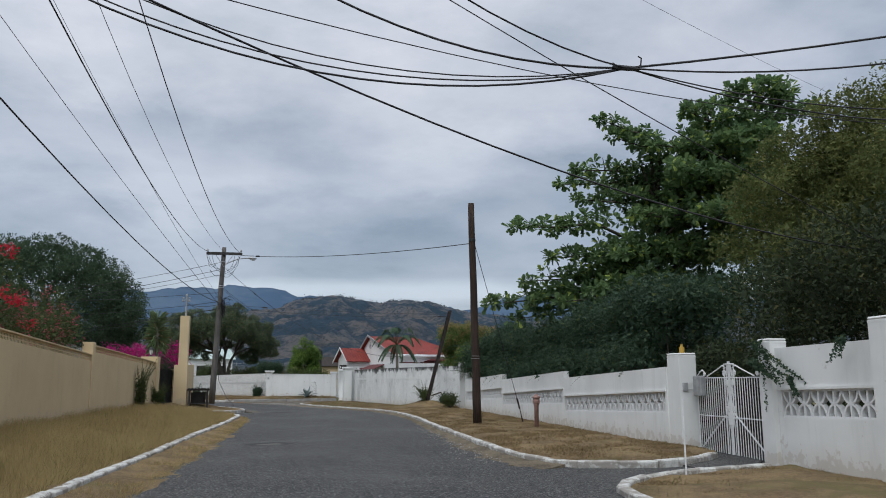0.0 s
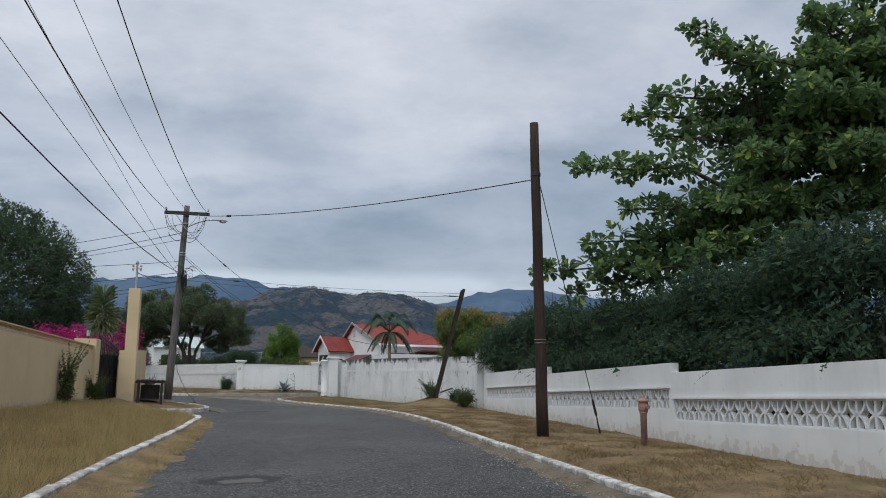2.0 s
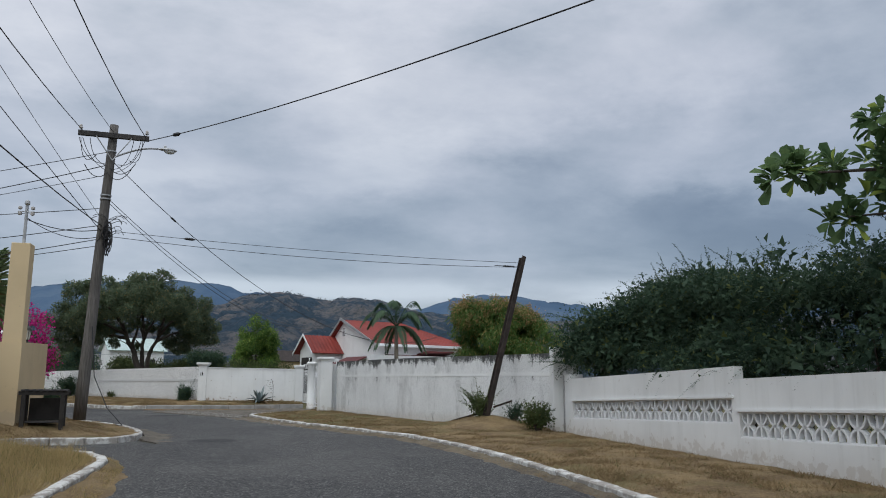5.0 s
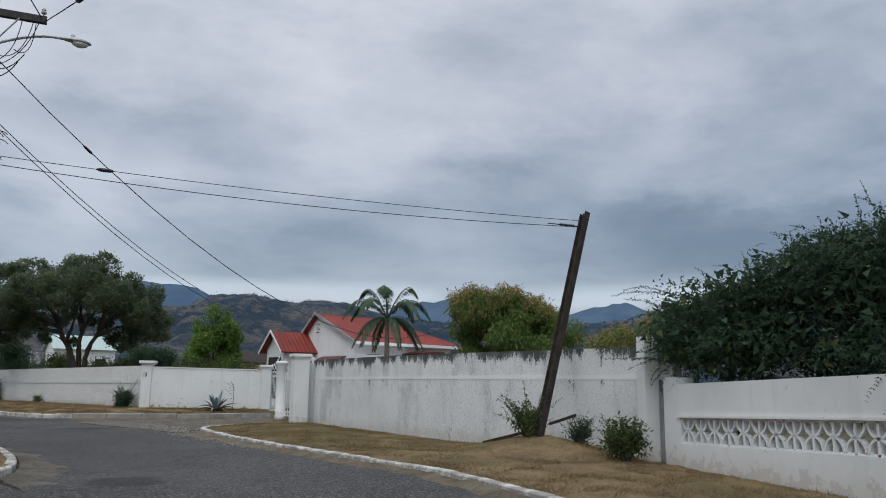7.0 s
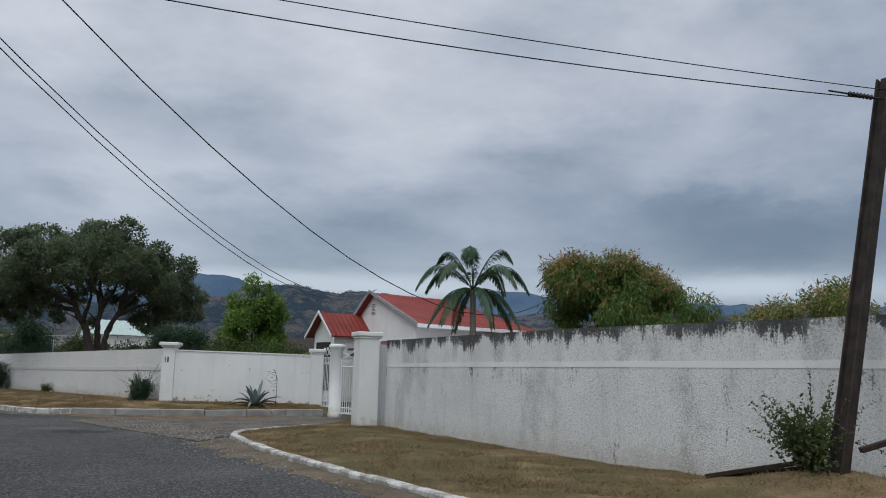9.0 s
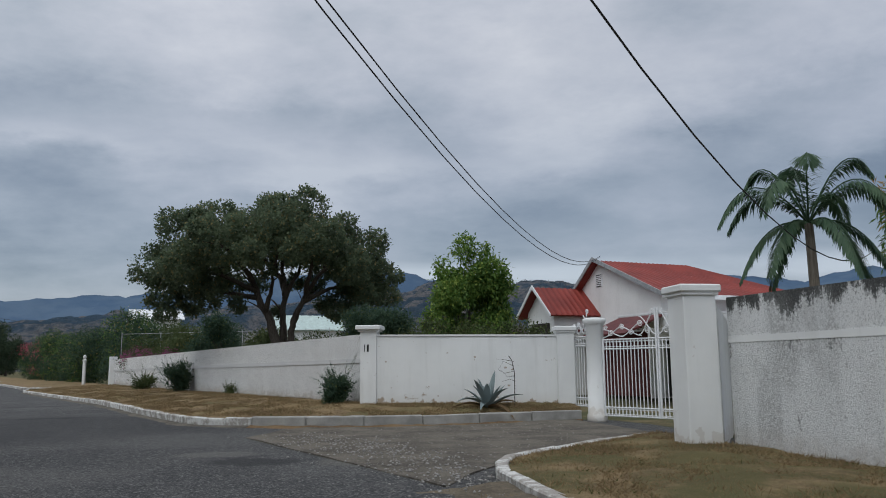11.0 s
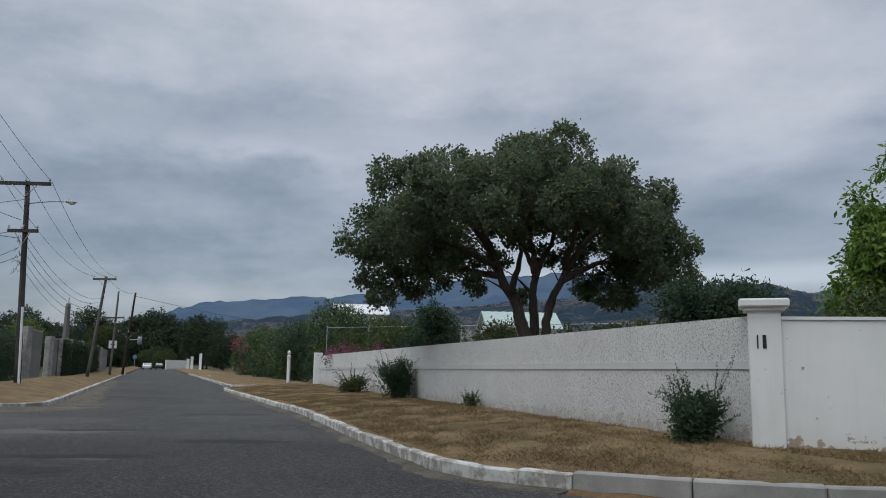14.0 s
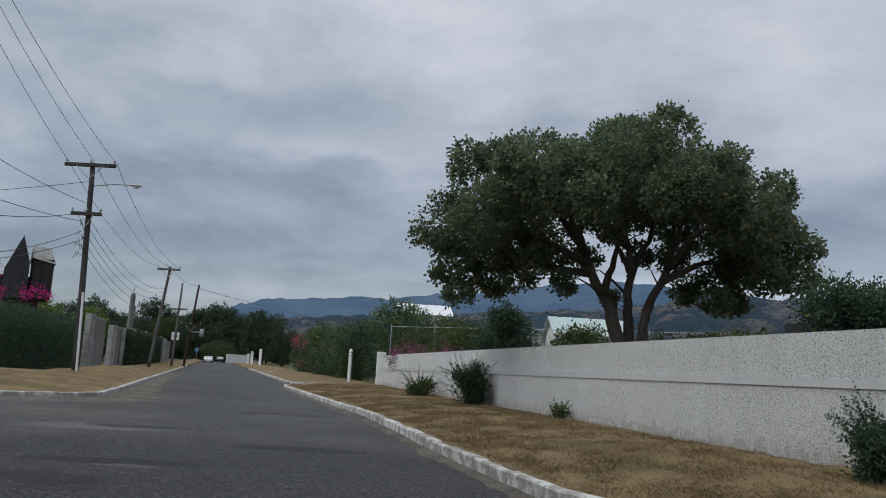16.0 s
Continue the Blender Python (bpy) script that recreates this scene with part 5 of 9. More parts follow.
# ---- poles and cables ----


def pole_shaft(holder, base, top, r0, r1, mat_):
    b, t = Vector(base), Vector(top)
    pts = [b.lerp(t, k / 8) + Vector((random.uniform(-1, 1), random.uniform(-1, 1), 0)) * 0.012 * (0 < k < 8) for k in range(9)]
    return part("shaft", tube([p - holder.location for p in pts], [lerp(r0, r1, k / 8) for k in range(9)], 14), mat_, holder, "", True)


def insulator(p, holder):
    part("insulator", lathe_at([(0.012, 0), (0.014, 0.05), (0.05, 0.06), (0.055, 0.09), (0.035, 0.12), (0.045, 0.135), (0.03, 0.17), (0.012, 0.18)], p - holder.location), "porcelain", holder)


def lathe_at(profile, at, seg=12):
    bm = bmesh.new()
    add_lathe(bm, profile, seg, at)
    return bm


def street_lamp_arm(holder, root, tip, drop=0.22):
    root, tip = Vector(root) - holder.location, Vector(tip) - holder.location
    pts = []
    for k in range(9):
        f = k / 8
        p = root.lerp(tip, f)
        p.z = root.z + (tip.z - root.z) * math.sin(f * math.pi / 2)
        pts.append(p)
    part("lamp_arm", tube(pts, 0.028, 8), "galv", holder, "grey steel lamp arm", True)
    d = (tip - root)
    d.z = 0
    d.normalize()
    bm = bmesh.new()
    sub = bmesh.new()
    bmesh.ops.create_uvsphere(sub, u_segments=16, v_segments=8, radius=1)
    for v in sub.verts:
        s = 0.8 + 0.2 * v.co.x
        v.co = Vector((v.co.x * 0.30, v.co.y * 0.14 * s, v.co.z * (0.075 if v.co.z > 0 else 0.03)))
    join(bm, sub, Matrix.Translation(tip + d * 0.27) @ pose(0, 0, 0, 0, 0, math.degrees(math.atan2(d.y, d.x))))
    head = part("lamp_head", bm, "galv", holder, "grey cobra-head street lamp", True)
    sub = bmesh.new()
    bmesh.ops.create_uvsphere(sub, u_segments=14, v_segments=7, radius=1)
    for v in sub.verts:
        v.co = Vector((v.co.x * 0.17, v.co.y * 0.10, min(v.co.z, 0) * 0.09))
    bm = bmesh.new()
    join(bm, sub, Matrix.Translation(tip + d * 0.34 - UP * 0.022) @ pose(0, 0, 0, 0, 0, math.degrees(math.atan2(d.y, d.x))))
    part("lens", bm, "glass_lamp", head, "clouded glass lens", True)
    part("sensor", lathe_at([(0.04, 0), (0.042, 0.06), (0.02, 0.075)], tip + d * 0.2 + UP * 0.065), "glass_lamp", head, "light sensor")


def crossarm(holder, c, along, half, z_drop=0.0, brace=0.6, mat_="pole_grey", pins=3):
    c = Vector(c) - holder.location
    u = Vector((*along, 0)).normalized()
    rz = math.degrees(math.atan2(u.y, u.x))
    m = Matrix.Translation(c) @ pose(0, 0, 0, 0, -z_drop, rz)
    arm = part("crossarm", box((-half, -0.055, -0.075), (half, 0.055, 0.075), 0.008, m), mat_, holder)
    for s in (-1, 1):
        a = m @ Vector((s * half * 0.5, -0.05, -0.06))
        part("brace", tube([a, c - UP * brace - u * 0 + Vector((0, 0, 0))], 0.016, 6), "galv", holder, "steel strap brace")
    for k in range(pins):
        s = -1 + 2 * k / (pins - 1)
        p = m @ Vector((s * half * 0.93, 0, 0.075))
        insulator(p + holder.location, holder)
    return arm


# the lamp pole at the corner
POLE_L = (-4.02, 45.25, 0.4)
TOP_L = (-3.69, 45.17, 8.98)
pl = thing("utility_pole", "leaning grey timber utility pole with crossarm and street lamp", "utility pole", POLE_L)
pole_shaft(pl, POLE_L, TOP_L, 0.17, 0.12, "pole_grey")
crossarm(pl, (-3.65, 45.00, 8.61), (1, 0.18), 0.97, 1.8, 0.75, "pole_dark", 2)
street_lamp_arm(pl, (-3.7, 45.2, 7.98), (-2.46, 45.55, 8.46))
for z, r in ((6.75, 0.155), (6.86, 0.155), (8.2, 0.15)):
    f = (z - 0.4) / 8.65
    c = Vector(POLE_L).lerp(Vector(TOP_L), f)
    part("band", lathe_at([(r - 0.004, 0), (r, 0.004), (r, 0.04), (r - 0.004, 0.044)], c - pl.location, 16), "galv", pl, "steel pole band")
# tap wires: a tangle of loops in the middle, slack jumpers under the crossarm
rnd = random.Random(5)


def slack(a, c, b, r, n=9):
    """A wire from a to b that swings out towards c."""
    a, b, c = Vector(a), Vector(b), Vector(c)
    part("tap_wire", tube([a * (1 - f) ** 2 + c * (2 * f * (1 - f)) + b * f * f - pl.location for f in (i / (n - 1) for i in range(n))], r, 4), "cable", pl)


for k in range(22):
    m = Vector((-3.64 + rnd.uniform(-0.07, 0.09), 44.97 + rnd.uniform(-0.06, 0.04), 5.55 + rnd.uniform(-0.22, 0.22)))
    h, w = rnd.uniform(0.12, 0.34), rnd.uniform(0.03, 0.10)
    part("wire_coil", tube([m - pl.location + Vector((w * math.cos(q), 0.03 * math.sin(2 * q), h * math.sin(q))) for q in (2 * math.pi * i / 12 for i in range(13))], 0.013, 4), "cable", pl)
for k in range(14):
    a = Vector((-3.62, 45.0, rnd.uniform(5.5, 6.1)))
    b = a + Vector((rnd.uniform(0.1, 0.5) * (1 if k % 3 else -1), rnd.uniform(-0.1, 0.1), rnd.uniform(-0.15, 0.3)))
    slack(a, (a + b) / 2 + Vector((0.1, 0, rnd.uniform(0.1, 0.35))), b, 0.008)
for x0, x1, z1, drop in ((-4.55, -4.1, 8.0, 0.75), (-4.6, -3.85, 7.75, 0.4), (-4.3, -3.8, 7.7, 0.3), (-2.85, -3.2, 7.9, 0.55), (-2.9, -3.5, 7.75, 0.5), (-3.1, -3.6, 7.6, 0.4), (-4.5, -3.8, 7.55, 0.2), (-2.8, -3.55, 7.5, 0.3)):
    a, b = Vector((x0, 45.0, 8.50)), Vector((x1, 45.03, z1))
    slack(a, (a + b) / 2 + Vector((0.16 * (1 if x0 > x1 else -1), 0, -drop)), b, 0.009)
for x0, x1, z in ((-3.75, -3.1, 7.45), (-3.75, -4.4, 7.5), (-3.7, -3.0, 7.62)):
    slack((x0, 45.0, z), ((x0 + x1) / 2, 45.0, z - 0.4), (x1, 45.02, z + 0.2), 0.011)
part("down_wire", tube([Vector(p) - pl.location for p in ((-3.85, 45.08, 3.0), (-3.65, 44.8, 1.6), (-3.2, 44.4, 0.75), (-2.75, 44.1, 0.3), (-2.9, 44.0, 0.32))], 0.014, 5), "cable", pl, "loose hanging cable")

# the bare pole on the right
POLE_R = (6.25, 26.25, 0.05)
TOP_R = (6.08, 26.16, 7.62)
pr = thing("utility_pole", "bare dark brown timber pole on the grass verge", "utility pole", POLE_R)
pole_shaft(pr, POLE_R, TOP_R, 0.145, 0.105, "pole_brown")
for z in (2.28, 2.36):
    c = Vector(POLE_R).lerp(Vector(TOP_R), (z - 0.05) / 7.57)
    part("band", lathe_at([(0.137, 0), (0.143, 0.006), (0.137, 0.012)], c - pr.location, 16), "galv", pr, "steel wire band")
part("clamp", lathe_at([(0.112, 0), (0.122, 0.01), (0.122, 0.09), (0.112, 0.10)], Vector((6.11, 26.18, 6.28)) - pr.location, 14), "black_metal", pr, "black cable clamp")
guy_top, guy_low = Vector((6.2, 26.2, 6.2)), Vector((8.15, 27.3, 0.12))
guy = thing("guy_wire", "steel guy wire anchored in the verge", "guy wire", guy_low)
part("strand", tube([guy_top - guy_low, Vector((0, 0, 0))], 0.011, 5), "cable", guy)
d = (guy_top - guy_low).normalized()
part("turnbuckle", tube([d * 0.45, d * 0.5, d * 0.85, d * 0.9], [0.012, 0.032, 0.032, 0.012], 6), "rust", guy, "rusty turnbuckle")
part("anchor_rod", tube([Vector((0, 0, -0.15)), d * 0.42], 0.017, 6), "rust", guy, "rusty anchor rod")

# the leaning steel pole
LEAN_B, LEAN_T = Vector((7.72, 44.75, 0.3)), Vector((9.16, 45.1, 5.6))
pn = thing("leaning_pole", "short leaning rusty steel rail pole", "pole", LEAN_B)
d = (LEAN_T - LEAN_B)
rot = d.to_track_quat("Z", "Y").to_matrix().to_4x4()
L = d.length
part("web", box((-0.073, -0.012, -0.3), (0.073, 0.012, L), 0.004, rot), "rust", pn)
part("flange", box((-0.097, -0.075, -0.3), (-0.0735, 0.075, L + 0.02), 0.004, rot), "rust", pn)
part("flange", box((0.0735, -0.075, -0.3), (0.097, 0.075, L - 0.03), 0.004, rot), "rust", pn)
for k in (1.7, 2.4, 3.3, 4.4, 5.0):
    part("bolt", lathe_at([(0.03, -0.08), (0.03, -0.076), (0.03, 0.0)], rot @ Vector((0.0, -0.02, k))), "stone_rubble", pn, "pale bolt hole plate")

# cables from the lamp pole
wire((-2.8, 45.1, 8.68), (-3.45, -6.0, 14.2), 2.74, 0.013)
wire((-3.7, 45.1, 8.75), (-5.64, -6.0, 17.85), 2.95, 0.009)
wire((-4.5, 44.9, 8.68), (-3.05, -6.0, 8.3), 1.59, 0.014)
wire((-3.82, 45.1, 5.75), (-15.05, -6.0, 23.0), 0.91, 0.013)
wire((-3.82, 45.1, 5.92), (-3.48, -6.0, 5.87), 1.04, 0.016)
wire((-3.82, 45.1, 6.1), (-9.8, -6.0, 22.1), 1.62, 0.008)
for z, to, sg, r in ((8.3, (-30, 52, 5.8), 0.8, 0.011), (7.9, (-30, 58, 6.4), 0.9, 0.014), (7.6, (-30, 56, 5.6), 0.7, 0.009), (6.6, (-30, 55, 6.6), 0.4, 0.011), (6.1, (-26, 58, 6.0), 0.5, 0.012), (5.7, (-24, 56, 4.0), 0.3, 0.012), (5.5, (-22, 50, 3.6), 0.3, 0.010)):
    wire((-3.78, 45.15, z - 0.15), to, sg, r)
wire((-3.82, 45.1, 5.8), (-5.3, 42.95, 5.6), 0.15, 0.012)
wire((-3.82, 45.1, 5.6), (-5.3, 42.95, 5.65), 0.25, 0.010)


def splice(cable, a, b, sag, f0, f1, r):
    """A dark lump of a splice on a cable."""
    a, b = Vector(a), Vector(b)
    pts = []
    for f in (f0, lerp(f0, f1, 0.2), lerp(f0, f1, 0.8), f1):
        p = a.lerp(b, f)
        p.z -= 4 * sag * f * (1 - f)
        pts.append(p)
    part("splice", tube(pts, [r * 0.4, r, r, r * 0.4], 6), "cable", cable, "thick black cable splice")


A, B = (-2.75, 45.1, 8.55), (6.12, 26.17, 6.22)
splice(wire(A, B, 0.24, 0.014), A, B, 0.24, 0.10, 0.125, 0.05)
A, B = (-3.7, 45.1, 5.78), (9.1, 45.03, 5.39)
splice(wire(A, B, 0.11, 0.007), A, B, 0.11, 0.17, 0.195, 0.04)
A, B = (-3.7, 45.1, 5.62), (9.1, 45.0, 5.24)
wire(A, B, 0.19, 0.008)
A, B = (-3.7, 45.1, 7.9), (13.95, 68.42, 5.11)
splice(wire(A, B, 2.9, 0.013), A, B, 2.9, 0.09, 0.10, 0.03)
wire((-3.8, 45.1, 6.82), (8.42, 82.2, 6.45), 2.02, 0.012)
wire((-3.8, 45.1, 6.72), (8.42, 82.2, 6.42), 2.14, 0.012)

# cables that cross over the street near the start, bound together in a knot
KNOT = Vector((3.62, 7.83, 4.95))
for b, sg, r in (((-9.1, 8.0, 11.2), 2.49, 0.012), ((-9.6, 8.3, 11.5), 2.42, 0.009), ((-11.0, 9.2, 14.3), 3.02, 0.008), ((-9.0, 9.2, 17.4), 3.25, 0.014), ((-10.0, 1.15, 17.4), 3.42, 0.011), ((26.2, 5.6, 12.1), 1.03, 0.014), ((14.8, 5.1, 8.5), 1.19, 0.011), ((19.2, 11.5, 9.6), 1.42, 0.009), ((19.0, 12.2, 9.1), 1.35, 0.010)):
    wire(KNOT, b, sg, r, steps=30)
kn = thing("cable_knot", "bundle of black tape and wire ends binding the cables", "cable joint", KNOT)
part("wrap", tube([Vector((-0.16, 0.02, 0.02)), Vector((-0.12, 0.0, 0.0)), Vector((0.12, 0.0, 0.0)), Vector((0.16, 0.0, 0.0))], [0.01, 0.032, 0.028, 0.01], 7), "cable", kn)
part("wire_end", tube([Vector((0.1, 0, 0)), Vector((0.17, 0, 0.05)), Vector((0.18, 0, 0.13)), Vector((0.14, 0, 0.15))], 0.009, 5), "cable", kn)
part("wire_end", tube([Vector((-0.1, 0, 0)), Vector((-0.16, 0, 0.05)), Vector((-0.2, 0, 0.03))], 0.007, 5), "cable", kn)
wire((23.2, 19.2, 5.95), (-3.7, 6.9, 5.89), 1.86, 0.014, steps=30)
wire((30.0, 17.0, 10.6), (-5.0, 8.0, 6.4), 2.2, 0.008, steps=30)
wire((19.8, 14.15, 1.3), (-5.05, 7.2, 9.0), 0.74, 0.009, steps=30)
wire((24.0, 20.0, 7.5), (-6.0, 8.0, 11.0), 1.0, 0.004, steps=30)

# far street poles
FD = Vector((-0.53, 0.848, 0))


def far_pole(base, top, r, label, mat_="pole_grey", arms=(), lamp=False):
    """A pole with crossarms at (drop below its top, half length)."""
    base, tp = Vector(base), Vector(top)
    ob = thing("utility_pole", label, "utility pole", base)
    pole_shaft(ob, base, tp, r, r * 0.7, mat_)
    for drop, half in arms:
        c = tp.lerp(base, drop / (tp - base).length)
        crossarm(ob, c + Vector((0, -0.14, 0)), (1, 0.35), half, 1.0, 0.6, mat_, 3)
    if lamp:
        street_lamp_arm(ob, tp - UP * 1.0, tp + Vector((1.25, 0.75, -0.78)))
        u = (tp - base).normalized()
        part("cable_guard", tube([Vector((0.15, -0.09, 0)), u * 3.3 + Vector((0.13, -0.07, 0))], 0.05, 8), "roof_white", ob, "pale steel cable guard")
    return tp


F1 = far_pole((-27.9, 83.5, 0.4), (-28.3, 83.5, 9.15), 0.14, "grey timber pole with two crossarms and lamp", "pole_dark", ((0.12, 1.05), (2.2, 0.62)), True)
F2 = far_pole((-42.6, 108.2, 0.1), (-41.6, 108.2, 7.95), 0.13, "distant grey timber pole with crossarm", "pole_grey", ((0.2, 0.85),))
far_pole((-51.6, 124.0, 0.1), (-51.3, 124.0, 8.4), 0.12, "distant pale timber pole with low crossarm", "pole_grey", ((2.6, 0.9),))
F4 = far_pole((-55.2, 131.4, 0.1), (-54.3, 131.4, 9.0), 0.14, "distant brown timber pole with long low crossarm", "pole_brown", ((4.4, 1.1),))
tr = thing("transformer", "grey pole-mounted transformer can", "transformer", F4 + Vector((1.1, -0.3, -5.6)))
part("can", lathe([(0.15, 0), (0.22, 0.05), (0.22, 0.75), (0.18, 0.82)], 14), "galv", tr, "", True)
part("bracket", tube([(0.0, 0.0, 0.5), (-1.45, 0.3, 0.5)], 0.04, 6), "galv", tr)
sg = thing("road_sign", "square white sign with a dark mark on a thin post", "road sign", (-58.4, 134.0, 0.1), 28)
part("post", tube([(0, 0, -0.1), (0, 0, 3.1)], 0.04, 6), "galv", sg)
part("board", box((-0.42, -0.06, 2.9), (0.42, -0.03, 3.75), 0.02), "white_paint", sg, "white board")
part("mark", box((-0.2, -0.075, 3.25), (0.22, -0.06, 3.42), 0.004), "black_metal", sg, "dark bar")
for s in (-1.0, 0.1, 1.0):
    u = Vector((0.94, 0.33, 0)) * s
    wire(F1 + u, F2 + u * 0.8, 0.9, 0.011)
    a = F1 + u
    wire(a, a + Vector((1.9, -5.9, 2.4 - 0.45 * s)) * 2, 0.35, 0.011)
for k in range(5):
    wire(F1 + Vector((-0.15, 0, -2.0 - 0.36 * k)), F2 + Vector((0, 0, -1.6 - 0.2 * k)), 1.1 + 0.12 * k, 0.011)
    wire(F1 + Vector((-0.15, 0, -1.7 - 0.4 * k)), F1 + Vector((-0.15, 0, -1.7 - 0.4 * k)) + Vector((1.7, -5.4, (0.6, -0.15, 0.1, -0.5, -0.7)[k])) * 4, (0.8, 1.5, 0.7, 1.6, 1.1)[k], 0.012)
rnd = random.Random(91)
for k in range(12):
    a = F1 + Vector((rnd.uniform(-0.12, 0.12), -0.16, -2.3 - rnd.uniform(0, 1.6)))
    b = a + Vector((rnd.uniform(-0.35, 0.35), rnd.uniform(-0.2, 0.0), rnd.uniform(-0.5, 0.1)))
    ob = part("loose_wire", tube([a, (a + b) / 2 + Vector((rnd.uniform(-0.2, 0.2), 0, -0.2)), b], 0.009, 4), "cable")
    tagged(ob, "loose end of black wire on the pole", "cable", "loose wires")
wire(F1 + Vector((-0.1, 0, -0.8)), (-47, 76, 6.0), 0.4, 0.011)
wire(F2, F4, 0.5, 0.012)
wire(F4 + Vector((0, 0, -0.4)), (-60, 220, 9), 0.8, 0.02)

# ---- hills ----


def range_point(prof, r0, r1, rough, seed, spur, az, f):
    """A point of a range of hills: az in degrees left of north, f from its foot to its crest, whose elevation prof(az) gives in degrees."""
    r = lerp(r0, r1, f)
    x, y = -r * math.sin(radians(az)), 40 + r * math.cos(radians(az))
    crest = r1 * math.tan(radians(prof(az)))
    ridge = 1 - abs(noise.fractal(Vector((x / spur, y / spur, seed)), 1.0, 2.1, 5))
    fine = noise.fractal(Vector((x / 60, y / 60, seed + 4)), 0.8, 2.1, 5)
    body = f ** 0.85
    return Vector((x, y, max(crest * (body * (0.58 + 0.42 * f) + (1 - f) * body * 1.5 * (ridge - 0.66)) + rough * fine * (0.35 + f), -1.0) if f else -1.5))


def range_mesh(prof, r0, r1, az0, az1, n_az, n_r, rough, seed, spur):
    """A range of hills round the plain, from foot to crest and down behind."""
    bm = bmesh.new()
    grid = []
    for i in range(n_az + 1):
        az = lerp(az0, az1, i / n_az)
        row = [bm.verts.new(range_point(prof, r0, r1, rough, seed, spur, az, k / n_r)) for k in range(n_r + 1)]
        back = lerp(r0, r1, 1.12)
        row.append(bm.verts.new((-back * math.sin(radians(az)), 40 + back * math.cos(radians(az)), -1)))
        grid.append(row)
    for a, b in zip(grid, grid[1:]):
        for k in range(len(a) - 1):
            bm.faces.new((a[k], b[k], b[k + 1], a[k + 1]))
    bmesh.ops.recalc_face_normals(bm, faces=bm.faces[:])
    return bm


def near_crest(az):
    return float(np.interp(az, [-70, -40, -34, -31, -28, -25, -21, -17.5, -14.3, -12.5, -11, -9.1, -7.9, -6.6, -5.1, -3.5, -1.7, -0.7, 0.6, 2, 4.5, 8, 12, 18, 24, 32, 50], [4.0, 4.5, 4.6, 4.9, 4.5, 4.3, 4.6, 4.5, 4.9, 5.15, 5.65, 6.05, 5.85, 5.75, 6.05, 6.35, 6.05, 5.9, 5.5, 5.2, 4.9, 4.5, 4.3, 3.8, 3.3, 2.5, 1.5]))


def far_crest(az):
    return float(np.interp(az, [-70, -45, -35, -31.5, -30, -28.3, -26.3, -23, -20.7, -17.8, -15.5, -13.5, -8, -0.5, 1.5, 3.7, 7, 10, 12, 13.7, 16, 17.5, 19.7, 23, 25.4, 28.9, 30.4, 34, 50], [4.6, 5.0, 5.3, 5.5, 6.0, 5.8, 5.25, 5.7, 6.05, 6.35, 5.95, 5.3, 5.2, 6.3, 6.75, 6.75, 6.6, 6.3, 6.1, 5.6, 5.5, 5.3, 4.85, 4.8, 4.55, 4.2, 3.7, 2.6, 1.0]))


HILL = (near_crest, 700, 2100)
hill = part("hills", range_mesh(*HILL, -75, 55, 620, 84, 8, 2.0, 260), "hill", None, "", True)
setting(hill, "scrub-covered brown and green hillside, haze blue mixed into its colours", "hills")
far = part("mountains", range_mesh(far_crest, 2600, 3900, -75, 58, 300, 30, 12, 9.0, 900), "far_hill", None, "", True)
setting(far, "distant mountain range under cloud, coloured blue for haze", "mountains")
# trees on the crest and scrub in the folds
rng = np.random.default_rng(55)
at, big_ = [], []
for k in range(620):
    crest_ = k < 300
    az = rng.uniform(-34, 12) if crest_ else rng.uniform(-32, 14)
    f = 0.985 if crest_ else rng.uniform(0.45, 0.97)
    if crest_ and noise.noise(Vector((az * 0.9, 3.3, 0))) < -0.12:
        continue
    c = range_point(*HILL, 8, 2.0, 260, az, f)
    size_ = rng.uniform(4, 9) if crest_ else rng.uniform(4, 8)
    for _ in range(16):
        at.append(tuple(c + Vector((rng.normal() * size_ * 0.6, rng.normal() * size_ * 0.6, abs(rng.normal()) * size_ * 0.5 - size_ * 0.45))))
        big_.append(size_ * 0.55)
at, big_ = np.array(at), np.array(big_)
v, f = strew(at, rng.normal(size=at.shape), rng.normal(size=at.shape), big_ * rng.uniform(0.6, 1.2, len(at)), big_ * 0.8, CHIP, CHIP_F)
tagged(new("hill_trees", quick_mesh("hill_trees", v, f, "hill_leaf")), "far trees and scrub along the ridge, coloured blue for haze", "trees", "", "stuff")
rnd = random.Random(11)
for az, r, up_ in ((-6.2, 1560, 0.72), (-13.0, 1500, 0.72), (-15.4, 1450, 0.70), (-1.6, 1700, 0.75), (8.5, 1500, 0.6), (-19, 1500, 0.66)):
    x, y = -r * math.sin(radians(az)), 40 + r * math.cos(radians(az))
    z = near_crest(az) * up_ * 0.0175 * r
    hb = thing("hill_house", "small pale house far up the hillside", "house", (x, y, z - 14), rnd.uniform(0, 60), "hillside houses")
    part("wall", box((-9, -6, -8), (9, 6, 16)), "white_paint", hb)
    bm = bmesh.new()
    v = [bm.verts.new(p) for p in ((-10, -7, 16), (10, -7, 16), (10, 7, 16), (-10, 7, 16), (-6, 0, 20), (6, 0, 20))]
    for f in ((0, 1, 5, 4), (1, 2, 5), (2, 3, 4, 5), (3, 0, 4), (3, 2, 1, 0)):
        bm.faces.new([v[i] for i in f])
    part("roof", bm, "roof_white", hb)

# ---- the red-roofed house ----
hs = thing("house", "white rough-cast bungalow with red metal roofs", "house", (8.3, 82.0, 0), 22.8)


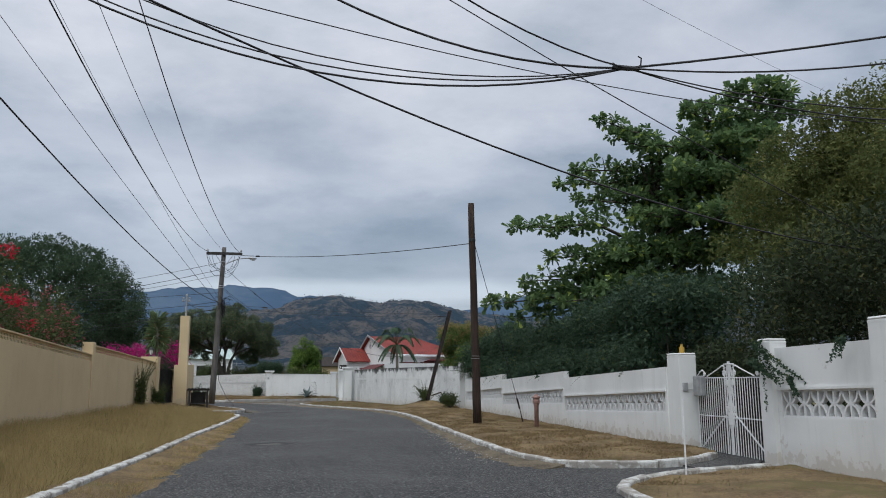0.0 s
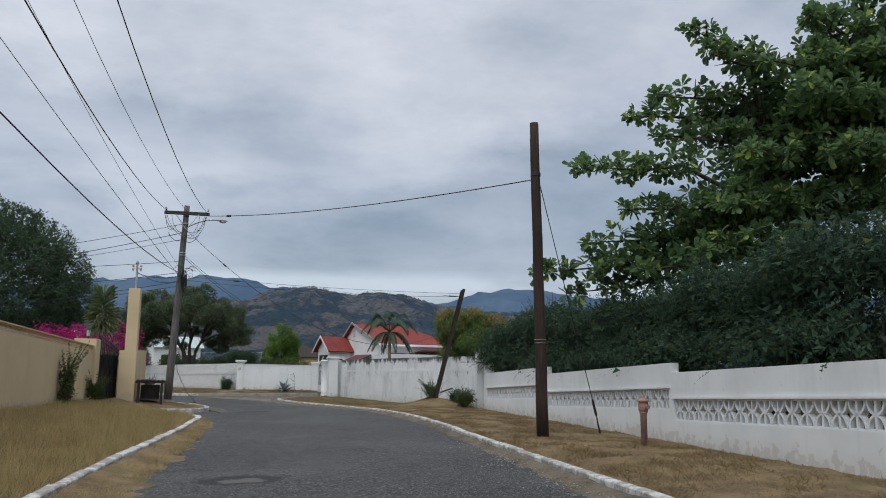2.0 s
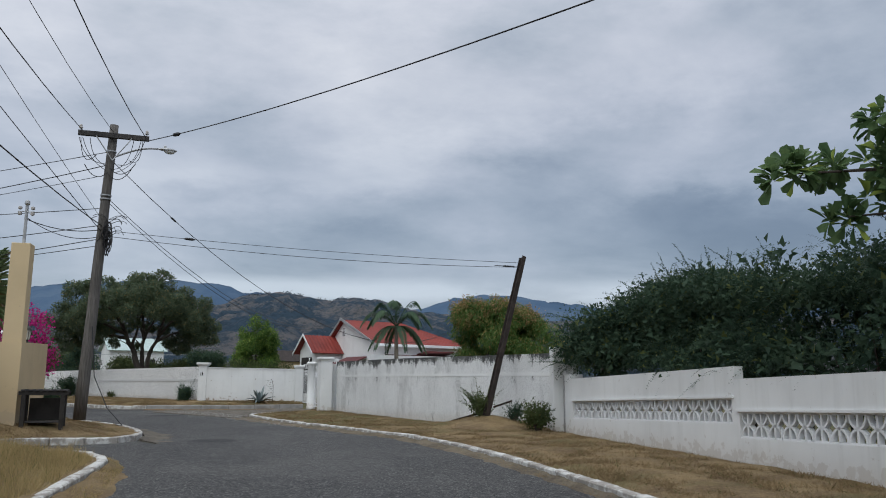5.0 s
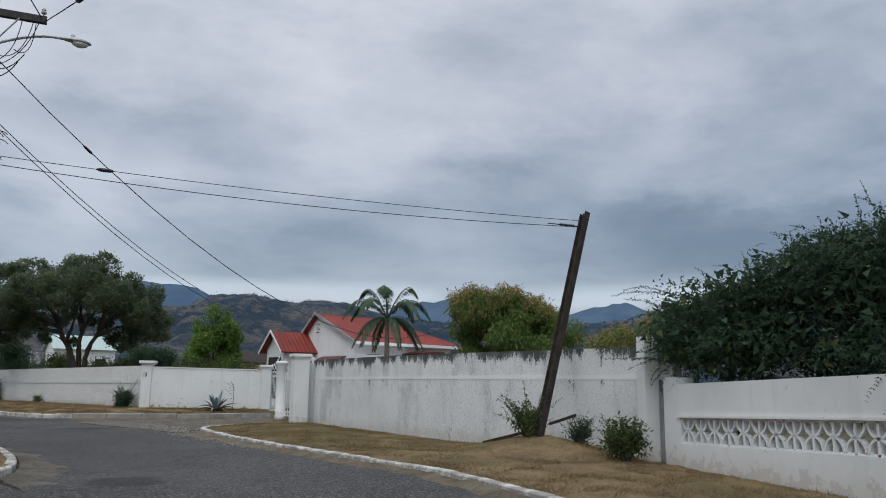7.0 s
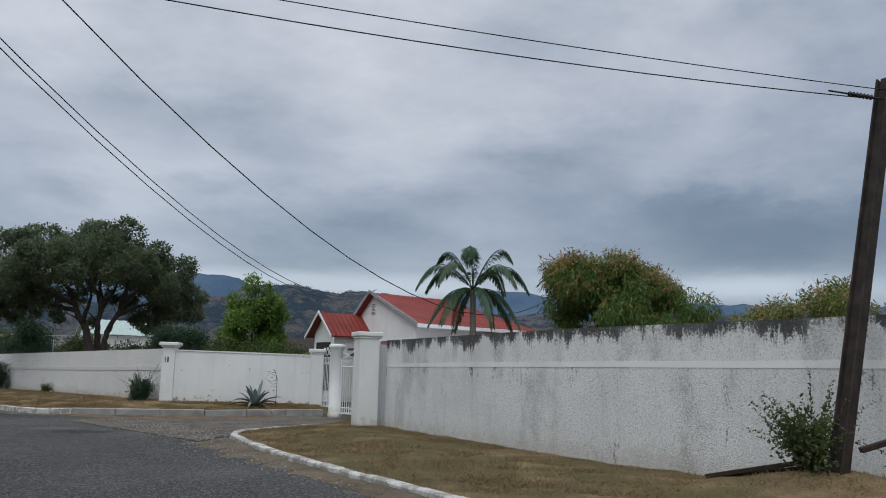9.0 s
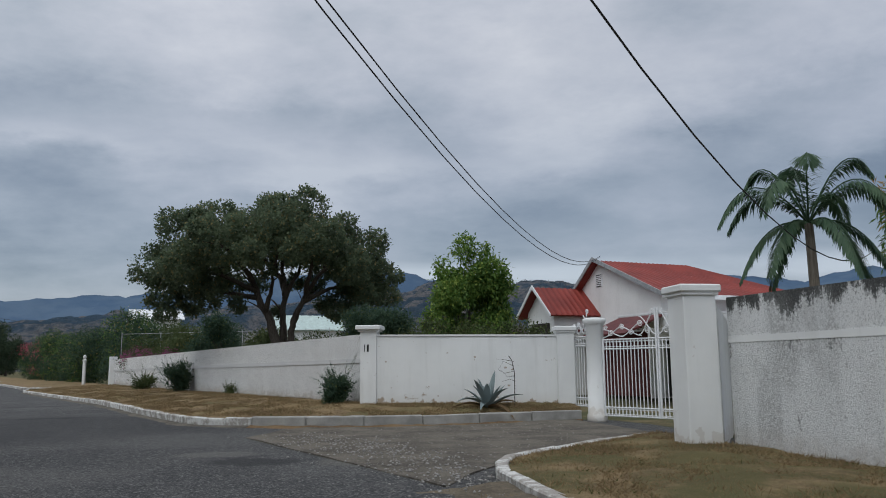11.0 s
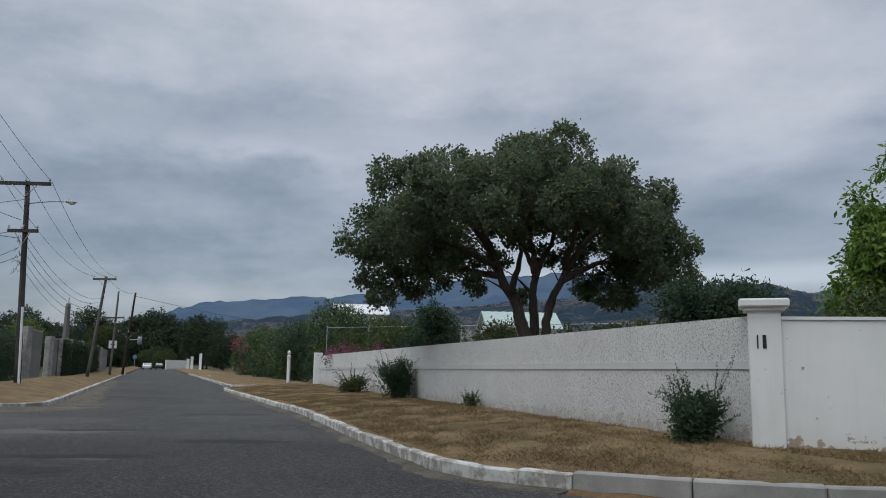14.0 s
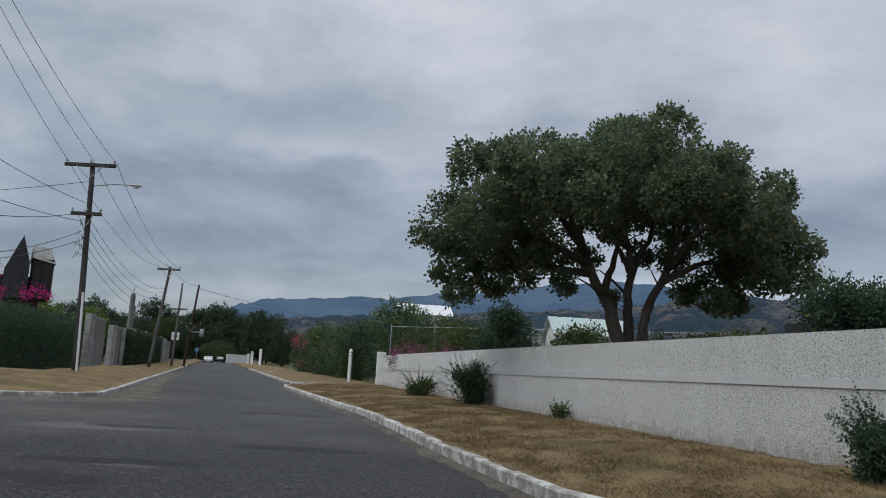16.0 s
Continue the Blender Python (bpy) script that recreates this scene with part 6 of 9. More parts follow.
def ribbed_roof(quad, ribs, name, parent, mat_="roof_red", rib=0.035, thick=0.07, label=""):
    """A roof plane from eave-a, eave-b, ridge-b, ridge-a with standing ribs running from eave to ridge."""
    a, b, c, d = [Vector(p) for p in quad]
    n = (b - a).cross(d - a).normalized()
    bm = bmesh.new()
    top, low = [], []
    for k in range(ribs * 3 + 1):
        f = k / (ribs * 3)
        o = n * (rib if k % 3 == 0 else 0)
        top.append((bm.verts.new(a.lerp(b, f) + o), bm.verts.new(d.lerp(c, f) + o)))
        low.append((bm.verts.new(a.lerp(b, f) - n * thick), bm.verts.new(d.lerp(c, f) - n * thick)))
    for s in (top, low):
        for p, q in zip(s, s[1:]):
            bm.faces.new((p[0], q[0], q[1], p[1]))
    for k in range(len(top) - 1):
        for e in (0, 1):
            bm.faces.new((top[k][e], top[k + 1][e], low[k + 1][e], low[k][e]))
    for k in (0, -1):
        bm.faces.new((top[k][0], top[k][1], low[k][1], low[k][0]))
    bmesh.ops.recalc_face_normals(bm, faces=bm.faces[:])
    return part(name, bm, mat_, parent, label)


AP, EV = 6.2, 4.25
# main roof, ridge along x; the low side at y = -4.7
ribbed_roof([(-0.35, -4.75, EV), (8.6, -4.75, EV), (5.2, 0, AP), (-0.35, 0, AP)], 22, "roof", hs, label="red ribbed metal roof, scuffed and patched")
ribbed_roof([(8.6, 2.45, EV), (-0.35, 2.45, EV), (-0.35, 0, AP), (5.2, 0, AP)], 20, "roof", hs)
ribbed_roof([(8.6, -4.75, EV), (8.6, 2.45, EV), (5.2, 0.02, AP), (5.2, -0.02, AP)], 14, "roof", hs)
bm = bmesh.new()
v = [bm.verts.new(p) for p in ((0, -4.3, 0), (0, 2.1, 0), (0, 2.1, EV + 0.22), (0, 0, AP - 0.10), (0, -4.3, EV + 0.12), (8.0, -4.3, 0), (8.0, 2.1, 0), (8.0, 2.1, EV - 0.02), (8.0, -4.3, EV - 0.02))]
for f in ((0, 1, 2, 3, 4), (0, 4, 8, 5), (5, 8, 7, 6), (1, 6, 7, 2)):
    bm.faces.new([v[i] for i in f])
bmesh.ops.recalc_face_normals(bm, faces=bm.faces[:])
part("wall", bm, "house_wall", hs, "white rough-cast gable wall")
for a, b in (((-0.40, -4.85, EV - 0.12), (-0.40, 0, AP - 0.03)), ((-0.40, 2.55, EV - 0.12), (-0.40, 0, AP - 0.03))):
    bm = bmesh.new()
    p, q = Vector(a), Vector(b)
    w_ = Vector((0, 0, 0.2))
    vs = [bm.verts.new(x) for x in (p, q, q + w_, p + w_)]
    vt = [bm.verts.new(x.co + Vector((0.05, 0, 0))) for x in vs]
    bm.faces.new(vs)
    bm.faces.new(vt[::-1])
    for k in range(4):
        bm.faces.new((vs[k], vt[k], vt[(k + 1) % 4], vs[(k + 1) % 4]))
    bmesh.ops.recalc_face_normals(bm, faces=bm.faces[:])
    part("bargeboard", bm, "galv", hs, "pale grey bargeboard")
part("fascia", box((-0.3, -4.86, EV - 0.2), (8.6, -4.78, EV - 0.0), 0.01), "white_paint", hs, "white fascia gutter")
# dark sheet that paints shade between the vent slats
part("vent_backing", box((-0.03, -0.22, 4.98), (-0.005, 0.22, 5.55)), "dark_void", hs)
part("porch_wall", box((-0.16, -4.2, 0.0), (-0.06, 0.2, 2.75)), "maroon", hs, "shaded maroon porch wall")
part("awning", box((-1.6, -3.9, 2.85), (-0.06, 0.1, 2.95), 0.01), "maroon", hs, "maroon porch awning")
bm = bmesh.new()
for k in range(6):
    add_box(bm, (-0.06, -0.20, 5.02 + k * 0.085), (-0.01, 0.20, 5.07 + k * 0.085), 0.008)
add_box(bm, (-0.05, -0.25, 4.97), (0.0, -0.2, 5.56))
add_box(bm, (-0.05, 0.2, 4.97), (0.0, 0.25, 5.56))
part("gable_vent", bm, "white_paint", hs, "white louvred gable vent")
for x0 in (1.0, 3.3, 5.6):
    wn_ = part("window", box((x0, -4.36, 2.2), (x0 + 1.7, -4.28, 3.5), 0.01), "dark_void", hs, "dark window under an awning")
    part("awning", box((x0 - 0.1, -4.95, 3.35), (x0 + 1.8, -4.3, 3.45), 0.01, None), "maroon", hs, "brown sheet awning")
# small front gable
GX, GY, GA, GE, GH = -2.75, 1.5, 5.0, 3.62, 1.5
ribbed_roof([(GX, GY - GH, GE), (0, GY - GH, GE), (0, GY, GA), (GX, GY, GA)], 9, "roof", hs, label="red ribbed metal porch roof")
ribbed_roof([(0, GY + GH, GE), (GX, GY + GH, GE), (GX, GY, GA), (0, GY, GA)], 9, "roof", hs)
bm = bmesh.new()
v = [bm.verts.new(p) for p in ((GX + 0.4, GY - 1.15, 0), (GX + 0.4, GY + 1.15, 0), (GX + 0.4, GY + 1.15, GE + 0.2), (GX + 0.4, GY, GA - 0.14), (GX + 0.4, GY - 1.15, GE + 0.2), (0, GY - 1.15, 0), (0, GY + 1.15, 0), (0, GY + 1.15, GE + 0.2), (0, GY - 1.15, GE + 0.2))]
for f in ((0, 1, 2, 3, 4), (0, 4, 8, 5), (1, 6, 7, 2)):
    bm.faces.new([v[i] for i in f])
bmesh.ops.recalc_face_normals(bm, faces=bm.faces[:])
part("wall", bm, "white_wall", hs)
# flat dark panel stands for the shade inside the porch
part("doorway", box((GX + 0.34, GY - 0.8, 0.6), (GX + 0.41, GY + 0.8, 3.3), 0.02), "dark_void", hs, "porch opening, shade painted as a dark panel")
for s in (-1, 1):
    bm = bmesh.new()
    p, q = Vector((GX - 0.06, GY + s * (GH + 0.07), GE - 0.14)), Vector((GX - 0.06, GY, GA - 0.07))
    w_ = Vector((0, 0, 0.17))
    vs = [bm.verts.new(x) for x in (p, q, q + w_, p + w_)]
    vt = [bm.verts.new(x.co + Vector((0.05, 0, 0))) for x in vs]
    bm.faces.new(vs)
    bm.faces.new(vt[::-1])
    for k in range(4):
        bm.faces.new((vs[k], vt[k], vt[(k + 1) % 4], vs[(k + 1) % 4]))
    bmesh.ops.recalc_face_normals(bm, faces=bm.faces[:])
    part("bargeboard", bm, "white_paint", hs, "white bargeboard")
# carport in front with white columns
part("beam", box((-2.7, -8.15, 2.72), (5.5, -7.85, 3.2), 0.015), "white_paint", hs, "white carport beam")
part("beam", box((-2.7, -7.85, 2.72), (-2.4, -4.9, 3.2), 0.015), "white_paint", hs, "white carport beam")
part("carport_roof", box((-2.7, -8.15, 3.204), (5.5, -4.9, 3.28), 0.01), "white_paint", hs, "flat white carport slab")
part("awning", box((-1.9, -1.3, -0.04), (0, 1.3, 0.04), 0.01, pose(-2.75, -6.4, 3.15, 0, -22, 0)), "maroon", hs, "maroon sloping awning")
part("bracket", tube([(-4.4, -6.4, 2.4), (-2.72, -6.4, 2.75)], 0.02, 6), "maroon", hs)
for x, y in ((-1.95, -8.0), (2.0, -7.9), (5.3, -7.9)):
    bm = bmesh.new()
    add_lathe(bm, [(0.2, 0), (0.2, 0.2), (0.15, 0.25), (0.14, 2.5), (0.19, 2.6), (0.19, 2.7)], 16, (x, y, 0))
    part("column", bm, "white_paint", hs, "white round carport column")
part("awning", box((-2.4, -4.9, 2.3), (-1.45, -3.2, 2.42), 0.01), "maroon", hs, "maroon awning")
part("back_wall", box((-0.9, -4.6, 0.0), (7.9, -4.45, 3.0)), "white_wall", hs, "shaded white porch wall")
# doorway is a dark panel too, its inner shade painted
part("door", box((-0.15, -4.68, 0.05), (1.2, -4.604, 2.35), 0.01), "dark_void", hs, "open doorway, shade painted as a dark panel")
part("notice", box((0.55, -4.72, 1.75), (0.9, -4.69, 2.05), 0.005), "white_paint", hs, "white notice")
for x0, x1 in ((1.75, 2.95), (4.4, 5.8)):
    gw = part("window", box((x0, -4.66, 0.35), (x1, -4.604, 2.35), 0.005), "dark_void", hs, "dark window behind a grille")
    bm = bmesh.new()
    for k in range(6):
        x = lerp(x0, x1, k / 5)
        add_box(bm, (x - 0.015, -4.72, 0.35), (x + 0.015, -4.69, 2.35))
    for k in range(11):
        z = lerp(0.35, 2.35, k / 10)
        add_box(bm, (x0, -4.715, z - 0.013), (x1, -4.695, z + 0.013))
    part("grille", bm, "white_paint", gw, "white steel grille")
part("awning", box((3.8, -6.0, 2.5), (6.4, -4.62, 2.62), 0.01, pose(0, 0, 0.35, -8, 0, 0)), "maroon", hs, "maroon awning over the window")

# ---- white iron gates ----


def ring(bm, c, r, t, axis_x, seg=12):
    pts = [Vector(c) + Vector(axis_x) * (r * math.cos(2 * math.pi * k / seg)) + Vector((0, 0, 1)) * (r * math.sin(2 * math.pi * k / seg)) for k in range(seg + 1)]
    add_tube(bm, pts, t, 5, False)


def scroll(c, r, turns, t, u, flip=1, seg=18):
    bm = bmesh.new()
    pts = []
    for k in range(seg + 1):
        f = k / seg
        a = turns * 2 * math.pi * f
        pts.append(Vector(c) + u * (flip * r * (1 - 0.75 * f) * math.cos(a)) + UP * (r * (1 - 0.75 * f) * math.sin(a)))
    add_tube(bm, pts, t, 5)
    return bm


def gate_leaf(holder, a, b, z0, z1, pitch, arch=0.25, rings=True, t=0.013):
    """A leaf of uprights between rails with rows of rings, in the plane from a to b."""
    a, b = Vector(a), Vector(b)
    u = (b - a).normalized()
    W = (b - a).length
    P = lambda s, z: a + u * s + UP * z
    sr = 0.028 if rings else 0.017
    part("stile", tube([P(0, z0), P(0, z1)], sr, 6), "white_paint", holder)
    part("stile", tube([P(W, z0), P(W, z1 + arch)], sr, 6), "white_paint", holder)
    rails = (z0 + 0.02, z0 + 0.22, z1 - 0.26, z1 - 0.03) if rings else (z0 + 0.02, lerp(z0, z1, 0.5), z1 - 0.03)
    for z in rails:
        part("rail", tube([P(0, z), P(W, z)], sr * 0.72, 6), "white_paint", holder)
    n = max(2, round(W / pitch))
    for k in range(1, n):
        part("bar", tube([P(W * k / n, rails[0]), P(W * k / n, rails[-1])], t, 6), "white_paint", holder)
    if rings:
        for z in (z0 + 0.12, z1 - 0.145):
            for k in range(n):
                bm = bmesh.new()
                ring(bm, P(W * (k + 0.5) / n, z), 0.065, 0.011, u)
                part("ring", bm, "white_paint", holder)
    if not rings:
        return
    # scrolled crest rising to the meeting stile
    for g0, g1, h0, h1 in ((0.02, 0.40, 0.05, 0.30), (0.36, 0.74, 0.06, 0.36), (0.70, 1.0, 0.08, 0.66)):
        for up_ in (0, 1):
            pts = []
            for k in range(13):
                f = k / 12
                e = f * f * (3 - 2 * f)
                z = lerp(h0, h1, e) if up_ else lerp(h1 * 0.8, h0, e)
                pts.append(P(W * lerp(g0, g1, f), z1 - 0.02 + z))
            part("arch", tube(pts, 0.013, 6), "white_paint", holder)
    for f, z, r, s in ((0.06, 0.26, 0.06, 1), (0.16, 0.12, 0.085, 1), (0.38, 0.27, 0.075, -1), (0.55, 0.13, 0.07, 1), (0.72, 0.33, 0.08, -1), (0.86, 0.16, 0.09, 1), (0.95, 0.60, 0.07, -1)):
        part("scroll", scroll(P(W * f, z1 + z), r, 1.6, 0.012, u, s), "white_paint", holder)


post = thing("gate_post", "round white gate post with a moulded cap", "gate post", (4.3, 65.2, -0.1))
bm = lathe([(0.25, 0), (0.25, 0.25), (0.225, 0.27), (0.22, 2.45), (0.24, 2.47), (0.27, 2.52), (0.29, 2.56), (0.29, 2.62), (0.24, 2.64), (0.1, 2.66)], 28)
part("shaft", bm, "white_wall", post, "", True)
g1 = thing("small_gate", "narrow white wrought-iron gate with rings", "gate", (0, 0, 0))
gate_leaf(g1, (3.92, 66.0, 0), (4.18, 65.35, 0), 0.32, 2.12, 0.11, 0.1)
g2 = thing("driveway_gate", "white wrought-iron driveway gates with scrolls and rings", "gate", (0, 0, 0))
gate_leaf(g2, (4.46, 65.0, 0), (5.46, 63.83, 0), 0.12, 2.02, 0.105, 0.70)
gate_leaf(g2, (6.50, 62.61, 0), (5.50, 63.78, 0), 0.12, 2.02, 0.105, 0.70)
setting(part("wall_return", wall_mesh([(6.62, 62.4), (4.66, 57.75)], 0.2, -0.1, 2.3), "white_wall"), "plain white wall between pier and gate", "wall")

g3 = thing("garden_gate", "white barred iron gate, closed, with mail box", "gate", (0, 0, 0))
GA_, GB_ = Vector((8.98, 16.50, 0)), Vector((8.80, 13.55, 0))
GU = (GB_ - GA_).normalized()
GW = (GB_ - GA_).length
gp = lambda s_, z: GA_ + GU * s_ + UP * z
for e0, e1 in ((0.0, GW / 2 - 0.03), (GW, GW / 2 + 0.03)):
    gate_leaf(g3, gp(e0, 0), gp(e1, 0), -0.06, 1.60, 0.098, 0.3, False, 0.009)
    sg_ = 1 if e1 > e0 else -1
    part("diagonal", tube([gp(e0 + 0.06 * sg_, 0.06), gp(e1 - 0.1 * sg_, 0.86)], 0.016, 6), "white_paint", g3)
    # small arch at the hinge, long sloping bar to the middle, scrolls where they meet
    part("arch", tube([gp(e0, 1.60), gp(e0 + 0.14 * sg_, 1.70), gp(e0 + 0.27 * sg_, 1.74), gp(e0 + 0.36 * sg_, 1.70)], 0.014, 6), "white_paint", g3)
    part("arch", tube([gp(e0 + 0.48 * sg_, 1.60), gp(e1 - 0.42 * sg_, 1.76), gp(e1 - 0.24 * sg_, 1.82), gp(e1 - 0.12 * sg_, 1.77)], 0.014, 6), "white_paint", g3)
    for q, z, r in ((e0 + 0.36 * sg_, 1.645, 0.055), (e1 - 0.18 * sg_, 1.66, 0.075), (e1 - 0.11 * sg_, 1.47, 0.07), (e1 - 0.11 * sg_, 0.93, 0.065)):
        part("scroll", scroll(gp(q, z), r, 1.6, 0.013, GU, sg_), "white_paint", g3)
    part("centre_bar", tube([gp(e1 - 0.17 * sg_, 0.0), gp(e1 - 0.17 * sg_, 1.84)], 0.012, 6), "white_paint", g3)
    part("lyre", tube([gp(e1 - q * sg_, z) for q, z in ((0.02, 0.55), (0.10, 0.75), (0.02, 0.90), (0.10, 1.15), (0.03, 1.40), (0.10, 1.55), (0.04, 1.83))], 0.014, 6), "white_paint", g3)
part("top_bar", tube([gp(GW / 2 - 0.2, 1.845), gp(GW / 2 + 0.2, 1.845)], 0.018, 6), "white_paint", g3)
part("lock_plate", box((-0.02, -0.09, 0.62), (0.02, 0.09, 0.86), 0.006, Matrix.Translation(gp(GW / 2, 0))), "white_paint", g3, "white lock plate")
part("mail_box", box((8.82, 16.08, 1.18), (8.94, 16.42, 1.62), 0.02), "galv", g3, "grey metal mail box")
bp = thing("bell_box", "small grey bell box on the white gate pier", "bell box", (8.70, 16.54, 1.28))
part("cover", box((-0.06, -0.03, 0), (0.06, 0.012, 0.2), 0.01), "galv", bp)
part("conduit", tube([(0.06, -0.015, 0.06), (0.3, -0.015, 0.05)], 0.011, 6), "white_paint", bp)

# ---- trees and shrubs ----


def cluster(c, r, n, sub, seed, low=-0.4):
    """Clumps spread over an ellipsoid."""
    rng = np.random.default_rng(seed)
    out = []
    while len(out) < n:
        d = rng.normal(size=3)
        d /= np.linalg.norm(d)
        if d[2] < low:
            continue
        q = rng.uniform(0.55, 0.85)
        s = sub * rng.uniform(0.75, 1.25)
        out.append((c[0] + d[0] * r[0] * q, c[1] + d[1] * r[1] * q, c[2] + d[2] * r[2] * q, s, s, s * 0.8))
    return out


def tree(name, label, base, fork, clumps, tufts, per, spread, size, aspect, leaf, r0=0.25, bark="bark", seed=1, twigs=1, limb_every=1, wander=0.3, **kw):
    ob = thing(name, label, "tree", base)
    o = Vector(base)
    tips = [Vector(c[:3]) - o for c in clumps[::limb_every]]
    branches("trunk", (0, 0, -0.1), Vector(fork) - o, tips, r0, bark, ob, seed, 8, wander, twigs)
    local = [(c[0] - o.x, c[1] - o.y, c[2] - o.z, *c[3:]) for c in clumps]
    foliage("crown", local, tufts, per, spread, size, aspect, leaf, ob, seed, **kw)
    return ob


def shrub(name, label, base, clumps, tufts, per, spread, size, aspect, leaf, seed=1, stems=5, category="shrub", **kw):
    ob = thing(name, label, category, base)
    if tufts < 900:
        kw.setdefault("shape", "diamond")
    rnd = random.Random(seed)
    bm = bmesh.new()
    for k in range(stems):
        c = rnd.choice(clumps)
        tip = Vector((c[0] + rnd.uniform(-0.5, 0.5) * c[3], c[1] + rnd.uniform(-0.5, 0.5) * c[4], c[2] + rnd.uniform(0, 0.7) * c[5]))
        add_tube(bm, [Vector((rnd.uniform(-0.08, 0.08), rnd.uniform(-0.08, 0.08), -0.08)), tip * 0.5 + Vector((rnd.uniform(-0.1, 0.1), rnd.uniform(-0.1, 0.1), 0.05)), tip], [0.03, 0.02, 0.006], 5)
    part("stem", bm, "bark", ob)
    foliage("foliage", clumps, tufts, per, spread, size, aspect, leaf, ob, seed, **kw)
    return ob


# spreading tree behind the street wall: u along the street front, z up, d away from the road
TC = Vector((-6.2, 79.2, -0.1))
TU, TN = Vector((0.993, 0.117, 0)), Vector((-0.117, 0.993, 0))
sp_ = thing("spreading_tree", "broad dark evergreen tree with forked trunk behind the white wall", "tree", TC)


def limb(bm, pts, r0, r1, seed, twigs=2, seg=8):
    """A crooked tapering limb through (u, z, d), with twigs near its end."""
    rnd = random.Random(seed)
    q = [TU * u + UP * z + TN * d for u, z, d in pts]
    fine = []
    for a, b in zip(q, q[1:]):
        for f in (0, 0.34, 0.67):
            fine.append(a.lerp(b, f) + Vector([rnd.uniform(-1, 1) * 0.05 for _ in range(3)]) * (1 if fine else 0))
    fine.append(q[-1])
    n = len(fine) - 1
    add_tube(bm, fine, [lerp(r0, r1, (i / n) ** 0.8) for i in range(n + 1)], seg)
    for k in range(twigs):
        s = fine[rnd.randint(n // 2, n - 1)]
        w_ = Vector((rnd.uniform(-1, 1), rnd.uniform(-1, 1), rnd.uniform(0.1, 1))).normalized() * rnd.uniform(0.7, 1.3)
        add_tube(bm, [s, s + w_ * 0.5 + Vector((0, 0, 0.05)), s + w_], [r1 * 0.9, r1 * 0.6, r1 * 0.25], 5)


bm = bmesh.new()
STEMS = (((0.0, -0.1, 0), (0.0, 1.6, 0), (-0.02, 2.5, 0), (-0.30, 3.4, 0), (-0.85, 4.45, 0.1), (-1.25, 5.4, 0.2), (-2.2, 6.6, 0.3)), ((0.22, -0.1, 0.3), (0.24, 2.0, 0.3), (0.20, 3.2, 0.3), (0.20, 3.9, 0.3), (0.30, 4.7, 0.4), (0.12, 5.6, 0.6), (0.2, 7.4, 0.7)), ((0.42, -0.1, -0.1), (0.50, 2.0, -0.1), (0.56, 2.8, -0.1), (0.64, 3.4, -0.2), (1.2, 4.6, -0.4), (1.9, 5.5, -0.6), (2.8, 6.4, -0.8)))
for k, s in enumerate(STEMS):
    limb(bm, s, (0.33, 0.21, 0.21)[k], 0.06, 400 + k, 3, 10)
for k, s in enumerate((((-0.5, 3.85, 0), (-0.25, 4.6, -0.4), (-0.2, 5.4, -0.9), (0.1, 6.6, -1.6)), ((-0.95, 4.75, 0.1), (-2.2, 5.25, -0.5), (-3.8, 5.7, -1.0)), ((-0.85, 4.45, 0.1), (-2.4, 4.75, 0.9), (-4.4, 5.0, 1.2)), ((-1.1, 5.1, 0.2), (-1.5, 5.9, -1.2), (-2.2, 6.4, -2.4)), ((0.25, 4.4, 0.35), (0.78, 5.6, 0.9), (1.3, 7.4, 1.2)), ((0.25, 4.6, 0.4), (0.0, 5.3, 1.4), (-0.4, 6.6, 2.8)), ((1.05, 4.25, -0.35), (2.2, 4.85, 0.2), (3.8, 5.1, 0.6)), ((1.2, 4.6, -0.4), (1.35, 5.6, -1.2), (1.7, 6.4, -2.3)), ((0.62, 3.3, -0.2), (1.0, 4.2, 0.6), (2.0, 5.6, 2.4)), ((0.2, 5.3, 0.5), (-0.6, 6.0, 0.4), (-0.9, 7.2, 0.0)))):
    limb(bm, s, 0.13, 0.03, 420 + k, 4, 7)
part("trunk", bm, "bark", sp_, "", True)
cl = []
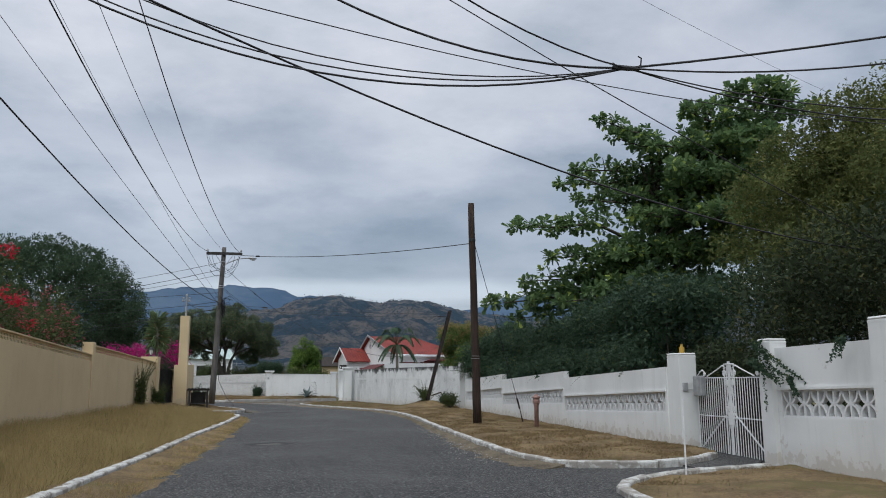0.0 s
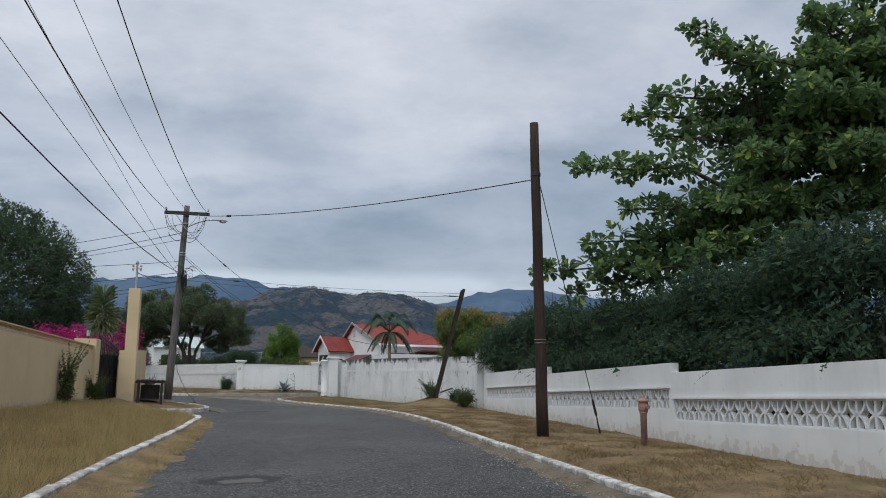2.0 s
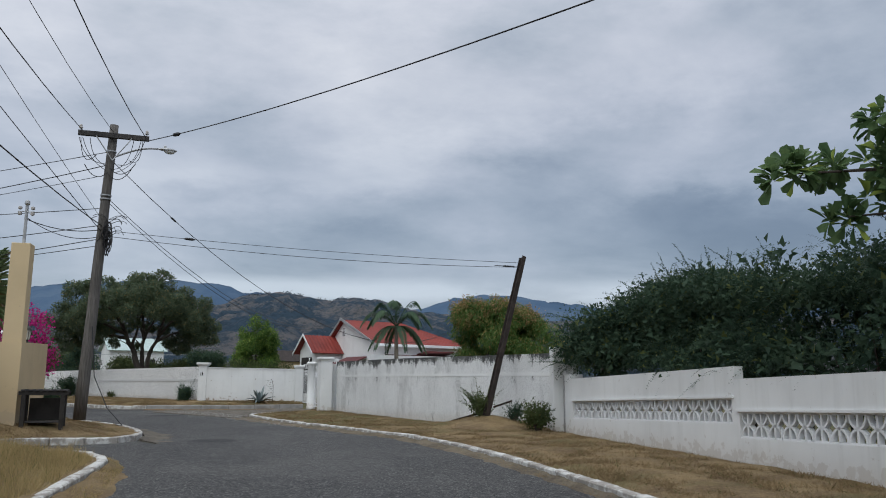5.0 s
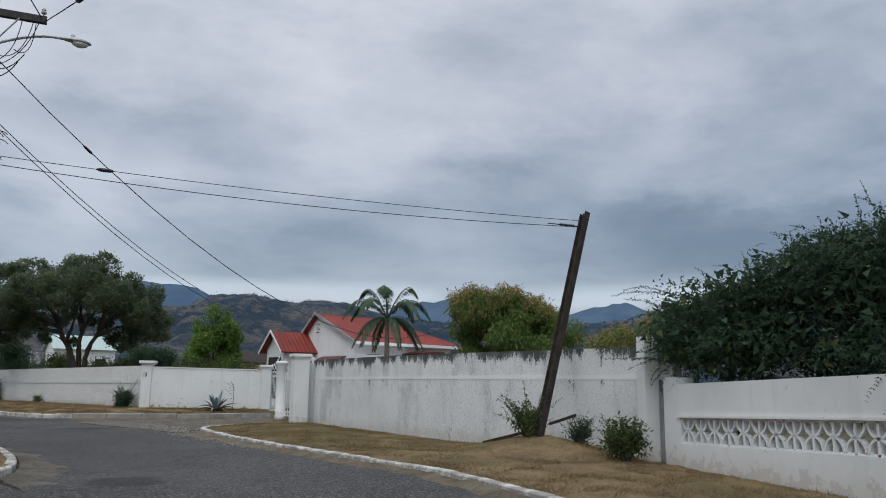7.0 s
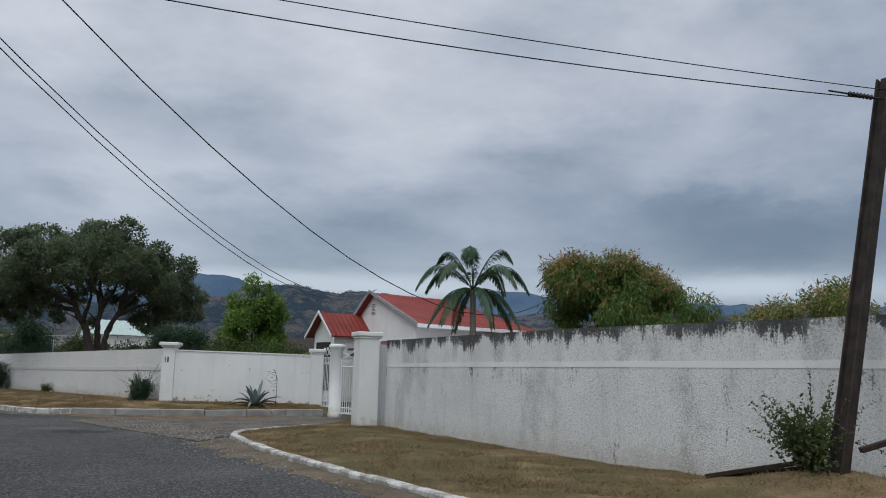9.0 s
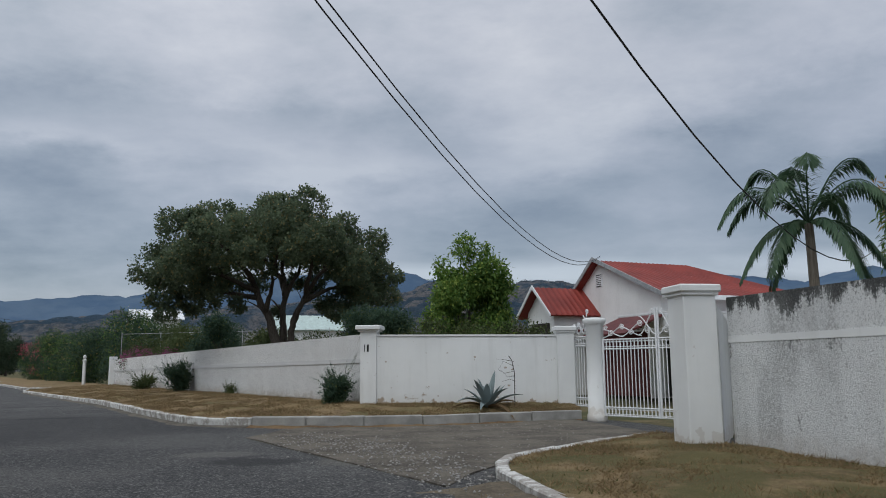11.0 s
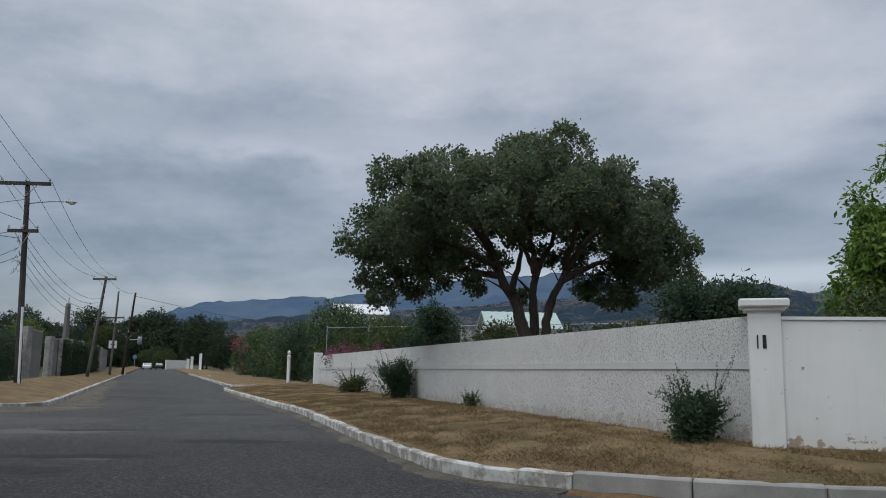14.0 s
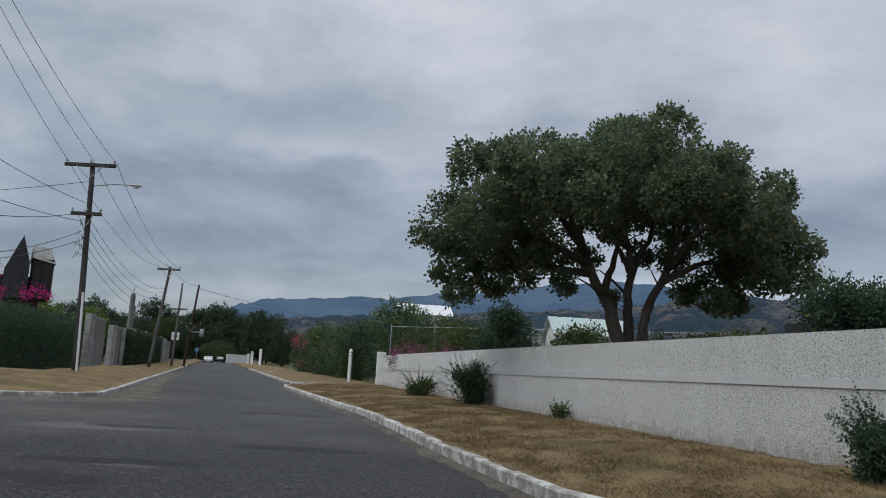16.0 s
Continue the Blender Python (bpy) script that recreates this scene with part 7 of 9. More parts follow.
for u, z, r, d in ((-5.1, 5.6, 1.05, 0), (-4.7, 4.5, 0.8, 0.3), (-3.9, 6.8, 1.45, 0), (-2.6, 7.55, 1.25, 0.2), (-3.2, 5.3, 1.15, -0.4), (-1.3, 7.1, 1.35, 0), (0.1, 7.85, 1.25, 0.2), (1.15, 8.0, 1.15, -0.2), (0.6, 6.8, 1.4, 0.4), (2.3, 6.8, 1.3, 0), (3.7, 6.55, 1.05, 0.2), (3.4, 5.5, 1.15, 0), (4.4, 5.4, 0.9, 0.3), (4.55, 4.55, 0.7, 0), (2.85, 4.45, 0.7, 0.4), (-2.1, 5.0, 0.7, 1.0), (-1.6, 4.1, 0.42, -0.6), (-2.9, 4.25, 0.55, -0.3), (-4.6, 3.75, 0.5, 0), (3.0, 3.8, 0.42, 0.2), (-0.2, 4.0, 0.3, 2.6), (1.9, 4.2, 0.4, 2.4), (2.0, 4.3, 0.5, 0.8), (2.5, 3.75, 0.45, -0.4), (1.5, 5.1, 0.5, 1.2), (-3.7, 4.2, 0.6, 0.6), (-2.4, 4.5, 0.5, -1.2), (-1.0, 5.1, 0.5, 1.6), (-0.4, 5.3, 0.4, -1.8), (0.6, 5.3, 0.45, 1.9), (3.7, 4.4, 0.6, -0.6),
                   (-2.2, 6.4, 1.3, -2.4), (0.1, 6.9, 1.35, -2.2), (1.8, 6.4, 1.2, -2.4), (3.0, 5.5, 1.0, -2.2), (-3.7, 5.6, 1.05, -1.9), (-0.9, 5.8, 0.7, -3.2), (0.9, 5.9, 0.7, -3.3), (-2.4, 6.4, 1.4, 2.6), (0.0, 7.0, 1.5, 2.8), (2.4, 6.4, 1.4, 2.6), (-4.1, 5.4, 1.0, 2.0), (3.7, 5.2, 1.0, 2.0)):
    p = TU * u + TN * d
    cl.append((p.x, p.y, z + 0.055 * max(z - 4.2, 0), r * 0.91, r * 0.91, r * 0.82))
foliage("crown", lumps(cl, 7, 405, 0.36), 13500, 9, 0.075, 0.115, 0.8, "leaf_spread", sp_, 4, inner=0.10, shape="diamond", deep=False)

# almond tree with large leaves in rosettes
# each bough: its tip, its inner end, the leaf plate's half width there
BOUGHS = (((8.9, 30.5, 4.0), (11.6, 30.0, 4.5), 0.8), ((10.2, 28.6, 4.5), (12.8, 28.6, 5.0), 1.1), ((11.3, 27.4, 4.9), (13.6, 28.0, 5.4), 1.2), ((8.45, 29.0, 7.42), (11.8, 29.2, 7.75), 0.95), ((7.8, 30.4, 4.55), (12.2, 30.0, 5.2), 1.25), ((9.3, 30.0, 5.45), (13.0, 29.6, 5.9), 1.2), ((10.0, 29.0, 6.25), (13.5, 29.0, 6.7), 1.35), ((10.85, 30.3, 9.55), (13.6, 29.8, 9.75), 0.8), ((11.3, 29.5, 9.95), (14.0, 29.3, 10.2), 0.8), ((11.3, 29.5, 8.75), (14.2, 29.2, 8.75), 1.1), ((12.3, 29.0, 11.95), (14.2, 29.0, 11.5), 0.75), ((12.6, 28.8, 11.2), (14.6, 28.8, 10.9), 0.85), ((14.9, 27.2, 11.95), (16.6, 27.4, 11.6), 0.8), ((17.0, 27.0, 12.9), (18.6, 27.0, 12.9), 1.0), ((13.8, 27.6, 10.6), (16.2, 27.6, 10.6), 1.25), ((12.4, 27.0, 7.6), (15.2, 28.0, 8.0), 1.25), ((12.2, 27.4, 6.2), (15.5, 28.2, 6.6), 1.4), ((13.6, 25.9, 9.2), (16.0, 27.5, 9.4), 1.3), ((14.4, 25.4, 7.4), (16.6, 27.2, 7.8), 1.4), ((16.2, 26.0, 10.6), (18.0, 27.6, 11.0), 1.4), ((17.5, 25.6, 8.6), (17.4, 27.8, 9.0), 1.6), ((16.5, 32.0, 8.0), (15.2, 30.0, 8.2), 1.5), ((14.5, 33.2, 6.4), (14.6, 30.4, 6.8), 1.5), ((18.8, 30.5, 10.4), (16.4, 29.4, 10.2), 1.5), ((13.6, 31.6, 9.6), (14.8, 29.8, 9.8), 1.1), ((15.4, 27.4, 12.0), (17.4, 27.4, 11.9), 0.8), ((18.3, 27.4, 13.35), (19.6, 27.4, 12.9), 0.8), ((20.8, 27.4, 12.6), (18.6, 27.6, 12.0), 1.1), ((17.0, 27.2, 11.0), (18.8, 27.6, 11.2), 1.2), ((15.0, 26.8, 9.0), (17.2, 27.6, 9.4), 1.4), ((18.6, 26.6, 9.9), (17.4, 28.0, 9.8), 1.6), ((16.4, 26.4, 6.2), (16.0, 28.2, 6.6), 1.7), ((18.4, 26.8, 7.8), (17.0, 28.2, 7.6), 1.7), ((14.2, 27.6, 5.0), (15.0, 28.9, 5.4), 1.5), ((17.2, 28.0, 5.0), (15.6, 29.0, 5.4), 1.6))
cl = []
for a, b, w_ in BOUGHS:
    a, b = Vector(a), Vector(b)
    n = max(4, int((b - a).length / 0.55))
    for k in range(n):
        f = k / (n - 1)
        c = a.lerp(b, f)
        r = lerp(0.30, w_, f ** 0.8)
        cl.append((c.x, c.y + 0.25 * r * math.sin(k * 2.3), c.z + 0.12 * math.sin(k * 1.9), r, r * 1.15, r * 0.36))
al = thing("almond_tree", "tall almond tree with tiers of large glossy leaves", "tree", (14.6, 29.4, -0.1))
bm = bmesh.new()
rnd = random.Random(6)
o = Vector((14.6, 29.4, -0.1))
add_tube(bm, [Vector((0, 0, 0)), Vector((0.06, 0, 3.0)), Vector((0.02, 0.05, 6.0)), Vector((0.1, -0.05, 8.4)), Vector((0.5, -0.2, 9.8))], [0.27, 0.22, 0.18, 0.11, 0.04], 10)
for a, b, w_ in BOUGHS:
    a, b = Vector(a) - o, Vector(b) - o
    root = Vector((0.05, 0, min(max(3.4, b.z - 0.9), 8.6)))
    mid = root.lerp(b, 0.6) + Vector((0, 0, -0.1))
    pts = [root, mid, b, b.lerp(a, 0.35) + Vector((0, 0, -0.12)), b.lerp(a, 0.7) + Vector((0, 0, -0.06)), a]
    add_tube(bm, pts, [0.085, 0.07, 0.055, 0.042, 0.028, 0.01], 6)
    for k in range(5):
        q = b.lerp(a, rnd.uniform(0.0, 0.8))
        e = q + Vector((rnd.uniform(-0.5, 0.5), rnd.choice((-1, 1)) * rnd.uniform(0.3, 0.8), rnd.uniform(0.0, 0.25)))
        add_tube(bm, [q - UP * 0.08, q.lerp(e, 0.5), e], [0.025, 0.018, 0.008], 4)
part("trunk", bm, "bark", al, "", True)
for a, b, w_ in BOUGHS:
    if b[2] > 8.0:
        c = Vector(b).lerp(Vector((14.65, 29.4, b[2] - 0.9)), 0.45)
        cl.append((c.x, c.y, c.z + 0.15, w_ * 0.8, w_ * 0.8, w_ * 0.36))
foliage("crown", [(c[0] - o.x, c[1] - o.y, c[2] - o.z, *c[3:]) for c in cl], 3000, 11, 0.16, 0.28, 0.60, "leaf_almond", al, 6, shape="oval", rosette=True, inner=0.34)

# olive-dark tree beyond the gate
cl = cluster((18.0, 19.0, 5.8), (4.6, 4.2, 4.6), 34, 1.35, 21, -0.7) + [(15.4, 20.2, 5.6, 1.5, 1.5, 1.2), (14.6, 20.4, 7.9, 1.2, 1.2, 0.9), (15.6, 20.0, 3.8, 1.6, 1.6, 1.2), (13.7, 20.3, 6.5, 1.3, 1.3, 1.0), (13.5, 20.4, 5.2, 1.3, 1.3, 1.0), (13.7, 20.4, 3.8, 1.4, 1.4, 1.1), (16.2, 19.6, 9.0, 1.3, 1.3, 1.0)]
tree("garden_tree", "dense olive-green tree behind the gate", (18, 19, -0.1), (18, 19, 2.4), lumps(cl, 4, 122, 0.36), 14500, 9, 0.10, 0.12, 0.5, "leaf_garden", 0.3, "bark", 9, 0, 20)
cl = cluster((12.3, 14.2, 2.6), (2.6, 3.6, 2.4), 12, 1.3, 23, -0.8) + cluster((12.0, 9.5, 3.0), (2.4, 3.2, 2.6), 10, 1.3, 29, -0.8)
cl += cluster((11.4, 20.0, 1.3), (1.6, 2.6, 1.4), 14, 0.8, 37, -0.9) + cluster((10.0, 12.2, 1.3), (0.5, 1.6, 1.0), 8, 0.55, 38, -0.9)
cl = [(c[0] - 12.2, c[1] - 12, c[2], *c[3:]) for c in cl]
# leaf colour here holds the shade behind the gate
shrub("garden_bushes", "bushes behind the white gate, shade painted into the leaves", (12.2, 12, 0), cl, 6500, 11, 0.14, 0.12, 0.45, "leaf_shade", 31, 14)

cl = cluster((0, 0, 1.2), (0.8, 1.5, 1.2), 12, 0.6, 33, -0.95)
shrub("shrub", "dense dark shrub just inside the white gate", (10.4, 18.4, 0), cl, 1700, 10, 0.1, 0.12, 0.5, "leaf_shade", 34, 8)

# feathery hedge overhanging the pierced wall
hedge = thing("hedge", "tall dark feathery hedge hanging over the white wall", "hedge", (11, 30, 0))
rng = np.random.default_rng(41)
cl = []
for k in range(64):
    y = rng.uniform(18.6, 41.2)
    x = xr(y) + rng.uniform(0.9, 3.4)
    z = rng.uniform(1.5, 3.7) + 0.5 * math.sin(y * 0.7) * 0.5
    r = rng.uniform(0.8, 1.25)
    cl.append((x - 11, y - 30, z, r, r * 1.15, r * 0.8))
for k in range(34):
    y = rng.uniform(19, 33.5)
    r = rng.uniform(0.8, 1.2)
    cl.append((xr(y) + rng.uniform(1.4, 4.2) - 11, y - 30, rng.uniform(2.7, 3.6) + 0.5 * smooth(y, 31, 22), r, r, r * 0.75))
for k in range(16):
    y = 20 + k * 1.5
    cl.append((xr(y) + 0.62 - 11, y - 30, 2.15 + 0.25 * math.sin(k * 2.1), 0.7, 0.9, 0.45))
for k in range(14):
    y = rng.uniform(32, 40)
    cl.append((xr(y) + rng.uniform(0.8, 3.0) - 11, y - 30, rng.uniform(3.3, 3.9) - 0.5 * smooth(y, 35, 40), 0.65, 0.65, 0.5))
for k in range(20):
    cl.append((xr(42) + 0.4 + rng.uniform(-0.3, 1.6) - 11, 42.2 + rng.uniform(-1.6, 0.1) - 30, rng.uniform(2.3, 3.3), 0.6, 0.6, 0.5))
for k in range(46):
    x = rng.uniform(0.35, 2.4)
    cl.append((xr(42) + x - 11, 41.9 + 0.5 * x + rng.uniform(-1.5, 0.0) - 30, rng.uniform(2.2, 3.35), 0.5, 0.5, 0.42))
for k in range(20):
    x = rng.uniform(10.3, 12.2)
    cl.append((x - 11, 42.6 + 1.3 * (x - 10.3) + rng.uniform(0, 0.9) - 30, rng.uniform(2.5, 3.25), 0.45, 0.45, 0.38))
for k in range(110):
    y = 19 + k * 0.211
    z = float(np.interp(y, [19, 25, 28, 31, 34, 36, 38.5, 40.5, 44], [4.3, 4.15, 3.9, 3.75, 3.8, 4.2, 4.3, 3.85, 3.6]))
    cl.append((xr(min(y, 42.6)) + rng.uniform(0.8, 2.2) - 11, y - 30, z - 0.55 + rng.uniform(-0.15, 0.1), 0.6, 0.6, 0.5))
foliage("foliage", [(*c[:3], c[3] * 0.86, c[4] * 0.86, c[5] * 0.86) for c in cl], 9500, 9, 0.13, 0.095, 0.5, "leaf_hedge", hedge, 42, inner=0.3, flat=0.5)
foliage("foliage", [(*c[:3], c[3] * 0.62, c[4] * 0.62, c[5] * 0.62) for c in cl], 4200, 6, 0.16, 0.2, 0.6, "leaf_hedge", hedge, 44, inner=0.4, deep=False)
feathers("foliage", cl, 17500, 0.42, 8, 0.07, 0.42, "leaf_hedge", hedge, 43)
rnd = random.Random(8)
for k in range(24):
    c = rnd.choice(cl)
    a = Vector((c[0] * 0.9 + 0.3, c[1], 0))
    b = Vector(c[:3])
    part("stem", tube([a, a.lerp(b, 0.5) + Vector((rnd.uniform(-0.2, 0.2), rnd.uniform(-0.2, 0.2), 0.2)), b], [0.04, 0.025, 0.006], 5), "bark", hedge)


def spray(parent, start, way, length, droop, leaf, seed, size=0.09, aspect=0.45, gap=0.035):
    """A long twig that bends over, set with small leaves on both sides, as one part."""
    rng = np.random.default_rng(seed)
    n = max(8, int(length / gap))
    way = Vector(way).normalized()
    p, pts, d = Vector(start), [], way.copy()
    for k in range(n):
        pts.append(p.copy())
        d = (d + Vector((rng.normal() * 0.03, rng.normal() * 0.03, -droop / n + rng.normal() * 0.02))).normalized()
        p = p + d * (length / n)
    P = np.array([tuple(q) for q in pts])
    T = np.gradient(P, axis=0)
    at = np.repeat(P, 3, axis=0)
    m = len(at)
    ax = rng.normal(size=(m, 3)) + 0.5 * np.repeat(unit(T), 3, axis=0)
    ln = size * rng.uniform(0.5, 1.2, m) * np.repeat(np.linspace(1.1, 0.6, n), 3)
    v, f = strew(at, ax, rng.normal(size=(m, 3)), ln, ln * aspect)
    v2, f2 = strew(P[:-1], P[1:] - P[:-1], np.tile((0.3, 0.2, 1.0), (n - 1, 1)), np.full(n - 1, length / n * 1.1), np.linspace(0.016, 0.006, n - 1))
    ob = new("spray", quick_mesh("spray", np.concatenate((v, v2)), np.concatenate((f, f2 + len(v))), leaf))
    ob.parent = parent
    return ob


rnd = random.Random(77)
for k in range(170):
    y = rnd.uniform(20, 42.0)
    x = xr(y) + rnd.uniform(0.5, 3.0)
    z = 2.95 + 0.6 * math.sin(y * 0.9) * 0.5 + rnd.uniform(-0.2, 0.7) + 0.3 * smooth(y, 40, 33)
    spray(hedge, (x - 11, y - 30, z), (rnd.uniform(-0.8, 0.3), rnd.uniform(-0.5, 0.7), rnd.uniform(0.2, 0.9)), rnd.uniform(0.5, 1.1), rnd.uniform(0.3, 1.1), "leaf_hedge", 300 + k, 0.058, 0.45, 0.028)
for k in range(34):
    y = rnd.uniform(19, 30)
    spray(hedge, (xr(y) + rnd.uniform(0.1, 0.6) - 11, y - 30, rnd.uniform(1.95, 2.9)), (-1, rnd.uniform(-0.3, 0.9), rnd.uniform(-0.2, 0.4)), rnd.uniform(0.4, 0.9), rnd.uniform(0.8, 1.8), "leaf_hedge", 430 + k, 0.10)
for k in range(22):
    spray(hedge, (xr(42.3) + rnd.uniform(-0.1, 0.6) - 11, 42.1 + rnd.uniform(-0.7, 0.5) - 30, rnd.uniform(2.0, 3.4)), (rnd.uniform(-1, -0.2), rnd.uniform(0.2, 1.0), rnd.uniform(-0.2, 0.5)), rnd.uniform(0.8, 1.7), rnd.uniform(0.5, 1.6), "leaf_hedge", 500 + k, 0.058, 0.5, 0.026)
for k in range(64):
    y = rnd.uniform(35.2, 40.6)
    top = 0.75 - 0.09 * (y - 35.2) + (0.35 if abs(y - 37.5) < 0.35 or abs(y - 36.2) < 0.3 else 0)
    spray(hedge, (10.4 + rnd.uniform(-0.5, 0.6) - 11, y - 30, 3.7 + rnd.uniform(-0.15, 0.15)), (rnd.uniform(-0.8, 0.4), rnd.uniform(-0.3, 0.7), 1), top * rnd.uniform(0.6, 1.0) + 0.1, rnd.uniform(0.1, 0.7), "leaf_hedge", 620 + k, 0.06, 0.45, 0.028)
vine = thing("creeper", "leafy creeper trailing over the white wall and pier", "creeper", (8.5, 13.0, 2.0))
for k in range(20):
    y, z, w_, ln_ = ((0.5, 0.22, (-0.1, -1.0, -0.7), 1.5), (0.62, -0.15, (-0.1, -1.0, -0.35), 1.3), (-0.5, -0.45, (-0.1, -0.5, -0.6), 0.55), (-1.9, 0.15, (-0.3, 0.1, -0.8), 0.5))[k % 4]
    spray(vine, (rnd.uniform(-0.02, 0.06), y + rnd.uniform(-0.15, 0.1), z + rnd.uniform(-0.06, 0.06)), w_, ln_ * rnd.uniform(0.6, 1.0), rnd.uniform(-0.3, 0.3), "leaf_hedge", 530 + k, 0.08, 0.6)

# big round tree on the left
cl = []
for k in range(70):
    th, q = 2.4 * k, (k + 0.5) / 70
    cz = lerp(-0.55, 0.98, q)
    cr = math.sqrt(1 - cz * cz) * 0.84
    cl.append((-16.8 + 8.0 * cr * math.cos(th), 54 + 5.6 * cr * math.sin(th), 5.5 + 4.6 * cz, 1.5, 1.5, 1.15))
tree("round_tree", "huge dark round-crowned tree behind the cream wall", (-17, 54, -0.1), (-17, 54, 3), lumps(cl, 3, 121, 0.2), 17500, 10, 0.07, 0.125, 0.6, "leaf_dark", 0.5, "bark", 12, 0, 60, inner=0.03)

# bougainvillea on the left
cl = cluster((-7.9, 26.6, 2.7), (0.8, 4.2, 1.5), 24, 0.6, 61) + [(-7.9, 22.6, 4.4, 0.7, 0.7, 0.6), (-8.2, 20.5, 4.2, 0.8, 1.0, 0.8)]
ob = thing("bougainvillea", "bougainvillea bush with red and dusty pink bracts over the cream wall", "shrub", (-8.2, 24, 0))
loc = [(c[0] + 8.2, c[1] - 24, *c[2:]) for c in cl]
foliage("foliage", loc, 1500, 9, 0.15, 0.10, 0.5, "leaf_olive", ob, 62, shape="diamond")
foliage("blossom", [(0.7, -1.3, 5.0, 0.25, 0.4, 0.14), (0.9, -0.9, 3.75, 0.2, 0.6, 0.12), (0.8, -1.9, 3.85, 0.2, 0.3, 0.12), (0.9, 0.4, 3.2, 0.2, 0.2, 0.1)], 55, 12, 0.06, 0.07, 0.8, "petal_red", ob, 63, label="red bracts")
foliage("blossom", [(c[0] + 0.12, c[1], c[2] + 0.08, c[3] * 1.05, c[4] * 1.05, c[5] * 1.05) for c in loc if c[1] > -0.6], 230, 8, 0.06, 0.065, 0.8, "petal_pink", ob, 64, label="dusty pink bracts")
branches("stem", (0, 1.5, -0.1), (0, 1.5, 1.0), [c[:3] for c in loc[::2]], 0.06, "bark", ob, 65, 6, 0.2)
rnd = random.Random(66)
for k in range(40):
    c = rnd.choice(loc)
    spray(ob, (c[0], c[1], c[2] + 0.3 * c[5]), (rnd.uniform(-0.3, 0.8), rnd.uniform(-0.7, 0.7), 1), rnd.uniform(0.5, 1.1), rnd.uniform(0.3, 1.2), "petal_pink" if k % 4 == 0 else "leaf_olive", 1200 + k, 0.08, 0.5, 0.05)
ob = thing("bougainvillea", "magenta bougainvillea in flower behind the gate column", "shrub", (-7.4, 50, 0))
foliage("foliage", [(-1.4, 0.7, 2.3, 0.9, 0.9, 0.8), (0.6, 0.6, 2.3, 0.9, 0.9, 0.8)], 300, 9, 0.15, 0.12, 0.5, "leaf_olive", ob, 66)
foliage("blossom", [(-2.6, 0, 3.2, 0.9, 0.7, 0.5), (-1.5, 0, 3.1, 0.7, 0.7, 0.6), (-0.4, 0, 3.2, 0.65, 0.7, 0.7), (0.75, 0, 3.1, 0.6, 0.6, 0.75), (1.25, 0.2, 2.2, 0.35, 0.4, 0.6)], 520, 11, 0.12, 0.10, 0.8, "petal_magenta", ob, 67, label="magenta bracts")
branches("stem", (0, 0, -0.1), (0, 0, 1.0), [(-0.7, 0, 2.9), (0.7, 0, 2.7), (0.2, 0.2, 2.4)], 0.06, "bark", ob, 68, 6, 0.2)

# yucca
yu = thing("yucca", "spiky yucca with long stiff leaves on a trunk", "yucca", (-7.5, 48.4, -0.1))
part("trunk", tube([(0, 0, 0), (0.03, 0, 2.0), (0, 0, 4.9)], [0.13, 0.11, 0.09], 8), "bark_pale", yu, "", True)
rng = np.random.default_rng(71)
n = 380
zz = rng.uniform(3.7, 5.2, n)
th = rng.uniform(0, 2 * math.pi, n)
tilt = np.interp(zz, [3.7, 4.5, 5.2], [-0.85, 0.3, 1.7]) + rng.normal(size=n) * 0.2
ax = np.column_stack((np.cos(th), np.sin(th), tilt))
v, f = strew(np.column_stack((np.cos(th) * 0.05, np.sin(th) * 0.05, zz)), ax, np.tile((0, 0, 1.0), (n, 1)), rng.uniform(0.55, 0.85, n), np.full(n, 0.06), OVAL, OVAL_F)
lf = new("foliage", quick_mesh("foliage", v, f, "leaf_yucca"))
lf.parent = yu

# mango tree and neighbours behind the rough-cast wall
cl = lumps(cluster((15.2, 65.1, 3.75), (3.9, 3.2, 3.0), 28, 0.92, 81, -0.6), 3, 811, 0.4)
mt = tree("mango_tree", "round mango tree flushed golden and green", (15.1, 65.1, -0.1), (15.1, 65.1, 1.6), cl, 4300, 11, 0.12, 0.25, 0.2, "leaf_mango", 0.25, "bark", 14, 0, 16, droop=1.5, shape="diamond")
top = [(c[0] - 15.1, c[1] - 65.1, c[2] + 0.25, *c[3:]) for c in cl if c[2] > 4.9]
foliage("flush", [(*c[:3], c[3] * 1.06, c[4] * 1.06, c[5] * 1.06) for c in top], 1250, 10, 0.10, 0.17, 0.3, "leaf_gold", mt, 82, label="golden young leaves", floor=4.3, shape="diamond", deep=False, droop=0.6)
cl = cluster((19.0, 58.5, 3.6), (2.6, 2.4, 1.4), 14, 0.6, 83, -0.5)
mt = tree("mango_tree", "low mango tree with golden flush above the wall", (19, 58.5, -0.1), (19, 58.5, 1.6), cl, 700, 10, 0.13, 0.19, 0.3, "leaf_mango", 0.2, "bark", 15, 0, 3, droop=0.7, shape="diamond")
foliage("flush", [(c[0] - 19, c[1] - 58.5, c[2] + 0.15, *c[3:]) for c in cl], 620, 10, 0.12, 0.16, 0.32, "leaf_gold", mt, 84, label="golden young leaves", shape="diamond", deep=False, droop=0.5)
cl = cluster((1.42, 69.0, 2.95), (1.1, 1.05, 1.9), 18, 0.5, 85, -0.7) + [(1.25, 68.9, 4.85, 0.3, 0.3, 0.42), (1.9, 69.0, 4.7, 0.2, 0.2, 0.35), (0.6, 68.9, 4.3, 0.22, 0.22, 0.3)]
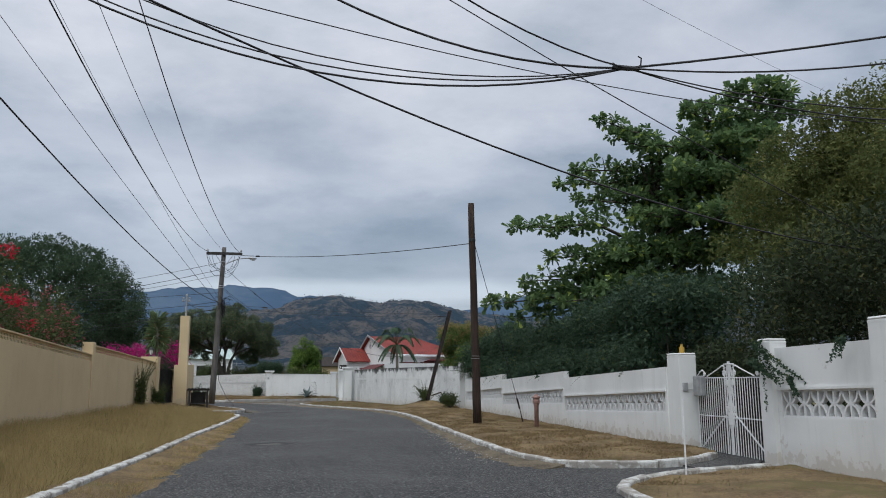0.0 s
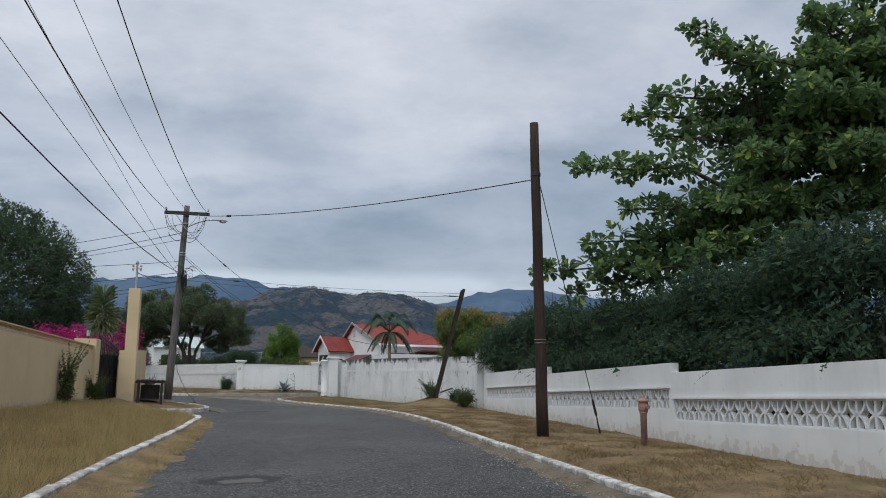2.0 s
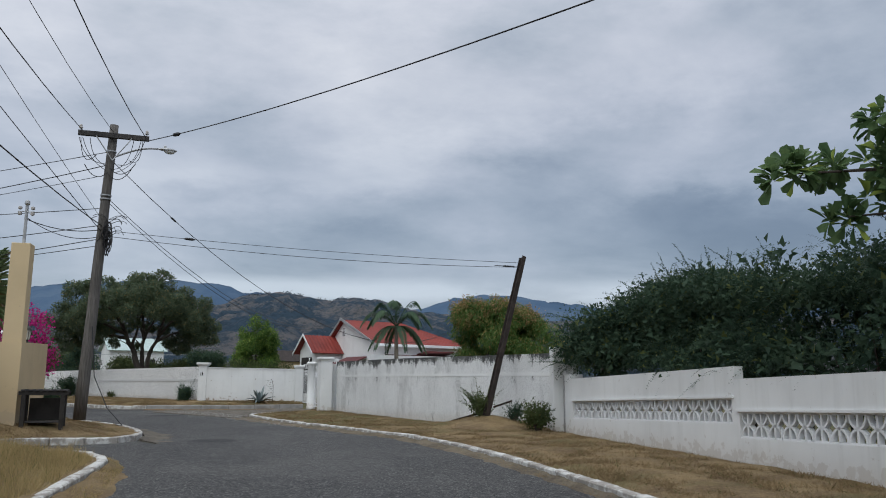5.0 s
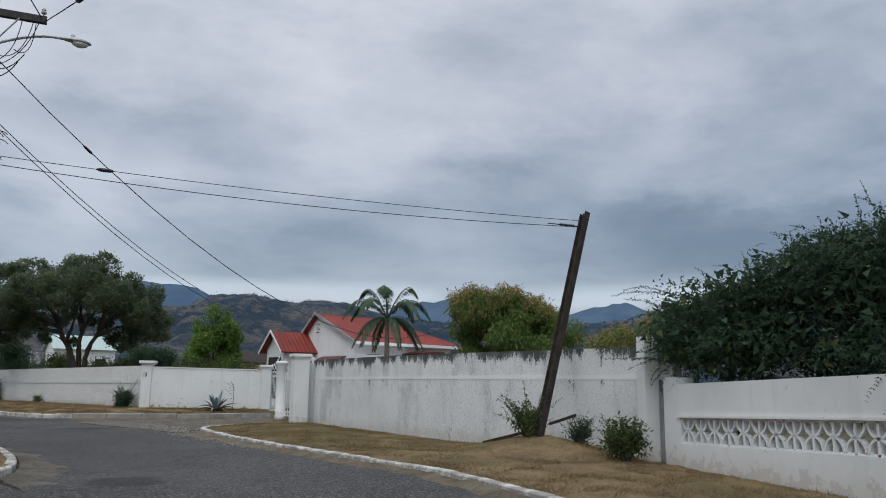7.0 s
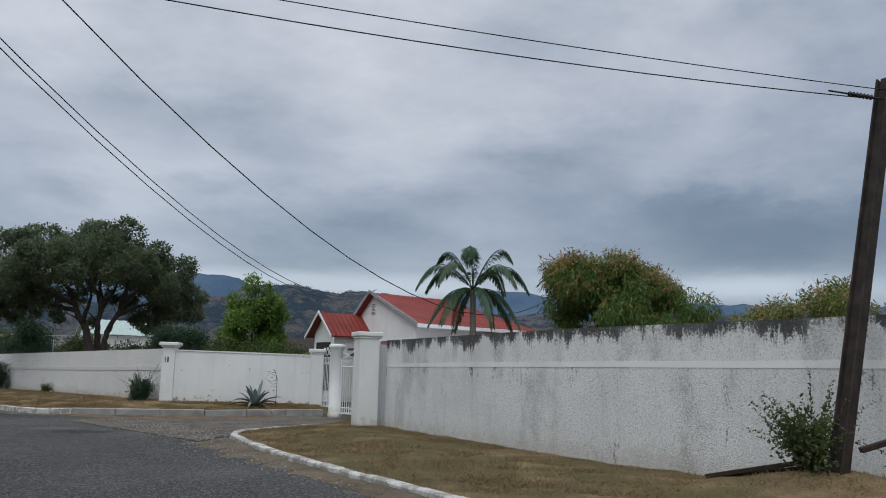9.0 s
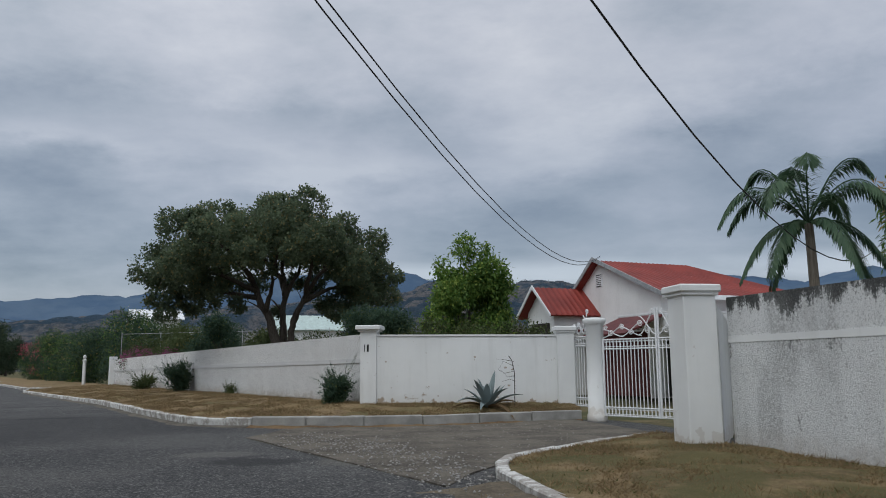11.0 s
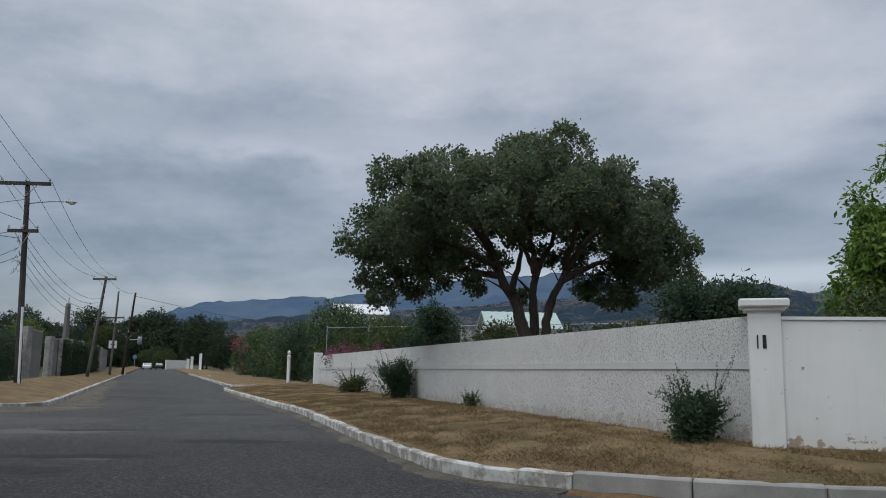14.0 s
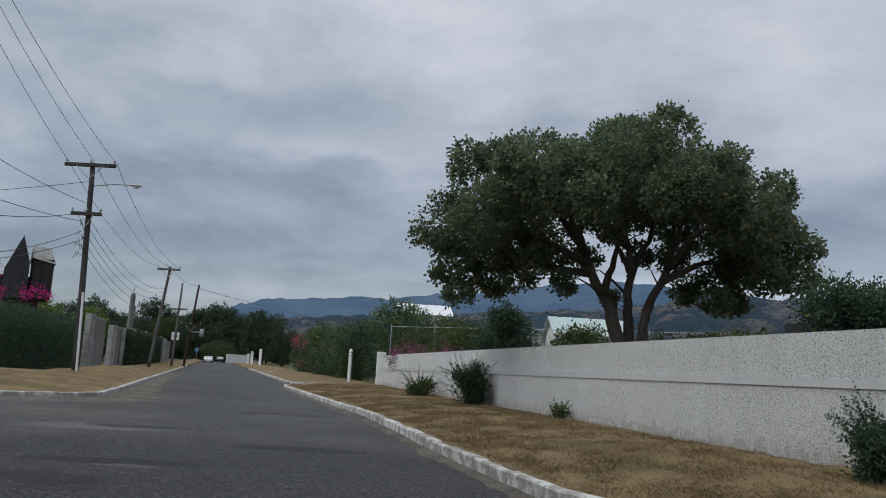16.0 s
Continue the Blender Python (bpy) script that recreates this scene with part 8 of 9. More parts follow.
tree("weeping_tree", "yellow-green small-leaved tree behind the curved wall", (1.4, 69.0, -0.1), (1.4, 69.0, 1.4), cl, 2500, 12, 0.085, 0.13, 0.42, "leaf_lime", 0.12, "bark", 16, 0, 2, droop=0.7, shape="diamond")


cl = [(x - 2.2, 0.15 * math.sin(3 * x), 2.05 + 0.18 * math.sin(5 * x), 0.5, 0.4, 0.42) for x in (-0.4, 0.2, 0.8, 1.4, 2.0, 2.6, 3.2)]
shrub("low_hedge", "low green hedge showing over the curved wall", (2.2, 67.2, 0), cl, 700, 10, 0.1, 0.09, 0.5, "leaf_olive", 87, 8, "hedge")


def palm(base, height, size, seed, label):
    """A feather palm: each frond a part with a curved rib and two rows of drooping leaflets."""
    ob = thing("palm_tree", label, "palm", base)
    rnd = random.Random(seed)
    rng = np.random.default_rng(seed)
    part("trunk", tube([(0, 0, 0), (0.05, 0.02, height * 0.5), (0, 0, height)], [0.17, 0.12, 0.09], 10), "bark_pale", ob, "", True)
    tiers = [(a, 1.2, 3.85, 2.96) for a in (158, -28, 75, 250)] + [(a, 1.6, 2.8, 2.8) for a in (150, 180, -12, 35, 225, 300)] + [(a, 1.35, 0.55, 1.65) for a in (168, -20, 100, 280, 215, 20)]
    for th, reach, a_, b_ in tiers:
        th = radians(th + rnd.uniform(-8, 8))
        g = rnd.uniform(0.88, 1.08) * size
        u = Vector((math.cos(th), math.sin(th), 0))
        pts = []
        for i in range(11):
            f = i / 10
            pts.append(Vector((0, 0, height)) + u * (reach * g * (1.25 * f - 0.25 * f * f)) + UP * (g * (a_ * f - b_ * f * f)))
        rib = bmesh.new()
        add_tube(rib, pts, [0.022 * (1 - 0.8 * i / 10) for i in range(11)], 4)
        at, ax, hi = [], [], []
        for i in range(8, 100):
            f = i / 100
            j = min(int(f * 10), 9)
            p = pts[j].lerp(pts[j + 1], f * 10 - j)
            t = (pts[j + 1] - pts[j]).normalized()
            s = t.cross(UP).normalized()
            for sg in (-1, 1):
                at.append(p)
                ax.append(s * sg * rnd.uniform(0.5, 0.9) + t * rnd.uniform(0.5, 0.9) + Vector((0, 0, -0.5 - 0.7 * f + rnd.uniform(-0.3, 0.25))))
                hi.append(UP + t * 0.3)
        n = len(at)
        ln = 0.52 * np.sin(np.linspace(0.35, 2.75, n)) * rng.uniform(0.8, 1.1, n)
        v, f = strew(np.array(at), np.array(ax), np.array(hi), ln, np.full(n, 0.044), DIAMOND, DIAMOND_F)
        fr = new("frond", quick_mesh("frond", v, f, "leaf_palm"))
        fr.parent = ob
        part("rib", rib, "leaf_palm", fr)
    part("spear", tube([(0, 0, height), (0.02, 0, height + 0.6), (0.06, 0, height + 1.3)], [0.03, 0.02, 0.004], 5), "leaf_palm", ob, "unopened spear leaf")
    return ob


palm((8.3, 61.8, -0.1), 4.45, 1.14, 91, "arching feather palm behind the rough-cast wall")


def agave(base, n, L, seed, label):
    ob = thing("agave", label, "agave", base)
    rnd = random.Random(seed)
    for k in range(n):
        th = 2.4 * k + rnd.uniform(-0.2, 0.2)
        el = lerp(1.42, 0.32, (k / n) ** 0.9)
        ll = L * rnd.uniform(0.75, 1.1)
        u = Vector((math.cos(th), math.sin(th), 0))
        s = Vector((-u.y, u.x, 0))
        bm = bmesh.new()
        rows = []
        bend = rnd.uniform(0.25, 1.0) * (1.15 - el / 1.6)
        for i in range(9):
            f = i / 8
            w_ = 0.070 * (0.75 + 1.1 * f - 1.85 * f * f) * L / 0.8 + 0.003
            c = u * (ll * f * math.cos(el) + 0.03) + UP * (ll * (f * math.sin(el) - bend * f * f) + 0.05)
            rows.append([bm.verts.new(c - s * w_ + UP * w_ * 0.5), bm.verts.new(c - UP * 0.02 * (1 - f)), bm.verts.new(c + s * w_ + UP * w_ * 0.5)])
        for a, b in zip(rows, rows[1:]):
            for j in range(2):
                bm.faces.new((a[j], a[j + 1], b[j + 1], b[j]))
        part("leaf", bm, "leaf_agave" if k < n * 0.8 else "leaf_brown", ob, "", True)
    return ob


agave((1.55, 65.1, 0.30), 20, 1.05, 5, "grey-green agave with recurved leaves by the white wall")


def bush_at(name, label, base, r, h, tufts, leaf, seed, size=0.075, aspect=0.45, per=8, n=7, droop=0.0, spread=0.08, category="shrub", core=0.9, reach=1.0):
    """A straggly bush: a leafy core and many leafy shoots."""
    cl = [(c[0], c[1], max(c[2], 0.12), *c[3:]) for c in cluster((0, 0, h * 0.38), (r * 0.7, r * 0.7, h * 0.36), n, r * 0.38, seed, -0.9)]
    ob = shrub(name, label, base, cl, int(tufts * core), per, spread, size, aspect, leaf, seed, 6, category, droop=droop)
    rnd = random.Random(seed)
    for k in range(int(20 + 44 * r)):
        a = rnd.uniform(0, 6.28)
        q = rnd.uniform(0, 0.5) * r
        spray(ob, (q * math.cos(a), q * math.sin(a), rnd.uniform(0.05, 0.4) * h), (rnd.uniform(0.2, 1.3) * math.cos(a) * r / h * 1.7, rnd.uniform(0.2, 1.3) * math.sin(a) * r / h * 1.7, 1), h * reach * rnd.uniform(0.5, 1.0), rnd.uniform(0.1, 1.1), leaf, seed * 50 + k, size * 1.05, aspect, 0.045)
    return ob


ws = bush_at("shrub", "dark spreading shrub at the foot of the street wall", (-2.38, 67.13, 0.3), 0.40, 0.95, 620, "leaf_hedge", 101, core=1.3)
rnd = random.Random(77)
for k in range(26):
    out = rnd.uniform(0.3, 1.15)
    spray(ws, (-0.1 * out, 0.12 * out, rnd.uniform(0.15, 0.5)), (-0.53 * out, 0.75 * out, 0.75), rnd.uniform(0.6, 1.0), rnd.uniform(0.05, 0.5), "leaf_hedge", 900 + k, 0.07, 0.45, 0.045)
for k in range(5):
    spray(ws, (0.14, -0.16, 0.3), (0.1 + 0.04 * k, -0.16, 1), 0.75 + 0.14 * k, 0.15, "leaf_hedge", 950 + k, 0.06, 0.45, 0.05)
bush_at("shrub", "dark upright shrub against the street wall", (-11.0, 81.3, 0.25), 0.72, 1.95, 420, "leaf_hedge", 102, core=2.2, reach=0.72)
bush_at("shrub", "pale green rounded bush by the wall", (-14.2, 86.4, 0.2), 0.62, 1.25, 380, "leaf_olive", 103)
bush_at("weed", "small dry weed at the wall foot", (-7.4, 76.0, 0.28), 0.16, 0.55, 50, "leaf_olive", 104, 0.08, category="weed")
bush_at("shrub", "straggly green bush at the leaning pole", (7.7, 45.1, 0.35), 0.45, 1.05, 170, "leaf_olive", 105)
bush_at("shrub", "green leafy bush by the corner of the white wall", (8.6, 42.55, 0.2), 0.44, 0.8, 220, "leaf_olive", 106, 0.09)
bush_at("shrub", "low dark bush under the leaning pole", (8.55, 44.4, 0.3), 0.26, 0.7, 130, "leaf_hedge", 107, 0.06)
bush_at("shrub", "narrow climbing shrub against the cream wall", (-6.05, 35.6, 0.45), 0.17, 1.6, 150, "leaf_olive", 108, 0.1)
bush_at("shrub", "leafy shrub beside the cream gate pier", (-6.0, 39.9, 0.45), 0.24, 1.0, 130, "leaf_olive", 109, 0.1)
bush_at("shrub", "dark shrub behind the bin stand", (-5.0, 46.2, 0.4), 0.35, 1.0, 160, "leaf_hedge", 110)

# trees and hedges up the far street
FR = Vector((0.848, 0.53, 0))
KC = Vector((-21.5, 101.5, 0))
hl = thing("street_hedge", "overgrown mixed hedge with vines along the street", "hedge", (-30, 118, 0))
rng = np.random.default_rng(121)
cl = []
for k in range(46):
    s = rng.uniform(1.0, 62)
    p = KC + FD * s + FR * rng.uniform(0.6, 3.2)
    r = rng.uniform(1.0, 1.7)
    cl.append((p.x + 30, p.y - 118, rng.uniform(0.9, 3.6) + 1.0 * (k % 3 == 0), r, r, r * 0.9))
foliage("foliage", cl, 6500, 10, 0.20, 0.19, 0.5, "leaf_hedge", hl, 122)
foliage("foliage", [(*c[:3], c[3] * 1.06, c[4] * 1.06, c[5] * 1.06) for c in cl[::2]], 2200, 10, 0.2, 0.16, 0.5, "leaf_mango", hl, 123)
rnd = random.Random(124)
for k in range(60):
    c = rnd.choice(cl)
    spray(hl, (c[0], c[1], c[2] + 0.5 * c[5]), (rnd.uniform(-0.6, 0.6), rnd.uniform(-0.6, 0.6), 1), rnd.uniform(0.8, 1.9), rnd.uniform(0.2, 1.0), "leaf_hedge", 900 + k, 0.16, 0.45, 0.07)
foliage("blossom", [(c[0] - 0.6, c[1] - 0.6, c[2] + 0.3, c[3] * 0.7, c[4] * 0.7, c[5] * 0.7) for c in cl if c[1] > 18][:5], 120, 9, 0.2, 0.16, 0.8, "petal_pink", hl, 124, label="pink bracts")
for base, r, h, leaf, sd in (((-17.5, 100.5), 2.6, 3.9, "leaf_olive", 131), ((-14.5, 96.5), 2.3, 4.0, "leaf_olive", 132), ((-12.6, 93.5), 1.7, 4.6, "leaf_hedge", 133), ((-4.0, 84.5), 1.8, 3.2, "leaf_olive", 134), ((-1.5, 71.6), 1.05, 3.6, "leaf_hedge", 135), ((-13.9, 100), 2.0, 4.6, "leaf_hedge", 137), ((-21.8, 108.5), 2.6, 5.1, "leaf_hedge", 138), ((-19.0, 107.2), 2.4, 4.8, "leaf_olive", 139), ((-7.4, 87.5), 1.8, 3.3, "leaf_olive", 140), ((-2.6, 88), 2.0, 3.2, "leaf_olive", 148)):
    cl = cluster((*base, h * 0.5), (r, r, h * 0.5), 16, r * 0.48, sd, -0.9)
    tree("garden_tree", "small dense garden tree behind the street wall", (*base, -0.1), (*base, h * 0.3), cl, 5200 if base[1] < 80 else 1500, 10, 0.10 if base[1] < 80 else 0.12, 0.085 if base[1] < 80 else 0.15, 0.5, leaf, 0.12, "bark", sd, 0, 3, inner=0.35)
ob = thing("bougainvillea", "purple-pink bougainvillea spilling over the street wall", "shrub", (-17.8, 96.6, 0))
foliage("foliage", [(0, 0, 1.8, 1.4, 1.8, 0.6)], 200, 9, 0.15, 0.12, 0.5, "leaf_olive", ob, 141)
foliage("blossom", [(0, 0, 2.05, 1.3, 1.8, 0.5), (3.4, -5.5, 2.0, 0.7, 1.2, 0.3)], 200, 9, 0.14, 0.09, 0.8, "petal_purple", ob, 142, label="purple-pink bracts")

ob = thing("bougainvillea", "magenta bougainvillea above the clipped hedge", "shrub", (-34.8, 86.0, 0))
foliage("foliage", [(0, 0, 2.4, 1.2, 1.2, 0.9), (-2, 2, 2.6, 1.2, 1.2, 0.8)], 300, 9, 0.16, 0.13, 0.5, "leaf_olive", ob, 145)
foliage("blossom", [(-0.6, -0.4, 3.7, 0.9, 0.9, 0.8), (-1.1, 0.0, 4.9, 0.7, 0.7, 0.6), (-2.0, -0.6, 4.2, 0.9, 0.8, 1.1), (1.0, 1.1, 3.9, 0.8, 0.5, 0.22)], 330, 10, 0.14, 0.10, 0.8, "petal_magenta", ob, 146, label="magenta bracts")
branches("stem", (0, 0, -0.1), (0, 0, 1.0), [(0.1, 0, 3.2), (-0.8, 0.2, 4.0)], 0.06, "bark", ob, 147, 6, 0.2)
hf = thing("clipped_hedge", "clipped dark hedge along the far street", "hedge", (-32, 87, 0))
cl = []
HA, HB = Vector((-28.6, 79.6, 0)), Vector((-39.2, 97.2, 0))
for k in range(28):
    for z in (0.45, 1.15, 1.85):
        p = HA.lerp(HB, (k + 0.5) / 28) - FR * (0.8 + 0.12 * math.sin(k * 1.7 + z))
        cl.append((p.x + 32, p.y - 87, z * 1.16 + 0.38 + 0.12 * math.sin(k * 0.9), 0.68, 0.68, 0.64))
foliage("foliage", cl, 6600, 10, 0.09, 0.095, 0.55, "leaf_hedge", hf, 152, inner=0.02)
for k in range(14):
    p = HA.lerp(HB, (k + 0.5) / 14) - FR * 0.8 - Vector((-32, 87, 0))
    part("stem", tube([p + UP * -0.1, p + UP * 0.8 + FR * 0.1, p + UP * 1.7], [0.04, 0.03, 0.015], 5), "bark", hf)
for base, r, h, leaf, sd in (((-57, 111), 2.6, 6.0, "leaf_mango", 161), ((-54, 114.5), 2.2, 5.0, "leaf_mango", 162), ((-62.5, 116), 3.0, 6.2, "leaf_olive", 175), ((-66, 112), 3.2, 6.6, "leaf_olive", 176), ((-84, 150), 5.2, 8.6, "leaf_far", 163), ((-78, 143), 3.4, 6.4, "leaf_far", 164), ((-109, 200), 6.0, 13.6, "leaf_far", 165), ((-104, 196), 3.6, 9.0, "leaf_olive", 177), ((-147.6, 285), 10.5, 17.6, "leaf_far", 166), ((-154, 284), 7, 16.0, "leaf_far", 182), ((-141, 286), 6, 17.0, "leaf_far", 183), ((-111, 250), 6.6, 14.9, "leaf_far", 167), ((-103, 246), 4.6, 11, "leaf_far", 168), ((-165, 292), 9, 8.8, "leaf_far", 169), ((-152, 306), 9, 13.0, "leaf_far", 170), ((-137, 300), 8, 11.5, "leaf_far", 172), ((-124, 285), 7, 9.4, "leaf_far", 173), ((-133, 262), 4.5, 6.2, "leaf_olive", 174), ((-124, 252), 4.0, 5.4, "leaf_far", 178), ((-116, 240), 3.2, 4.6, "leaf_olive", 179), ((-180, 300), 12, 12, "leaf_far", 180), ((-205, 310), 14, 13, "leaf_far", 181)):
    cl = cluster((*base, h * 0.52), (r, r, h * 0.48), 24, r * 0.36, sd, -0.97)
    tree("street_tree", "full dark tree at the far end of the street" if leaf == "leaf_far" else "bright green garden tree behind the street walls", (*base, -0.1), (*base, h * 0.3), cl, 1050, 11, r * 0.035, max(0.2, r * 0.068), 0.6, leaf, 0.3, "bark", sd, 0, 4)

# ---- grass ----


def scatter(side_a, side_b, zf, n, seed, f0=0.04, f1=1.0, lo=0.0, hi=1.0):
    rng = np.random.default_rng(seed)
    a = np.array([tuple(p) for p in even(side_a, 160)])
    b = np.array([tuple(p) for p in even(side_b, 160)])
    out = []
    t = rng.uniform(lo, hi, n) * 158
    f = rng.uniform(f0, f1, n)
    i = t.astype(int)
    w = (t - i)[:, None]
    p = (a[i] * (1 - w) + a[i + 1] * w) * (1 - f[:, None]) + (b[i] * (1 - w) + b[i + 1] * w) * f[:, None]
    p[:, 2] = [zf(x, y, g) for x, y, g in zip(p[:, 0], p[:, 1], f)]
    return p - np.array((0, 0, 0.02))


def grass(name, spots, hgt, wid, lean, leaf, seed, label):
    return tagged(blades(name, spots, hgt, wid, lean, leaf, seed), label, "grass", "", "stuff")


grass("long_grass", scatter(KERB_L, EDGE_L, z_left, 130000, 1, 0.06, 1.0, 0.42, 0.98), 0.26, 0.009, 0.5, "straw", 11, "long dry straw-coloured grass")
grass("short_grass", scatter(KERB_R, EDGE_R, z_right, 160000, 2), 0.085, 0.016, 1.4, "straw_dark", 12, "short dead grass on the verge")
grass("short_grass", scatter(KERB_N, EDGE_N, lambda x, y, f: 0.04, 30000, 3, 0.05, 1, 0.7, 1.0), 0.075, 0.012, 1.4, "straw_dark", 13, "short dead grass on the near verge")
grass("short_grass", scatter(KERB_P, EDGE_P, z_pole, 40000, 4), 0.08, 0.012, 1.3, "straw_dark", 14, "short dead grass on the corner verge")
grass("short_grass", scatter(KERB_C, EDGE_C, z_c, 140000, 5, 0.06), 0.085, 0.02, 1.4, "straw_dark", 15, "short dead grass by the street wall")
grass("edge_grass", scatter(KERB_L[2:10], [(x - 0.15, y) for x, y in FR_L[2:]], lambda x, y, f: 0.05 * (1 - f), 30000, 6, 0, 0.95), 0.09, 0.010, 0.7, "straw", 16, "dry tufts between kerb and asphalt")
grass("edge_grass", scatter(FR_R0, FR_R1, lambda x, y, f: 0.05 * (1 - f), 9000, 7, 0, 0.6), 0.05, 0.010, 0.8, "straw_dark", 17, "dead grass litter along the kerb")

# ---- small things ----
hy = thing("fire_hydrant", "old faded red-brown fire hydrant standpipe", "fire hydrant", (7.5, 23.7, 0.0))
part("barrel", lathe([(0.068, -0.1), (0.068, 0.77), (0.085, 0.79), (0.085, 0.82)], 20), "hydrant", hy, "", True)
part("head", lathe([(0.085, 0.82), (0.10, 0.85), (0.105, 0.95), (0.09, 1.01), (0.125, 1.02), (0.125, 1.04), (0.09, 1.07), (0.04, 1.10), (0.04, 1.13)], 20), "hydrant", hy, "", True)
for s in (-1, 1):
    part("outlet", tube([(0.02, s * 0.06, 0.91), (0.03, s * 0.16, 0.91)], [0.04, 0.045], 12), "hydrant", hy, "side outlet cap")
part("base_slab", box((-0.3, -0.3, -0.02), (0.3, 0.3, 0.08), 0.02), "concrete", hy, "low concrete base")

sp = thing("sign_post", "thin white painted steel post in the near verge", "post", (6.25, 12.0, 0.02))
part("post", tube([(0, 0, -0.1), (0, 0, 1.22)], 0.014, 8), "white_paint", sp)

bs = thing("bin_stand", "dark timber bin stand on four legs", "stand", (-4.5, 43.0, 0.42), 6)
for k in range(7):
    x = -0.50 + k * 0.155
    part("slat", box((x, -0.40, 0.80), (x + 0.10, 0.40, 0.84), 0.006), "pole_dark", bs)
for y in (-0.36, 0.30):
    part("beam", box((-0.55, y, 0.70), (0.58, y + 0.07, 0.80), 0.008), "dark_void", bs)
for x in (-0.48, 0.40):
    for y in (-0.36, 0.28):
        part("leg", box((x, y, -0.3), (x + 0.10, y + 0.09, 0.70), 0.01), "dark_void", bs)
part("shelf", box((-0.38, -0.25, 0.02), (0.38, 0.25, 0.06), 0.006), "pole_dark", bs)
part("panel", box((-0.36, 0.30, 0.06), (0.38, 0.33, 0.62), 0.006), "dark_void", bs)

bg = thing("iron_gate", "black iron pedestrian gate standing between cream piers", "gate", (-6.25, 41.45, 0.45), math.degrees(math.atan2(1.65, 0.48)))
n = 13
W = 1.70
for k in range(n):
    f = k / (n - 1)
    part("bar", tube([(W * f, 0, 0.05), (W * f, 0, 2.42 - 0.5 * f ** 1.4)], 0.016, 6), "black_metal", bg)
for z0, z1 in ((0.1, 0.1), (0.85, 0.85), (2.3, 1.8), (2.46, 1.96)):
    part("rail", tube([(W * f, 0, lerp(z0, z1, f ** 1.4)) for f in (0, 0.25, 0.5, 0.75, 1)], 0.024, 6), "black_metal", bg)
part("panel", box((0.02, 0.02, 0.1), (W - 0.02, 0.03, 1.75)), "black_metal", bg, "black sheet backing")
part("latch_bar", box((W - 0.02, -0.03, 1.45), (W + 0.14, 0.03, 1.60), 0.01), "black_metal", bg)

for at in ((-6.6, 41.0, 2.78), (-5.32, 44.3, 2.46)):
    la = thing("pier_lamp", "small black lantern on a cream pier", "lantern", at, 0, "pier lanterns")
    part("foot", lathe([(0.10, 0), (0.10, 0.02), (0.03, 0.05), (0.03, 0.10)], 12), "black_metal", la)
    part("glass", lathe([(0.06, 0.10), (0.10, 0.34)], 6), "glass_lamp", la, "clouded lantern glass")
    part("hood", lathe([(0.13, 0.34), (0.10, 0.40), (0.03, 0.46), (0.01, 0.52)], 12), "black_metal", la)
    for k in range(6):
        a = 2 * math.pi * k / 6
        part("rib", tube([(0.062 * math.cos(a), 0.062 * math.sin(a), 0.1), (0.104 * math.cos(a), 0.104 * math.sin(a), 0.35)], 0.008, 4), "black_metal", la)

sh = thing("service_mast", "steel service mast with porcelain insulators on the column", "mast", (-5.3, 42.96, 4.94))
part("pipe", tube([(0, 0, -0.05), (0, 0, 1.05)], 0.04, 8), "galv", sh)
part("weatherhead", lathe_at([(0.04, 0), (0.07, 0.03), (0.06, 0.1), (0.01, 0.14)], Vector((0, 0, 1.03))), "galv", sh)
for s in (-1, 1):
    for z in (0.75, 0.9):
        part("insulator", lathe_at([(0.02, 0), (0.05, 0.02), (0.05, 0.07), (0.02, 0.09)], Vector((s * 0.15, -0.03, z))), "porcelain", sh)
    part("bracket", tube([(0, -0.03, 0.85), (s * 0.2, -0.03, 0.85)], 0.012, 5), "galv", sh)

# stub pipe by the agave
st = thing("standpipe", "thin rusty pipe with bent top by the agave", "pipe", (2.25, 65.3, 0.3))
part("pipe", tube([(0, 0, -0.1), (0.01, 0, 0.9), (-0.05, 0, 1.2), (-0.13, 0, 1.32)], 0.011, 6), "rust", st)
rnd = random.Random(9)
for k in range(5):
    z = 0.7 + 0.12 * k
    part("twig", tube([(0, 0, z), (-0.12 - 0.05 * k, 0, z + rnd.uniform(-0.05, 0.15)), (-0.3 - 0.04 * k, 0.02, z + rnd.uniform(-0.15, 0.2))], [0.007, 0.005, 0.002], 4), "bark", st, "dry climbing twig")

# chain-link fence in the garden behind the street wall
fn = thing("chain_link_fence", "grey chain-link fence across the garden behind the wall", "fence", (0, 0, 0))
pts = [Vector((-5.9, 95.8, 0)) + Vector((-0.953, 0.302, 0)) * s for s in (-6.2, -3.1, 0, 3.1, 6.2, 9.3, 12.4, 15.5)]
for p in pts:
    part("post", tube([p - UP * 0.1, p + UP * 3.85], 0.026, 6), "galv", fn)
part("top_rail", tube([pts[0] + UP * 3.75, pts[-1] + UP * 3.75], 0.017, 6), "galv", fn)
bm = bmesh.new()
fl = (pts[-1] - pts[0]).length
fu = (pts[-1] - pts[0]).normalized()
for k in range(int(fl / 0.14)):
    for s in (-1, 1):
        a = pts[0] + fu * (0.14 * k + (0.6 if s < 0 else 0)) + UP * 2.95
        add_tube(bm, [a, a + fu * (0.6 * s) + UP * 0.78], 0.0011, 3, False)
part("mesh", bm, "galv", fn, "sagging chain-link mesh")


